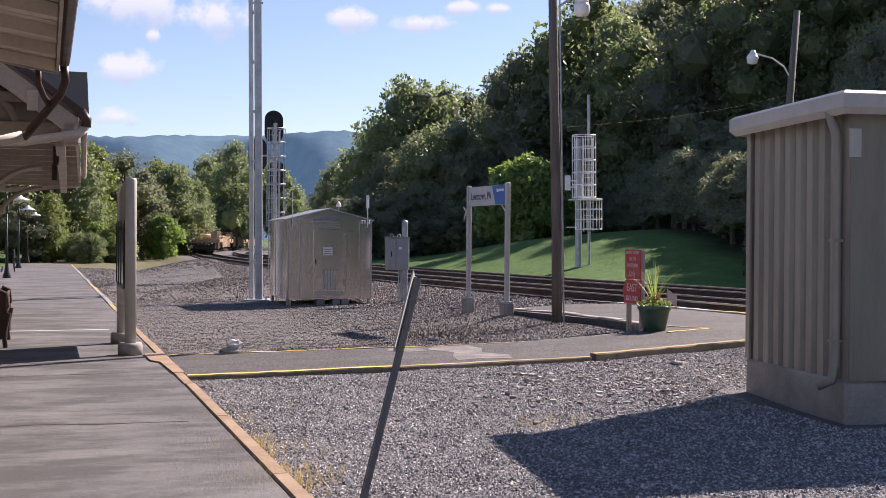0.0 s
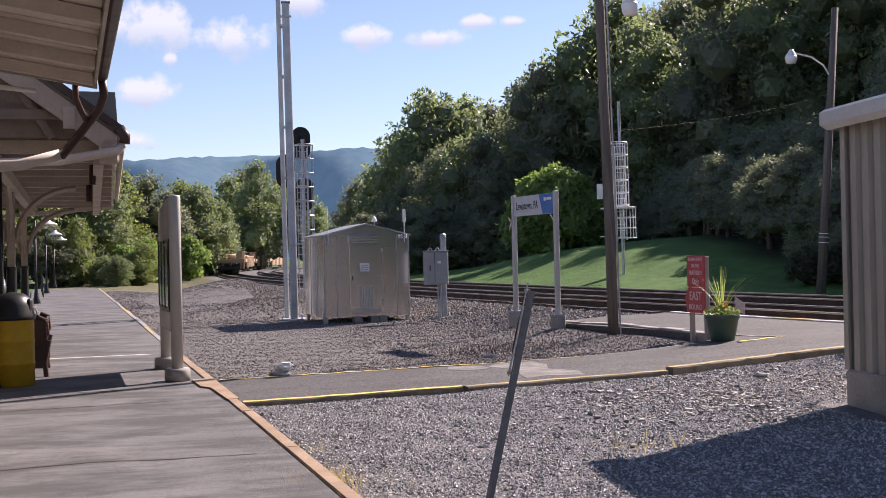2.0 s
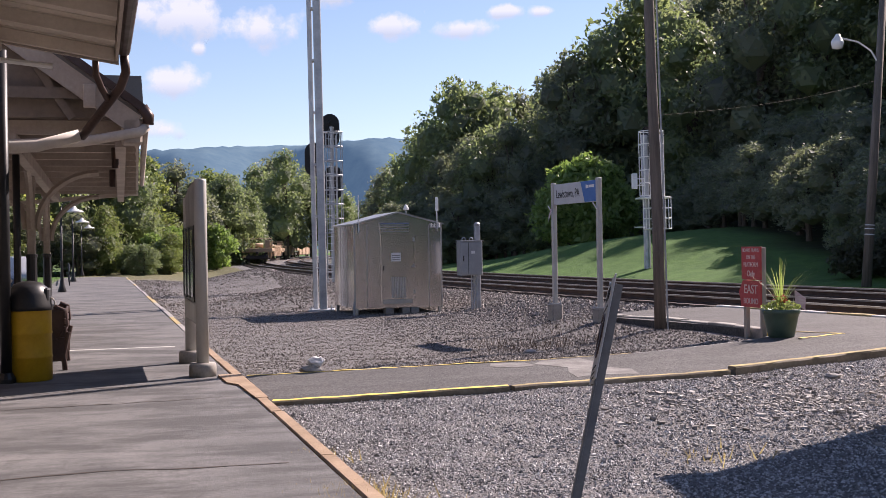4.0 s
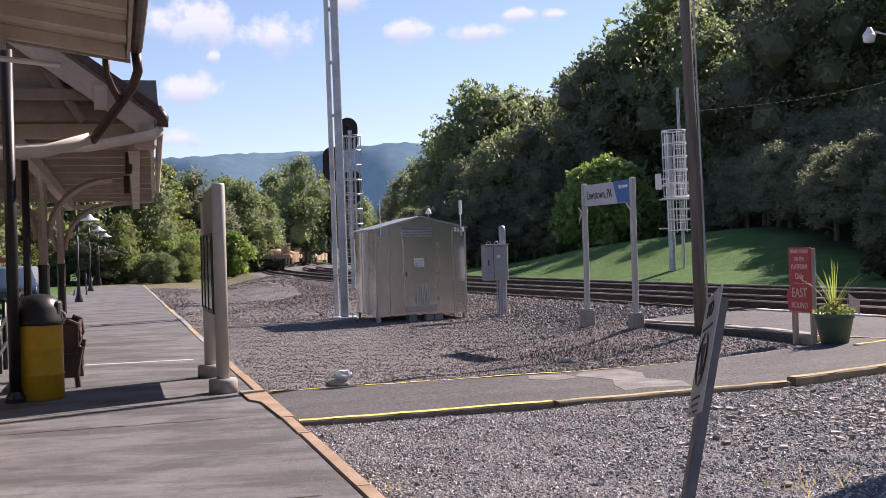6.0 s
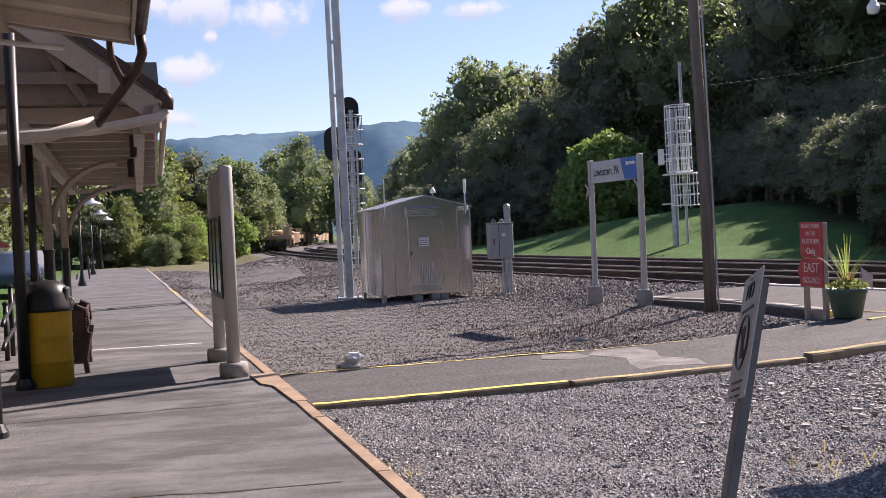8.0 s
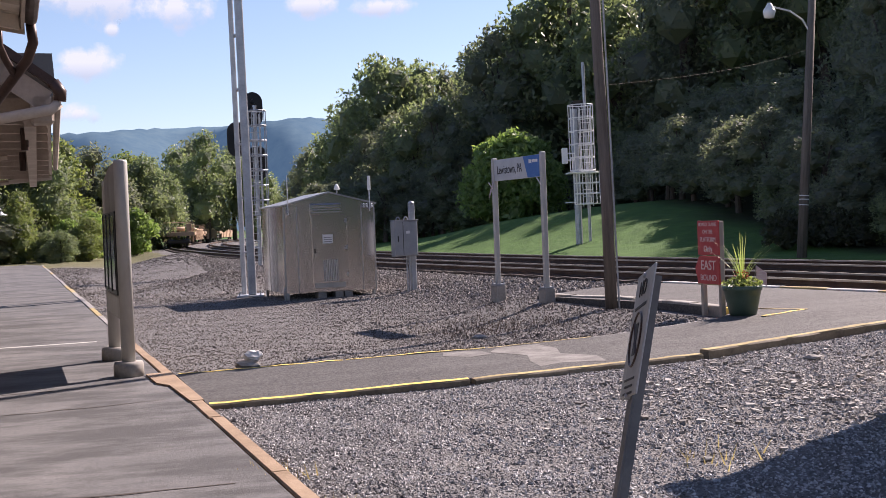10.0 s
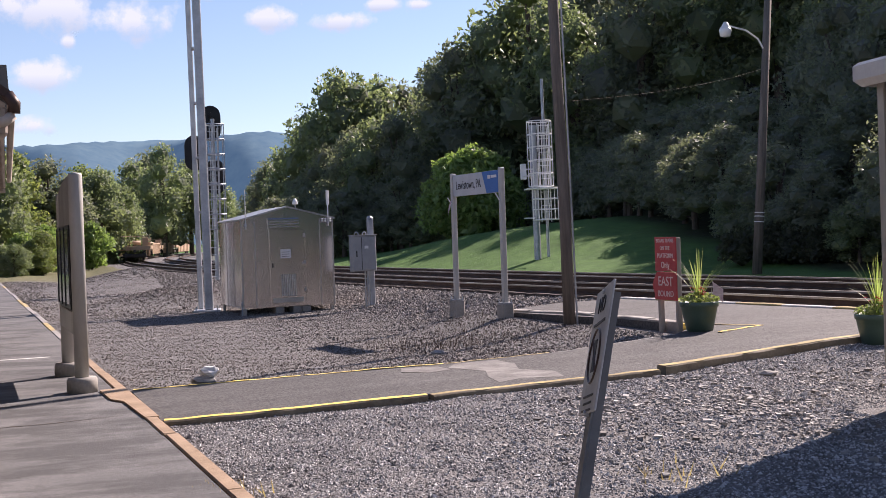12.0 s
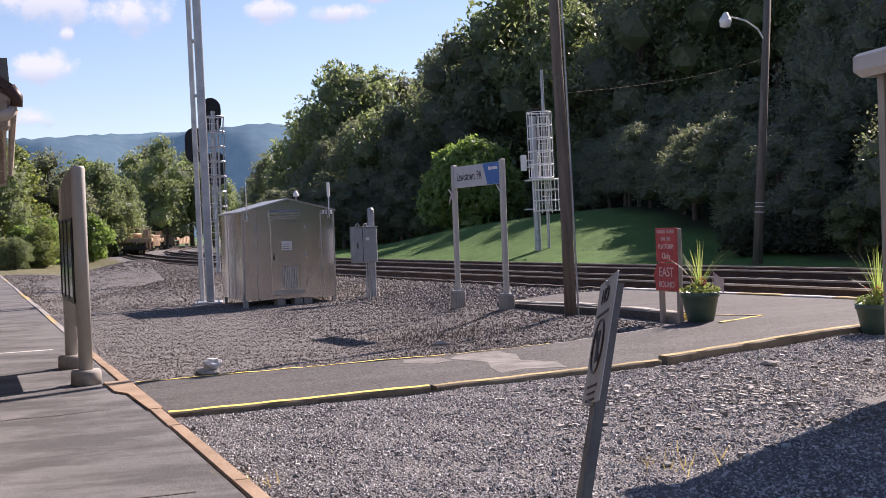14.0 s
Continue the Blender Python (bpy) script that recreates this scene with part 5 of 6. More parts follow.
def build_hut():
    """Ribbed metal hut on a concrete plinth; its shade falls across the yard."""
    a, b = Vector((7.27, 6.38, 0)), Vector((7.43, 8.40, 0))
    way = (b - a).normalized()
    ang = math.degrees(math.atan2(way.y, way.x)) - 90
    m = Matrix.Translation(a) @ pose(0, 0, 0, 0, 0, ang)
    ob = empty("metal_hut", "beige ribbed metal hut on a stained concrete plinth", "hut", m)
    L, W, H = 2.03, 3.2, 2.79
    part("plinth", box(0, 0, -0.25, W, L, 0.36, 0.02), "concrete", ob)
    # west wall with deep ribs
    bm = bmesh.new()
    ribs, prof = 9, []
    pitch = L / ribs
    for i in range(ribs):
        y = i * pitch
        prof += [(0.03, y), (0.03, y + pitch * 0.48), (0.075, y + pitch * 0.56), (0.075, y + pitch * 0.9)]
    prof.append((0.03, L))
    for (x0, y0), (x1, y1) in zip(prof, prof[1:]):
        bm.faces.new([bm.verts.new(v) for v in ((x0, y0, 0.36), (x1, y1, 0.36), (x1, y1, H), (x0, y0, H))])
    bmesh.ops.remove_doubles(bm, verts=bm.verts, dist=1e-4)
    add_box(bm, 0.08, 0.01, 0.361, 0.14, L - 0.01, H)
    part("ribbed_wall", bm, "corrugated", ob)
    part("front_panel", box(0.03, -0.015, 0.362, W - 0.03, 0.0, H, 0.003), "plain_metal", ob)
    for i in range(6):
        part("panel_seam", box(0.5 + i * 0.45, -0.022, 0.365, 0.52 + i * 0.45, -0.0155, H), "plain_metal", ob)
    part("back_panel", box(0.03, L, 0.362, W - 0.03, L + 0.015, H), "corrugated", ob)
    part("corner_trim", box(0.0, L - 0.07, 0.362, 0.028, L + 0.02, H, 0.004), "corrugated", ob)
    part("far_wall", box(W - 0.03, 0.0, 0.362, W, L, H), "corrugated", ob)
    part("roof", box(-0.09, -0.14, H + 0.02, W + 0.16, L + 0.07, H + 0.1, 0.01), "fascia", ob)
    # folded fascia: a tall upper band over a sloping lower lip, mitred at the corners
    outer = [(-0.15, -0.2), (W + 0.22, -0.2), (W + 0.22, L + 0.13), (-0.15, L + 0.13)]
    prof = [(0.05, H - 0.075), (0.0, H - 0.02), (0.0, H + 0.1), (0.035, H + 0.13), (0.06, H + 0.13), (0.06, H - 0.075)]
    for i in range(4):
        p, q = Vector((*outer[i], 0)), Vector((*outer[(i + 1) % 4], 0))
        way = (q - p).normalized()
        inn = Vector((-way.y, way.x, 0))
        bm = bmesh.new()
        ra = [bm.verts.new(p + inn * d + way * d + Vector((0, 0, z))) for d, z in prof]
        rb = [bm.verts.new(q + inn * d - way * d + Vector((0, 0, z))) for d, z in prof]
        for k in range(6):
            n = (k + 1) % 6
            bm.faces.new((ra[k], rb[k], rb[n], ra[n]))
        bm.faces.new(ra[::-1])
        bm.faces.new(rb)
        bmesh.ops.recalc_face_normals(bm, faces=bm.faces)
        part("roof_trim", bm, "fascia", ob)
    part("soffit", box(-0.09, -0.14, H - 0.01, W + 0.16, L + 0.07, H + 0.019), "fascia", ob)
    dp = part("downpipe", tube([(-0.1, 0.14, H - 0.02), (-0.02, 0.14, H - 0.25), (-0.02, 0.14, 0.5), (-0.06, 0.13, 0.36), (-0.16, 0.2, 0.3)], 0.045, 10), "corrugated", ob, "", True)
    for z in (0.7, 1.6):
        part("pipe_strap", box(-0.07, 0.09, z, 0.03, 0.19, z + 0.025), "corrugated", dp)
    part("light_box", box(0.01, -0.03, 2.35, 0.12, -0.016, 2.6), "fascia", ob)


build_hut()


def build_rock():
    bm = bmesh.new()
    bmesh.ops.create_icosphere(bm, subdivisions=2, radius=0.13)
    for v in bm.verts:
        v.co = Vector((v.co.x * 1.25, v.co.y, v.co.z * 0.5)) * (1 + 0.45 * noise.noise(v.co * 11))
    thing("stone_block", bm, "concrete", "rough grey stone lying in the gravel", "stone", Matrix.Translation((2.45, 14.22, -0.03)))
    bm = bmesh.new()
    bmesh.ops.create_icosphere(bm, subdivisions=2, radius=0.1)
    for v in bm.verts:
        v.co = Vector((v.co.x * 1.2, v.co.y * 0.8, v.co.z * 0.7 + (0.05 if v.co.x > 0.06 else 0))) * (1 + 0.55 * noise.noise(v.co * 12))
    thing("white_stone", bm, "pale_stone", "white-painted lump sitting on the grey stone", "stone", Matrix.Translation((2.5, 14.22, 0.07)))


build_rock()


def build_flat_stones():
    """Single pale stones that stand out from the gravel."""
    for x, y, r, seed in ((7.55, 10.3, 0.075, 3), (5.9, 16.0, 0.08, 8), (4.68, 7.2, 0.04, 5)):
        bm = bmesh.new()
        bmesh.ops.create_icosphere(bm, subdivisions=2, radius=r)
        for v in bm.verts:
            v.co = Vector((v.co.x * 1.3, v.co.y * 0.9, v.co.z * 0.45)) * (1 + 0.5 * noise.noise(v.co / r * 1.1 + Vector((seed, 0, 0))))
        thing("flat_stone", bm, "concrete_light", "pale flat stone lying on the grey gravel", "stone", pose(x, y, on_ground(x, y) + r * 0.2, 0, 0, seed * 40), "single pale stones")


build_flat_stones()

# ---- station canopies ----


def build_near_canopy():
    ob = empty("platform_canopy", "old cream-painted platform canopy with exposed rafters and brown gutter", "canopy", STATION)
    x0, x1, s0, s1 = -6.0, -0.94, -16.0, -0.35
    slope = lambda x: 3.90 + 0.16 * (x1 - x)
    bm = bmesh.new()
    vs = [bm.verts.new((x, s, slope(x) + dz)) for dz in (0.0, 0.1) for x in (x0, x1) for s in (s0, s1)]
    for q in ((0, 1, 3, 2), (4, 6, 7, 5), (0, 4, 5, 1), (2, 3, 7, 6), (0, 2, 6, 4), (1, 5, 7, 3)):
        bm.faces.new([vs[i] for i in q])
    bmesh.ops.recalc_face_normals(bm, faces=bm.faces)
    part("roof_deck", bm, "soffit", ob)
    # soffit boards, in the cream brightened for bounced light
    y = s0
    k = 0
    while y < s1 - 0.01:
        w = min(0.24, s1 - y)
        bm = bmesh.new()
        d = 0.012 + 0.004 * (k % 3)
        q = [bm.verts.new((x, yy, slope(x) - dd)) for dd in (0.0005, d) for x in (x0, x1 - 0.05) for yy in (y, y + w - 0.012)]
        for f in ((0, 1, 3, 2), (4, 6, 7, 5), (0, 4, 5, 1), (2, 3, 7, 6), (0, 2, 6, 4), (1, 5, 7, 3)):
            bm.faces.new([q[i] for i in f])
        bmesh.ops.recalc_face_normals(bm, faces=bm.faces)
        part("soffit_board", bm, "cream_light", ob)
        y += w
        k += 1
    s = s1 - 0.1
    while s > s0:
        bm = bmesh.new()
        q = [bm.verts.new((x, yy, slope(x) - dd)) for dd in (0.022, 0.16) for x in (x0, x1 - 0.06) for yy in (s - 0.1, s)]
        for f in ((0, 1, 3, 2), (4, 6, 7, 5), (0, 4, 5, 1), (2, 3, 7, 6), (0, 2, 6, 4), (1, 5, 7, 3)):
            bm.faces.new([q[i] for i in f])
        bmesh.ops.recalc_face_normals(bm, faces=bm.faces)
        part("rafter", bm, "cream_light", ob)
        s -= 1.25
    for x in (-2.27, -3.6):
        part("purlin", box(x - 0.05, s0, slope(x) - 0.27, x + 0.05, s1 - 0.02, slope(x) - 0.161, 0.008), "cream", ob)
    part("end_fascia", prism([(x0, s1), (x1, s1), (x1, s1 + 0.05), (x0, s1 + 0.05)], lambda x, y: slope(x) - 0.17, lambda x, y: slope(x) + 0.12), "cream", ob)
    part("eave_board", box(x1 - 0.04, s0, 3.78, x1 - 0.005, s1 - 0.001, 3.98), "cream", ob)
    g = part("gutter", tube([(x1 + 0.06, s0, 3.94), (x1 + 0.06, s1 + 0.04, 3.9)], 0.075, 10), "brown", ob, "brown metal gutter", True)
    part("drop_pipe", tube([(x1 + 0.06, s1 + 0.05, 3.85), (x1 + 0.08, s1 + 0.1, 3.66), (x1 + 0.02, s1 + 0.25, 3.5), (-1.3, 0.4, 3.05), (-1.38, 0.5, 2.96)], 0.055, 10), "brown", g, "crooked brown downpipe", True)
    part("drop_pipe", tube([(-1.2, s1 + 0.06, 3.82), (-1.2, s1 + 0.1, 3.62), (-1.14, s1 + 0.2, 3.48), (-1.06, 0.05, 3.36)], 0.04, 8), "brown", g, "", True)
    part("cross_pipe", tube([(-5.5, 0.5, 2.62), (-1.9, 0.5, 2.84), (-1.4, 0.5, 2.98)], 0.075, 10), "cream_pipe", g, "cream drain pipe", True)
    part("light_tube", tube([(-3.4, -0.9, 3.78), (-1.65, -0.9, 3.6)], 0.03, 8), "white", ob, "white tube light")
    for s in (-3.06, 0.23):
        p = part("post", tube([(-2.27, s, 0.0), (-2.27, s, 3.95)], 0.065, 12), "black", ob, "slim black iron post", True)
        part("post_foot", lathe([(0.11, 0), (0.11, 0.05), (0.075, 0.12)], 14, (-2.27, s, 0)), "black", p)
    for s in (-9.5, -13.0):
        part("post", tube([(-2.27, s, 0.0), (-2.27, s, 4.0)], 0.065, 12), "black", ob, "", True)


build_near_canopy()


def build_far_canopy():
    ob = empty("station_canopy", "cream timber station canopy with a gabled end and curved brackets", "canopy", STATION)
    s0, s1 = 1.15, 12.6

    def beam(a, b, w, h, name, mat="cream", parent=ob):
        a, b = Vector(a), Vector(b)
        way = (b - a).normalized()
        side = way.cross(Vector((0, 0, 1))).normalized() * w / 2
        up = side.cross(way).normalized() * h / 2
        bm = bmesh.new()
        vs = [bm.verts.new(p + i * side + j * up) for p in (a, b) for i, j in ((-1, -1), (1, -1), (1, 1), (-1, 1))]
        for q in ((0, 1, 2, 3), (7, 6, 5, 4), (0, 4, 5, 1), (1, 5, 6, 2), (2, 6, 7, 3), (3, 7, 4, 0)):
            bm.faces.new([vs[i] for i in q])
        bmesh.ops.recalc_face_normals(bm, faces=bm.faces)
        return part(name, bm, mat, parent)

    # roof slopes: eave to ridge
    ev = lambda s: -0.66 + 0.03 * (s - s0)
    ez = lambda s: 3.29 - 0.022 * (s - s0)
    for side in (0, 1):
        bm = bmesh.new()
        rows = []
        for s in (s0, s1):
            e = (ev(s), ez(s)) if side == 0 else (-5.7, ez(s))
            rows.append([bm.verts.new((x, s, z + dz)) for (x, z) in (e, (-3.1, ez(s) + 1.75)) for dz in (0, 0.12)])
        a, b = rows
        for q in ((a[0], b[0], b[2], a[2]), (a[1], a[3], b[3], b[1]), (a[0], a[1], b[1], b[0]), (a[0], a[2], a[3], a[1]), (b[0], b[1], b[3], b[2]), (a[2], b[2], b[3], a[3])):
            bm.faces.new(q)
        bmesh.ops.recalc_face_normals(bm, faces=bm.faces)
        part("roof_slope", bm, "shingle", ob, "dark shingled roof slope")
    # gable end: boards set back, barge boards, rake trim
    bm = bmesh.new()
    bm.faces.new([bm.verts.new(v) for v in ((-5.6, s0 + 0.2, ez(s0)), (-0.7, s0 + 0.2, ez(s0)), (-3.1, s0 + 0.2, ez(s0) + 1.66))])
    r = bmesh.ops.extrude_face_region(bm, geom=bm.faces[:])
    bmesh.ops.translate(bm, vec=(0, 0.06, 0), verts=[v for v in r["geom"] if isinstance(v, bmesh.types.BMVert)])
    bmesh.ops.recalc_face_normals(bm, faces=bm.faces)
    # boarding, struts and tie beam carry their shade in the colour
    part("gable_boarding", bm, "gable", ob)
    beam((-0.72, s0 - 0.02, ez(s0) - 0.1), (-3.1, s0 - 0.02, ez(s0) + 1.62), 0.06, 0.26, "barge_board")
    beam((-5.6, s0 - 0.02, ez(s0) - 0.1), (-3.1, s0 - 0.02, ez(s0) + 1.62), 0.06, 0.26, "barge_board")
    beam((-0.61, s0 - 0.07, ez(s0) + 0.1), (-3.1, s0 - 0.07, ez(s0) + 1.9), 0.1, 0.1, "rake_gutter", "brown")
    part("eave_block", box(-0.89, s0 - 0.05, ez(s0) - 0.36, -0.63, s0 + 0.3, ez(s0) - 0.02, 0.03), "cream", ob)
    part("corner_elbow", tube([(-0.63, s0 - 0.06, ez(s0) + 0.12), (-0.55, s0 - 0.06, ez(s0) + 0.0), (-0.56, s0 - 0.06, ez(s0) - 0.1)], 0.075, 10), "brown", ob, "", True)
    part("drain_pipe", tube([(-0.57, s0 - 0.05, ez(s0) - 0.12), (-0.66, s0 - 0.05, ez(s0) - 0.2), (-1.4, s0 - 0.05, ez(s0) - 0.34), (-5.5, s0 - 0.05, ez(s0) - 0.52)], 0.065, 10), "cream_pipe", ob, "cream drain pipe under the gable", True)
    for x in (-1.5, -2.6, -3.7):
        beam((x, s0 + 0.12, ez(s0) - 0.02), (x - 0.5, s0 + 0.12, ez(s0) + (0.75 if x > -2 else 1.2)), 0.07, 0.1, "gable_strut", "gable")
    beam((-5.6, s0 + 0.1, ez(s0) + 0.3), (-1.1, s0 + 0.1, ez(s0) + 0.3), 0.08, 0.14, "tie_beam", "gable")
    part("conduit_box", box(-1.36, s0 - 0.12, ez(s0) + 0.1, -1.2, s0 - 0.02, ez(s0) + 0.4, 0.01), "cream", ob)
    # boarded ceiling with beams
    bm = bmesh.new()
    vs = [bm.verts.new((x, s, ez(s) + 0.02 - (0.0 if x > -3 else 0.05) + dz)) for dz in (0, 0.03) for s in (s0 + 0.28, s1 - 0.02) for x in (-5.6, ev(s) - 0.04)]
    for q in ((0, 1, 3, 2), (4, 6, 7, 5), (0, 4, 5, 1), (2, 3, 7, 6), (0, 2, 6, 4), (1, 5, 7, 3)):
        bm.faces.new([vs[i] for i in q])
    bmesh.ops.recalc_face_normals(bm, faces=bm.faces)
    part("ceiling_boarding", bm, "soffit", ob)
    for i in range(11):
        s = s0 + 0.45 + i * 1.1
        beam((-5.6, s, ez(s) - 0.1), (ev(s) - 0.05, s, ez(s) - 0.1), 0.12, 0.18, "cross_beam")
    for x in (-0.9, -2.27, -4.2):
        beam((x, s0 + 0.3, ez(s0) - 0.28), (x + 0.2, s1 - 0.05, ez(s1) - 0.28), 0.14, 0.18, "long_beam")
    beam((-0.7, s0 + 0.05, ez(s0) - 0.02), (ev(s1) - 0.02, s1, ez(s1) - 0.02), 0.05, 0.2, "eave_board")
    beam((ev(s1), s1 + 0.02, ez(s1) - 0.18), (-5.6, s1 + 0.1, ez(s1) - 0.62), 0.09, 0.09, "far_gutter", "cream_pipe")
    part("eave_gutter", tube([(-0.58, s0 + 0.1, ez(s0) + 0.02), (ev(s1) + 0.08, s1, ez(s1) + 0.02)], 0.05, 8), "cream", ob, "", True)
    for s in (6.0, 12.0):
        z = ez(s) - 0.35
        p = part("post", box(-2.34, s - 0.07, 1.5, -2.2, s + 0.07, z, 0.02), "cream", ob, "cream square timber post")
        part("post_sleeve", lathe([(0.14, 0), (0.14, 0.1), (0.09, 0.16), (0.085, 1.45), (0.105, 1.52)], 14, (-2.27, s, 0)), "black", p, "black iron post base")
        for dx, ds in ((1, 0), (-1, 0), (0, 1), (0, -1)):
            bm = bmesh.new()
            pts = [(-2.27 + dx * (0.09 + 1.0 * (1 - math.cos(a))), s + ds * (0.09 + 1.0 * (1 - math.cos(a))), z - 0.9 + 0.95 * math.sin(a)) for a in np.linspace(0, math.pi / 2, 9)]
            add_tube(bm, pts, 0.06, 6)
            part("bracket", bm, "cream", p)
    for s in (2.5, 4.0):
        p = part("post", tube([(-2.27 - (s - 2.5) * 0.5, s, 0), (-2.27 - (s - 2.5) * 0.5, s, 3.3)], 0.05, 10), "black", ob, "", True)
        part("collar", lathe([(0.075, 1.0), (0.075, 1.08), (0.055, 1.12)], 12, (-2.27 - (s - 2.5) * 0.5, s, 0)), "cream", p)
    for s in (3.0, 6.5):
        part("hanging_lamp", tube([(-0.95, s, ez(s) - 0.2), (-0.95, s, ez(s) - 0.5)], 0.05, 8), "brown", ob)


build_far_canopy()


def build_station_roof():
    ob = empty("station_roof", "grey shingled upper roof of the station building", "roof", STATION)
    part("gable_wall", box(-7.0, 19.0, 3.9, -0.9, 24.0, 5.2), "cream", ob)
    for i in range(14):
        t = i / 14
        z, s = 4.75 + 1.6 * t, 16.4 + 1.9 * t
        bm = box(-6.5, s, z, 0.0, s + 0.22, z + 0.115)
        part("shingle_course", bm, "shingle", ob)
    part("rake_trim", box(0.002, 16.4, 4.7, 0.03, 18.5, 4.85), "fascia", ob)
    part("roof_core", prism([(-6.5, 16.5), (-0.02, 16.5), (-0.02, 18.6), (-6.5, 18.6)], 4.6, lambda x, y: 4.7 + (y - 16.5) * 0.76), "shingle", ob)


build_station_roof()


def build_station_wall():
    """Plain station building that closes the platform's far side."""
    bm = box(-8.5, -14, -0.3, -6.1, 12, 6.0)
    thing("wall_station", bm, "cream", "plain cream station wall behind the platform canopy", "wall", STATION, kind="structure")


build_station_wall()


def build_left_side():
    for i, (x, y) in enumerate(((-4.2, 46.2), (-5.45, 62.5), (-6.5, 78.0), (-7.2, 88.0))):
        ob = empty("platform_lamp", "black iron platform lamp with a white shade", "lamp post", Matrix.Translation((x, y, -0.05)), "platform lamps")
        p = part("post", lathe([(0.16, 0), (0.16, 0.12), (0.1, 0.3), (0.06, 0.6), (0.045, 1.2), (0.06, 1.24), (0.04, 1.3), (0.035, 3.35)], 12), "black", ob, "", True)
        part("arm", tube([(0, 0, 3.3), (0.08, 0, 3.5), (0.3, 0, 3.6), (0.45, 0, 3.5), (0.48, 0, 3.38)], 0.02, 8), "black", ob)
        part("shade", lathe([(0.03, 3.42), (0.08, 3.38), (0.12, 3.3), (0.36, 3.2), (0.37, 3.17)], 18, (0.48, 0, 0)), "white", ob, "white bell shade", True)
    ob = empty("handrail", "dark pipe handrail at the platform's end ramp", "handrail", Matrix.Translation((-4.85, 55, 0)))
    for i in range(4):
        part("rail_post", tube([(-0.22 * i * 2, i * 4.0, -0.1), (-0.22 * i * 2, i * 4.0, 0.95)], 0.03, 6), "black", ob)
    for z in (0.5, 0.95):
        part("rail_bar", tube([(0.05, -0.4, z - 0.3), (0, 0, z), (-1.32, 12, z)], 0.025, 6), "black", ob)
    # parked cars
    def car(x, y, rz, mat, label):
        c = empty("parked_car", label, "car", pose(x, y, -0.05, 0, 0, rz), "cars parked behind the station")
        prof = [(-2.2, 0.3), (-2.25, 0.6), (-2.1, 0.85), (-1.3, 0.95), (-0.75, 1.42), (0.7, 1.46), (1.5, 1.0), (2.15, 0.85), (2.25, 0.55), (2.2, 0.3)]
        bm = bmesh.new()
        rings = []
        for yy, k in ((-0.86, 0.93), (-0.8, 1.0), (0.8, 1.0), (0.86, 0.93)):
            rings.append([bm.verts.new((px, yy * (1 - max(0, pz - 0.95) * 0.3), 0.3 + (pz - 0.3) * k)) for px, pz in prof])
        for a, b in zip(rings, rings[1:]):
            for i in range(len(prof)):
                j = (i + 1) % len(prof)
                bm.faces.new((a[i], a[j], b[j], b[i]))
        bm.faces.new(rings[0])
        bm.faces.new(rings[-1][::-1])
        bmesh.ops.recalc_face_normals(bm, faces=bm.faces)
        bmesh.ops.bevel(bm, geom=bm.edges[:], offset=0.03, segments=2, affect="EDGES")
        body = part("body", bm, mat, c, "", True)
        for sy in (-1, 1):
            win = bmesh.new()
            add_prism(win, [(-1.15, sy * 0.80), (1.25, sy * 0.80), (1.25, sy * 0.835), (-1.15, sy * 0.835)], 1.0, lambda px, py: 1.36 if -0.7 < px < 0.6 else 1.05)
            part("side_window", win, "glass_dark", body)
        part("windscreen", box(0.8, -0.66, 0.0, 1.42, 0.66, 0.02, 0, pose(0.05, 0, 1.76, 0, 30, 0) @ Matrix.Translation((0, 0, 0))), "glass_dark", body)
        for wx in (-1.4, 1.4):
            for wy in (-0.84, 0.84):
                bm = tube([(wx, wy - 0.1, 0.32), (wx, wy + 0.1, 0.32)], 0.32, 18)
                w = part("wheel", bm, "rubber", c)
                part("rim", tube([(wx, wy - 0.105, 0.32), (wx, wy + 0.105, 0.32)], 0.19, 12), "car_silver", w)
        for wy in (-0.6, 0.6):
            part("headlight", box(2.12, wy - 0.16, 0.62, 2.24, wy + 0.16, 0.76, 0.02), "lampglass", c)
        return c
    car(-8.6, 58.5, 102, "car_green", "pale green parked car behind the canopy")
    car(-7.0, 52.0, 98, "car_silver", "silver parked car beside the grass strip")
    car(-6.1, 42.5, 100, "car_blue", "dark blue parked car close to the canopy")
    # sloping pipe rail beside the bin
    ob = empty("stair_handrail", "black pipe handrail sloping down beside the yellow bin", "handrail", Matrix.Translation((-2.0, 17.0, 0)))
    for y, z in ((0.3, 0.78), (1.0, 1.0), (2.6, 1.12)):
        p = part("rail_post", tube([(-0.06 * y, y, 0.0), (-0.06 * y, y, z)], 0.035, 8), "black", ob, "", True)
        part("post_cap", lathe([(0.045, z), (0.045, z + 0.03), (0.0, z + 0.06)], 10, (-0.06 * y, y, 0)), "black", p)
    for lo, hi in ((0.6, 1.1), (0.28, 0.62)):
        part("rail_bar", tube([(0.05, -0.35, lo - 0.06), (0.03, -0.1, lo), (-0.2, 3.4, hi), (-0.22, 3.7, hi - 0.05)], 0.032, 8), "black", ob, "", True)
    ob = empty("red_roofed_pavilion", "far pavilion with a red metal roof", "building", pose(-13.7, 70.0, -0.9, 0, 0, 100))
    part("walls", box(-3, -2.5, -0.3, 3, 2.5, 2.6), "white", ob)
    bm = bmesh.new()
    q = [bm.verts.new(v) for v in ((-3.5, -3, 2.5), (3.5, -3, 2.5), (3.5, 3, 2.5), (-3.5, 3, 2.5), (-3.5, 0, 4.2), (3.5, 0, 4.2))]
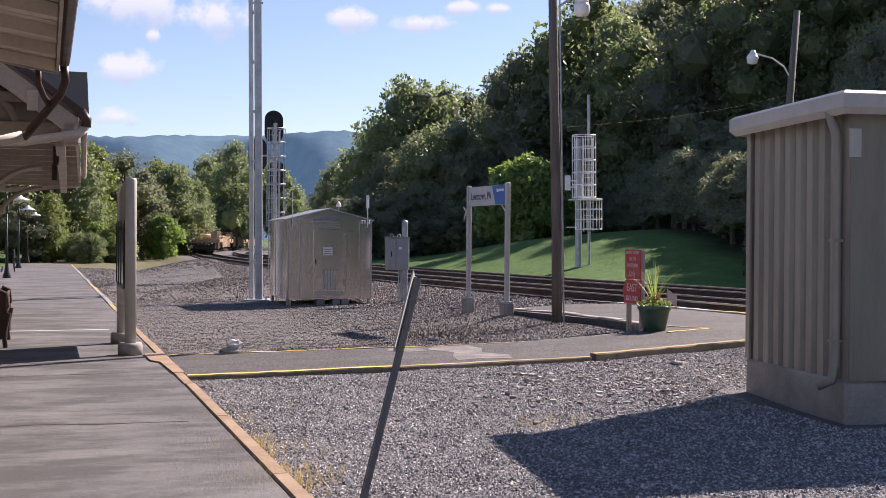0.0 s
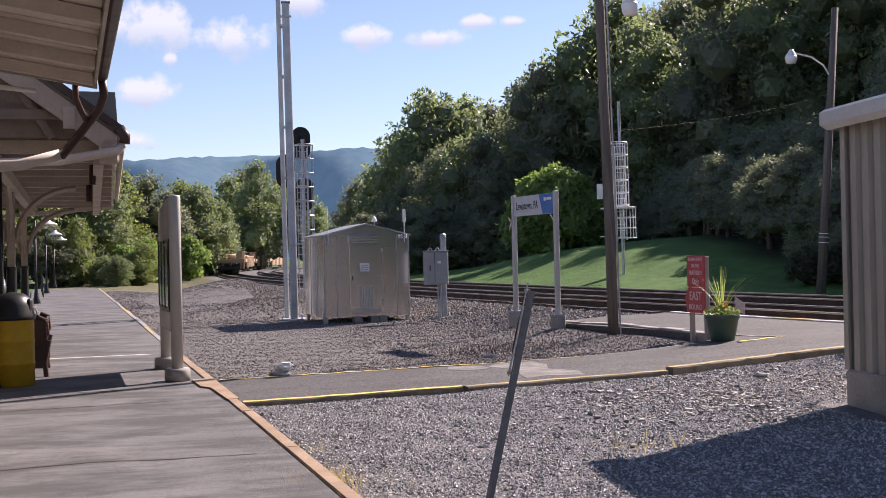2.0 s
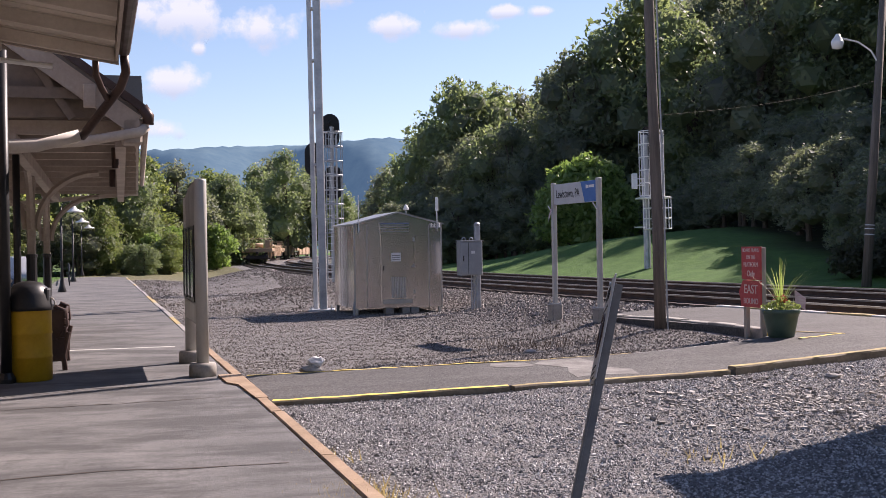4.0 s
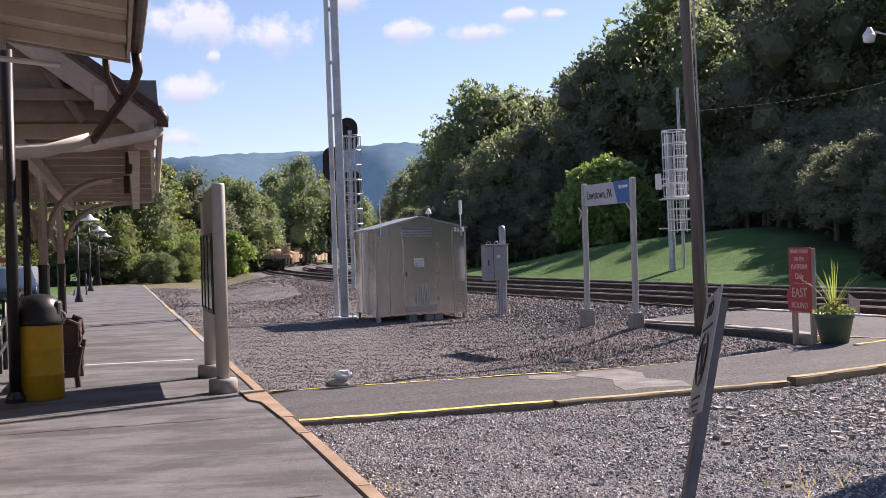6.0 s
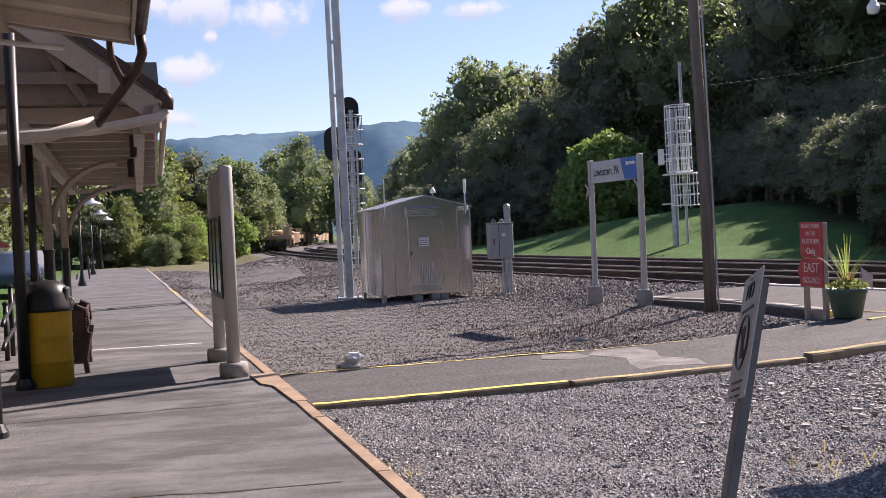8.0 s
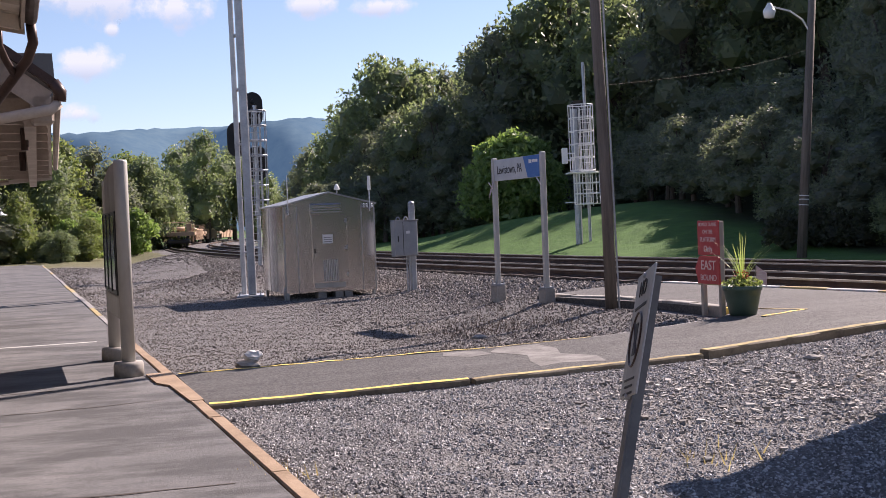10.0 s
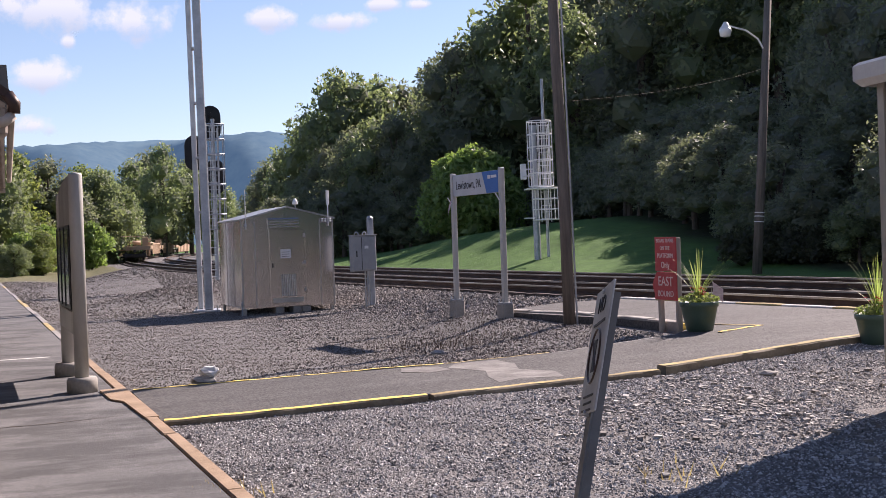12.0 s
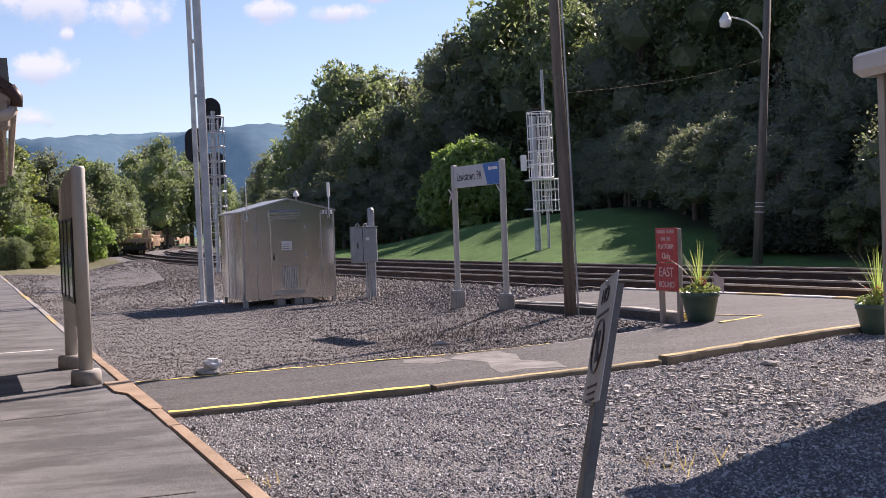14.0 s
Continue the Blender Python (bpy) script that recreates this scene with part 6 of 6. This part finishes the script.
    for f in ((0, 1, 5, 4), (2, 3, 4, 5), (0, 4, 3), (1, 2, 5), (3, 2, 1, 0)):
        bm.faces.new([q[i] for i in f])
    part("roof", bm, "red_roof", ob, "red metal roof")
    part("doorway", box(-0.5, -2.52, 0, 0.5, -2.501, 2.1), "dark", ob)


build_left_side()

# ---- freight train ----


def build_train():
    seg = np.r_[0, np.cumsum(np.linalg.norm(np.diff(TRACK, axis=0), axis=1))]
    s0 = float(np.interp(106.0, TRACK[:, 1], seg))

    def at(s):
        return np.array([np.interp(s, seg, TRACK[:, 0]), np.interp(s, seg, TRACK[:, 1])])

    first = None
    s = s0
    for i in range(5):
        L = 16.5
        a, b = at(s + 1.5), at(s + L - 1.5)
        way = b - a
        m = pose(*((a + b) / 2), 0.34, 0, 0, math.degrees(math.atan2(way[1], way[0])))
        if first is None:
            ob = empty("well_car", "empty tan steel container well car on the main line", "railway wagon", m, "cars of the freight train")
            h = L / 2 - 0.7
            for sy in (-1, 1):
                side = part("side_sill", box(-h + 2.2, sy * 1.3 - 0.06, 0.35, h - 2.2, sy * 1.3 + 0.06, 1.55, 0.02), "tan_car", ob)
                for k in range(8):
                    x = -h + 2.4 + k * (2 * h - 4.9) / 7
                    part("side_post", box(x, sy * 1.37 - 0.05 * (sy < 0), 0.36, x + 0.12, sy * 1.37 + 0.05 * (sy > 0), 1.54), "tan_car", side)
                part("top_chord", box(-h + 2.0, sy * 1.3 - 0.12, 1.551, h - 2.0, sy * 1.3 + 0.12, 1.68, 0.02), "tan_car", ob)
            part("well_floor", box(-h + 2.2, -1.23, 0.3, h - 2.2, 1.23, 0.42), "dark_steel", ob)
            for sx in (-1, 1):
                part("end_platform", box(sx * (h - 1.1) - 1.1, -1.4, 0.95, sx * (h - 1.1) + 1.1, 1.4, 1.35, 0.04), "tan_car", ob)
                part("coupler", box(sx * (h + 0.4) - 0.45, -0.12, 0.75, sx * (h + 0.4) + 0.45, 0.12, 1.0, 0.04), "dark_steel", ob)
                part("brake_stand", box(sx * (h - 0.3) - 0.05, -1.2, 1.351, sx * (h - 0.3) + 0.05, -0.7, 2.1, 0.02), "tan_car", ob)
                part("air_tank", tube([(sx * (h - 1.4), -0.6, 1.6), (sx * (h - 1.4), 0.6, 1.6)], 0.22, 12), "tan_car", ob, "", True)
                part("end_rail", tube([(sx * h, -1.35, 1.35), (sx * h, -1.35, 2.2), (sx * h, 1.35, 2.2), (sx * h, 1.35, 1.35)], 0.03, 6), "tan_car", ob)
                tr = part("truck_frame", box(sx * (h - 1.0) - 1.2, -1.05, 0.3, sx * (h - 1.0) + 1.2, 1.05, 0.65, 0.08), "dark_steel", ob)
                for dx in (-0.85, 0.85):
                    for sy in (-0.75, 0.75):
                        part("wheel", tube([(sx * (h - 1.0) + dx, sy - 0.07, 0.42), (sx * (h - 1.0) + dx, sy + 0.07, 0.42)], 0.42, 16), "dark_steel", tr)
            first = ob
        else:
            copy_thing(first, m)
        s += L


build_train()

# ---- trees ----


def leaf_mesh(name, mat, rng, lobes, count, size, flat=1.0, core=0.82):
    """Leaves on the shells of several lobes, with dark twiggy cores inside."""
    verts, faces = [], []
    w = np.array([l[3] ** 2 for l in lobes])
    pick = rng.choice(len(lobes), count, p=w / w.sum())
    d = rng.normal(size=(count, 3))
    d /= np.linalg.norm(d, axis=1)[:, None]
    d[:, 2] = np.where(d[:, 2] < -0.5, -d[:, 2], d[:, 2])
    c = np.array([l[:3] for l in lobes])[pick]
    r = np.array([l[3] for l in lobes])[pick]
    rag = 1 + 0.16 * np.sin(d[:, 0] * 7 + pick) * np.sin(d[:, 1] * 6 + 2 * pick) + 0.1 * np.sin(d[:, 2] * 13 + pick)
    depth = 1 - 0.42 * rng.random(count) ** 1.8
    pos = c + d * (r * rag * depth)[:, None] * np.array([1, 1, flat])
    u = rng.normal(size=(count, 3)) + d * 0.2
    u /= np.linalg.norm(u, axis=1)[:, None]
    v = np.cross(u, d + 0.7 * rng.normal(size=(count, 3)))
    v /= np.linalg.norm(v, axis=1)[:, None] + 1e-9
    s = size * (0.55 + 0.9 * rng.random(count))
    a = pos - u * s[:, None]
    b = pos + v * (0.45 * s)[:, None] + np.array([0, 0, -0.1]) * s[:, None]
    e = pos + u * s[:, None]
    f = pos - v * (0.45 * s)[:, None]
    P = np.stack([a, b, e, f], 1).reshape(-1, 3)
    F = np.arange(count * 4).reshape(-1, 4)
    verts, faces = P.tolist(), F.tolist()
    for lx, ly, lz, lr in lobes:
        bm = bmesh.new()
        bmesh.ops.create_icosphere(bm, subdivisions=1, radius=lr * core * 0.75)
        off = len(verts)
        for q in bm.verts:
            p = q.co * (1 + 0.25 * noise.noise(q.co * 1.3 / lr * 2 + Vector((lx, ly, lz))))
            verts.append((lx + p.x, ly + p.y, lz + p.z * flat))
        bm.verts.index_update()
        faces += [[off + q.index for q in t.verts] for t in bm.faces]
        bm.free()
    return from_arrays(name, verts, faces, mat)


def make_tree(seed, h, spread, mat, label, leaves=5600, size=0.2, low=0.16):
    rng = np.random.default_rng(seed)
    lobes = []
    n = 13
    for i in range(n):
        t = low + (0.9 - low) * (i + 0.5) / n
        rr = spread * (0.35 + 0.75 * math.sin(math.pi * min(1, t * 0.95 + 0.1)) ** 0.8) * rng.uniform(0.55, 0.8)
        a = i * 2.4 + rng.uniform(-0.5, 0.5)
        out = spread * 0.62 * rng.uniform(0.5, 1.0) * math.sin(math.pi * min(1, t * 0.85 + 0.12))
        lobes.append((out * math.cos(a), out * math.sin(a), h * t, rr * 0.62))
    lobes.append((0, 0, h * 0.9, spread * 0.34))
    ob = empty("tree", label, "tree")
    bm = bmesh.new()
    add_tube(bm, [(0, 0, -0.6), (0.05 * h * 0.2, 0, h * 0.25), (0, 0.03 * h * 0.3, h * 0.55), (0, 0, h * 0.82)], [h * 0.026, h * 0.021, h * 0.014, h * 0.005], 9)
    for lx, ly, lz, lr in lobes[::2]:
        add_tube(bm, [(0, 0, lz * 0.62), (lx * 0.5, ly * 0.5, lz * 0.82), (lx, ly, lz)], [h * 0.01, h * 0.007, h * 0.003], 5)
    part("trunk", bm, "bark", ob)
    c = new("crown", leaf_mesh("crown", mat, rng, lobes, leaves, size))
    c.parent = ob
    return ob


CAM0 = (0.97, 0.4)


def spot(bearing, dist):
    a = radians(bearing)
    return CAM0[0] + dist * math.sin(a), CAM0[1] + dist * math.cos(a)


def plant(proto, x, y, k, rz, label="", wide=1.0):
    m = Matrix.LocRotScale((x, y, on_ground(x, y) - 0.1), Euler((0, 0, rz)), None)
    t = copy_thing(proto, m)
    t.matrix_basis = m @ Matrix.Diagonal((k * wide, k * wide, k, 1))
    if label:
        t["label"] = label
    return t


def build_trees():
    rg = random.Random(11)
    big = [make_tree(1, 15, 5.2, "leaf_a", "tall broad-leaved tree on the wooded hillside"), make_tree(2, 16, 5.6, "leaf_b", "dark leafy hillside tree in shade"), make_tree(3, 14, 5.4, "leaf_a", "rounded leafy tree at the wood's edge"), make_tree(4, 15, 4.8, "leaf_b", "dense dark tree on the slope")]
    gold = make_tree(5, 10, 4.0, "leaf_c", "yellow-green tree beyond the platform's end", 8500, 0.15, 0.06)
    fresh = make_tree(6, 7, 3.6, "leaf_d", "bright green shrub, sunlight raised in its leaf colour", 6000, 0.26, 0.12)
    green = make_tree(7, 9, 4.0, "leaf_a", "bushy green tree beside the track", 8500, 0.14, 0.05)
    protos = big + [gold, fresh, green]
    # by bearing, distance, height scale
    for b, d, k, pr in (
        (-9.5, 84, 1.05, gold), (-7.0, 88, 1.1, green), (-5.2, 92, 1.05, gold), (-3.6, 90, 1.0, green), (-2.6, 96, 0.95, gold), (-4.4, 84, 0.5, gold), (-2.2, 86, 0.42, fresh), (-1.2, 90, 0.5, fresh), (-11.5, 78, 1.2, green), (-14, 76, 1.2, green), (-17, 80, 1.2, green),
        (0.5, 112, 0.95, gold), (1.4, 108, 0.95, green), (2.4, 112, 0.8, green), (0.9, 100, 0.55, fresh), (-0.3, 118, 0.9, green),
        (2.9, 165, 0.98, big[2]), (4.3, 160, 1.02, big[0]), (5.6, 168, 0.98, big[2]), (6.6, 165, 0.8, big[0]), (3.6, 172, 0.95, big[1]), (7.4, 175, 0.68, big[2]), (1.6, 170, 0.85, big[0]),
        (8.6, 150, 0.62, big[3]), (9.4, 128, 0.66, big[1]), (10.3, 120, 0.72, big[2]), (11.1, 118, 0.9, big[0]), (11.9, 114, 0.98, big[2]), (12.9, 110, 1.15, big[0]), (13.9, 108, 1.15, big[2]), (15.0, 112, 1.1, big[0]), (16.2, 114, 1.06, big[3]), (17.3, 110, 0.98, big[0]), (12.2, 102, 0.6, big[1]), (13.6, 98, 0.72, big[3]), (14.6, 96, 0.78, big[2]), (15.8, 94, 0.7, big[1]), (11.0, 106, 0.5, big[3]),
        (18.6, 79, 0.82, fresh), (19.6, 78, 0.86, fresh), (20.4, 80, 0.8, fresh), (20.2, 103, 1.1, big[0]), (21.4, 100, 1.32, big[2]), (22.6, 98, 1.45, big[0]),
    ):
        x, y = spot(b, d)
        plant(pr, x, y, k, rg.uniform(0, 6.28))
    # thick growth behind and below the trees at the platform's end
    for i in range(16):
        x, y = spot(-13 + i * 0.86, 100 + rg.uniform(-2, 3))
        plant(big[1 + 2 * (i % 2)], x, y, rg.uniform(0.5, 0.66), rg.uniform(0, 6.28), "dense dark tree behind the platform's end", 1.25)
    for i in range(20):
        x, y = spot(-12.5 + i * 0.62, 82 + rg.uniform(-1.5, 3))
        if i % 5 < 4:
            plant(rg.choice([green, big[1], gold]), x, y, rg.uniform(0.2, 0.36), rg.uniform(0, 6.28), "low leafy shrub at the platform's end", 1.5)
    # hillside wood
    for row in range(6):
        dist0 = 98 + row * 13
        b = 18.4 + (row % 2) * 1.5
        while b < 52:
            d = dist0 - max(0, b - 20) * (0.95 if row < 4 else 0.7) + rg.uniform(-3, 3)
            x, y = spot(b + rg.uniform(-0.6, 0.6), d)
            plant(rg.choice(big), x, y, rg.uniform(0.92, 1.18), rg.uniform(0, 6.28))
            b += 3.4 * 86 / d
    # shrubs along the lawn's upper edge
    for row in range(2):
        y = 22.0
        while y < 108:
            x = track_x(y) + float(lawn_edge(y)) + 2.2 + row * 4.5 + rg.uniform(-0.6, 0.6)
            plant(rg.choice([big[1], big[3], big[1], green]), x, y, rg.uniform(0.22, 0.34) + 0.1 * row, rg.uniform(0, 6.28), "low dark shrub along the lawn", 1.45)
            y += 2.6 + row * 1.2
    for i in range(24):
        x, y = spot(8.2 + i * 0.48, 97 - i * 0.55 + rg.uniform(-2, 2))
        plant(rg.choice([big[1], big[3], green]), x, y, rg.uniform(0.24, 0.36), rg.uniform(0, 6.28), "low dark shrub at the wood's foot", 1.5)
    # taller trees close behind the shrubs shade them and the lawn
    y = 24.0
    while y < 56:
        x = track_x(y) + float(lawn_edge(y)) + 10.5 + rg.uniform(-1, 1)
        plant(rg.choice([big[1], big[3]]), x, y, rg.uniform(0.6, 0.78), rg.uniform(0, 6.28))
        y += 4.6
    # wood behind the camera closes the place
    for i in range(14):
        x, y = spot(75 + i * 15, 125 + 8 * (i % 3))
        plant(big[i % 4], x, y, 0.9, i)
    for p in protos:
        for o in list(p.children_recursive) + [p]:
            bpy.data.objects.remove(o)


build_trees()


def build_hedge():
    rng = np.random.default_rng(9)
    hedge = empty("hedge", "clipped rounded hedge along the lawn, shade in its leaf colour", "hedge", pose(23.9, 36.3, on_ground(24, 36) - 0.1, 0, 0, -52))
    for k in range(5):
        lobes = [(i * 1.0, 0.3 * math.sin(i * 1.7), 0.66 + 0.04 * math.sin(i * 2.1), 0.84) for i in range(k * 4, k * 4 + 4)]
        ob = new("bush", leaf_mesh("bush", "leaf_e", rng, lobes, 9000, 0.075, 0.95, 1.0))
        ob.parent = hedge


build_hedge()


# ---- loose stone ----


def scatter(name, label, mat, rng, xs, ys, zs, size, fine=False):
    """Many small broken stones as one mesh of low angular lumps."""
    if fine:
        base = np.array([(x, y, z) for x in (-0.7, 0.7) for y in (-0.7, 0.7) for z in (-0.7, 0.7)])
        tri = np.array([(0, 1, 3, 2), (4, 6, 7, 5), (0, 4, 5, 1), (2, 3, 7, 6), (0, 2, 6, 4), (1, 5, 7, 3)])
    else:
        base = np.array([(1, 0, 0), (-1, 0, 0), (0, 1, 0), (0, -1, 0), (0, 0, 1), (0, 0, -1)], float)
        tri = np.array([(0, 2, 4), (2, 1, 4), (1, 3, 4), (3, 0, 4), (2, 0, 5), (1, 2, 5), (3, 1, 5), (0, 3, 5)])
    n, nv = len(xs), len(base)
    p = base[None] * rng.uniform(0.72, 1.08, (n, nv, 1)) + rng.normal(0, 0.13 if not fine else 0.24, (n, nv, 3))
    p *= np.stack([rng.uniform(0.8, 1.35, n), rng.uniform(0.6, 1.1, n), rng.uniform(0.5, 0.95, n)], -1)[:, None]
    a = rng.uniform(0, 6.28, n)
    c, s = np.cos(a)[:, None], np.sin(a)[:, None]
    x = p[..., 0] * c - p[..., 1] * s
    y = p[..., 0] * s + p[..., 1] * c
    P = np.stack([x, y, p[..., 2]], -1) * size[:, None, None] + np.stack([xs, ys, zs], -1)[:, None]
    F = (tri[None] + (np.arange(n) * nv)[:, None, None]).reshape(-1, tri.shape[1])
    ob = new(name, from_arrays(name, P.reshape(-1, 3).tolist(), F.tolist(), mat))
    return tagged(ob, label, "gravel", kind="stuff")


def build_stones():
    rng = np.random.default_rng(21)
    # foreground yard
    n = 175000
    y = 2.6 + 9.2 * rng.random(n) ** 1.15 - 1.6 * rng.random(n) ** 4
    x = 1.3 + rng.random(n) * 8.7
    lx = (x - 1.06) * 0.99664 + (y - 13.67) * 0.08194
    ok = (lx > 0.5) & (y < near_edge(x) - 0.14) & ~((x > 7.15) & (y > 6.2) & (y < 8.5))
    x, y = x[ok], y[ok]
    z = land(x, y) + wobble(x, y)
    sz = np.clip(rng.lognormal(-4.58, 0.33, len(x)), 0.006, 0.024)
    scatter("yard_gravel", "loose grey crushed stone over the yard", "stone", rng, x, y, z + sz * 0.15, sz)
    # flat broken pieces near the hut
    n = 3600
    x, y = rng.normal(6.6, 1.1, n), rng.normal(9.2, 0.9, n)
    ok = ~((x > 7.15) & (y > 6.2) & (y < 9.0)) & (y < near_edge(x) - 0.2)
    x, y = x[ok], y[ok]
    sz = np.clip(rng.lognormal(-4.15, 0.42, len(x)), 0.009, 0.04)
    scatter("broken_stone", "larger pale broken stones beside the hut", "broken", rng, x, y, land(x, y) + sz * 0.1, sz, True)
    # middle yard between walkway and shed
    n = 105000
    x, y = -0.8 + 11 * rng.random(n), 13.2 + 21.4 * rng.random(n) ** 1.2
    lx = (x - 1.06) * 0.99664 + (y - 13.67) * 0.08194
    q = x - np.interp(y, TRACK[:, 1], TRACK[:, 0])
    ok = (rng.random(len(x)) < 0.75 + 0.25 * ss(4.0, 6.0, x + 0.06 * (y - 20))) & (lx > 0.52) & (q < -2.6) & (x < np.interp(y, (14.3, 15, 16.6, 18.3, 20, 20.9), (9.1, 9.0, 8.88, 8.7, 8.1, 12)) - 0.05) & (y > far_edge(x) + 0.06)
    x, y, q = x[ok], y[ok], q[ok]
    sz = np.clip(rng.lognormal(-4.25, 0.38, len(x)), 0.009, 0.04) * (0.7 + 0.25 * ss(4.0, 6.0, x)) * (1 + 0.7 * ss(-6, -3, q))
    scatter("yard_gravel", "grey-brown gravel between the walkway and the shed", "ballast", rng, x, y, land(x, y) + wobble(x, y) + sz * 0.2, sz)
    # ballast shoulder
    n = 36000
    y = 14 + 52 * rng.random(n) ** 1.3
    q = -4.4 + 3.6 * rng.random(n)
    x = np.interp(y, TRACK[:, 1], TRACK[:, 0]) + q
    ok = ~((y < 21.2) & (q > -3.2)) & ~((y < 20.5) & (x > 8.3))
    x, y = x[ok], y[ok]
    sz = np.clip(rng.lognormal(-3.3, 0.25, len(x)), 0.02, 0.06)
    scatter("track_ballast", "coarse grey ballast beside the rails", "ballast", rng, x, y, land(x, y) + sz * 0.25, sz)
    n = 9000
    y = 13 + 60 * rng.random(n)
    x = np.interp(y, TRACK[:, 1], TRACK[:, 0]) - 0.8 + 7.6 * rng.random(n)
    sz = np.clip(rng.lognormal(-3.2, 0.25, len(x)), 0.02, 0.06)
    scatter("track_ballast", "sooty ballast between the tracks", "ballast", rng, x, y, land(x, y) + sz * 0.3, sz)
    # thin gravel over the far yard
    n = 26000
    y = 32 + 36 * rng.random(n) ** 1.2
    x = -3.5 + 11.5 * rng.random(n)
    lx = (x - 1.06) * 0.99664 + (y - 13.67) * 0.08194
    q = x - np.interp(y, TRACK[:, 1], TRACK[:, 0])
    ok = (lx > 0.5) & (q < -2.4)
    x, y = x[ok], y[ok]
    sz = np.clip(rng.lognormal(-3.7, 0.4, len(x)), 0.014, 0.06)
    scatter("far_gravel", "brown-grey gravel over the far end of the yard", "ballast", rng, x, y, land(x, y) + sz * 0.1, sz)
    # stone heaps
    n = 5000
    x = np.r_[rng.normal(4.3, 1.3, n), rng.normal(4.6, 2.0, n)]
    y = np.r_[rng.normal(37.5, 1.1, n), rng.normal(56, 3.0, n)]
    sz = np.clip(rng.lognormal(-3.6, 0.3, len(x)), 0.015, 0.05)
    scatter("stone_heap", "low heaps of loose dark ballast", "ballast", rng, x, y, land(x, y) + sz * 0.3, sz)


build_stones()


def build_weeds():
    """Dry weeds along the curb and among the stones."""
    rg = random.Random(5)
    verts, faces = [], []
    spots = [(1.95, 6.6, 0.35, 420), (2.05, 5.3, 0.45, 700), (1.9, 8.0, 0.25, 60), (4.75, 7.2, 0.25, 24)]
    stems, stem_faces = [], []
    spots += [(6.9, 17.2, 1.3, 420), (6.3, 18.3, 1.2, 260), (7.5, 19.4, 1.0, 160)]
    for cx, cy, r, n in spots:
        vs, fs = (stems, stem_faces) if cy > 10 else (verts, faces)
        for _ in range(n):
            x, y = rg.gauss(cx, r * 0.5), rg.gauss(cy, r * 0.6)
            z = on_ground(x, y)
            h, a, w = rg.uniform(0.04, 0.13), rg.uniform(0, 6.28), 0.006
            lx, ly = rg.uniform(-0.06, 0.06), rg.uniform(-0.06, 0.06)
            b = len(vs)
            vs += [(x - w * math.cos(a), y - w * math.sin(a), z), (x + w * math.cos(a), y + w * math.sin(a), z), (x + lx, y + ly, z + h)]
            fs.append((b, b + 1, b + 2))
    ob = new("dead_stems", from_arrays("dead_stems", stems, stem_faces, "dead_stem"))
    tagged(ob, "dead brown weed stems on the gravel bank", "weeds", kind="stuff")
    ob = new("dry_weeds", from_arrays("dry_weeds", verts, faces, "straw"))
    tagged(ob, "thin dry weeds growing through the stones", "weeds", kind="stuff")


build_weeds()
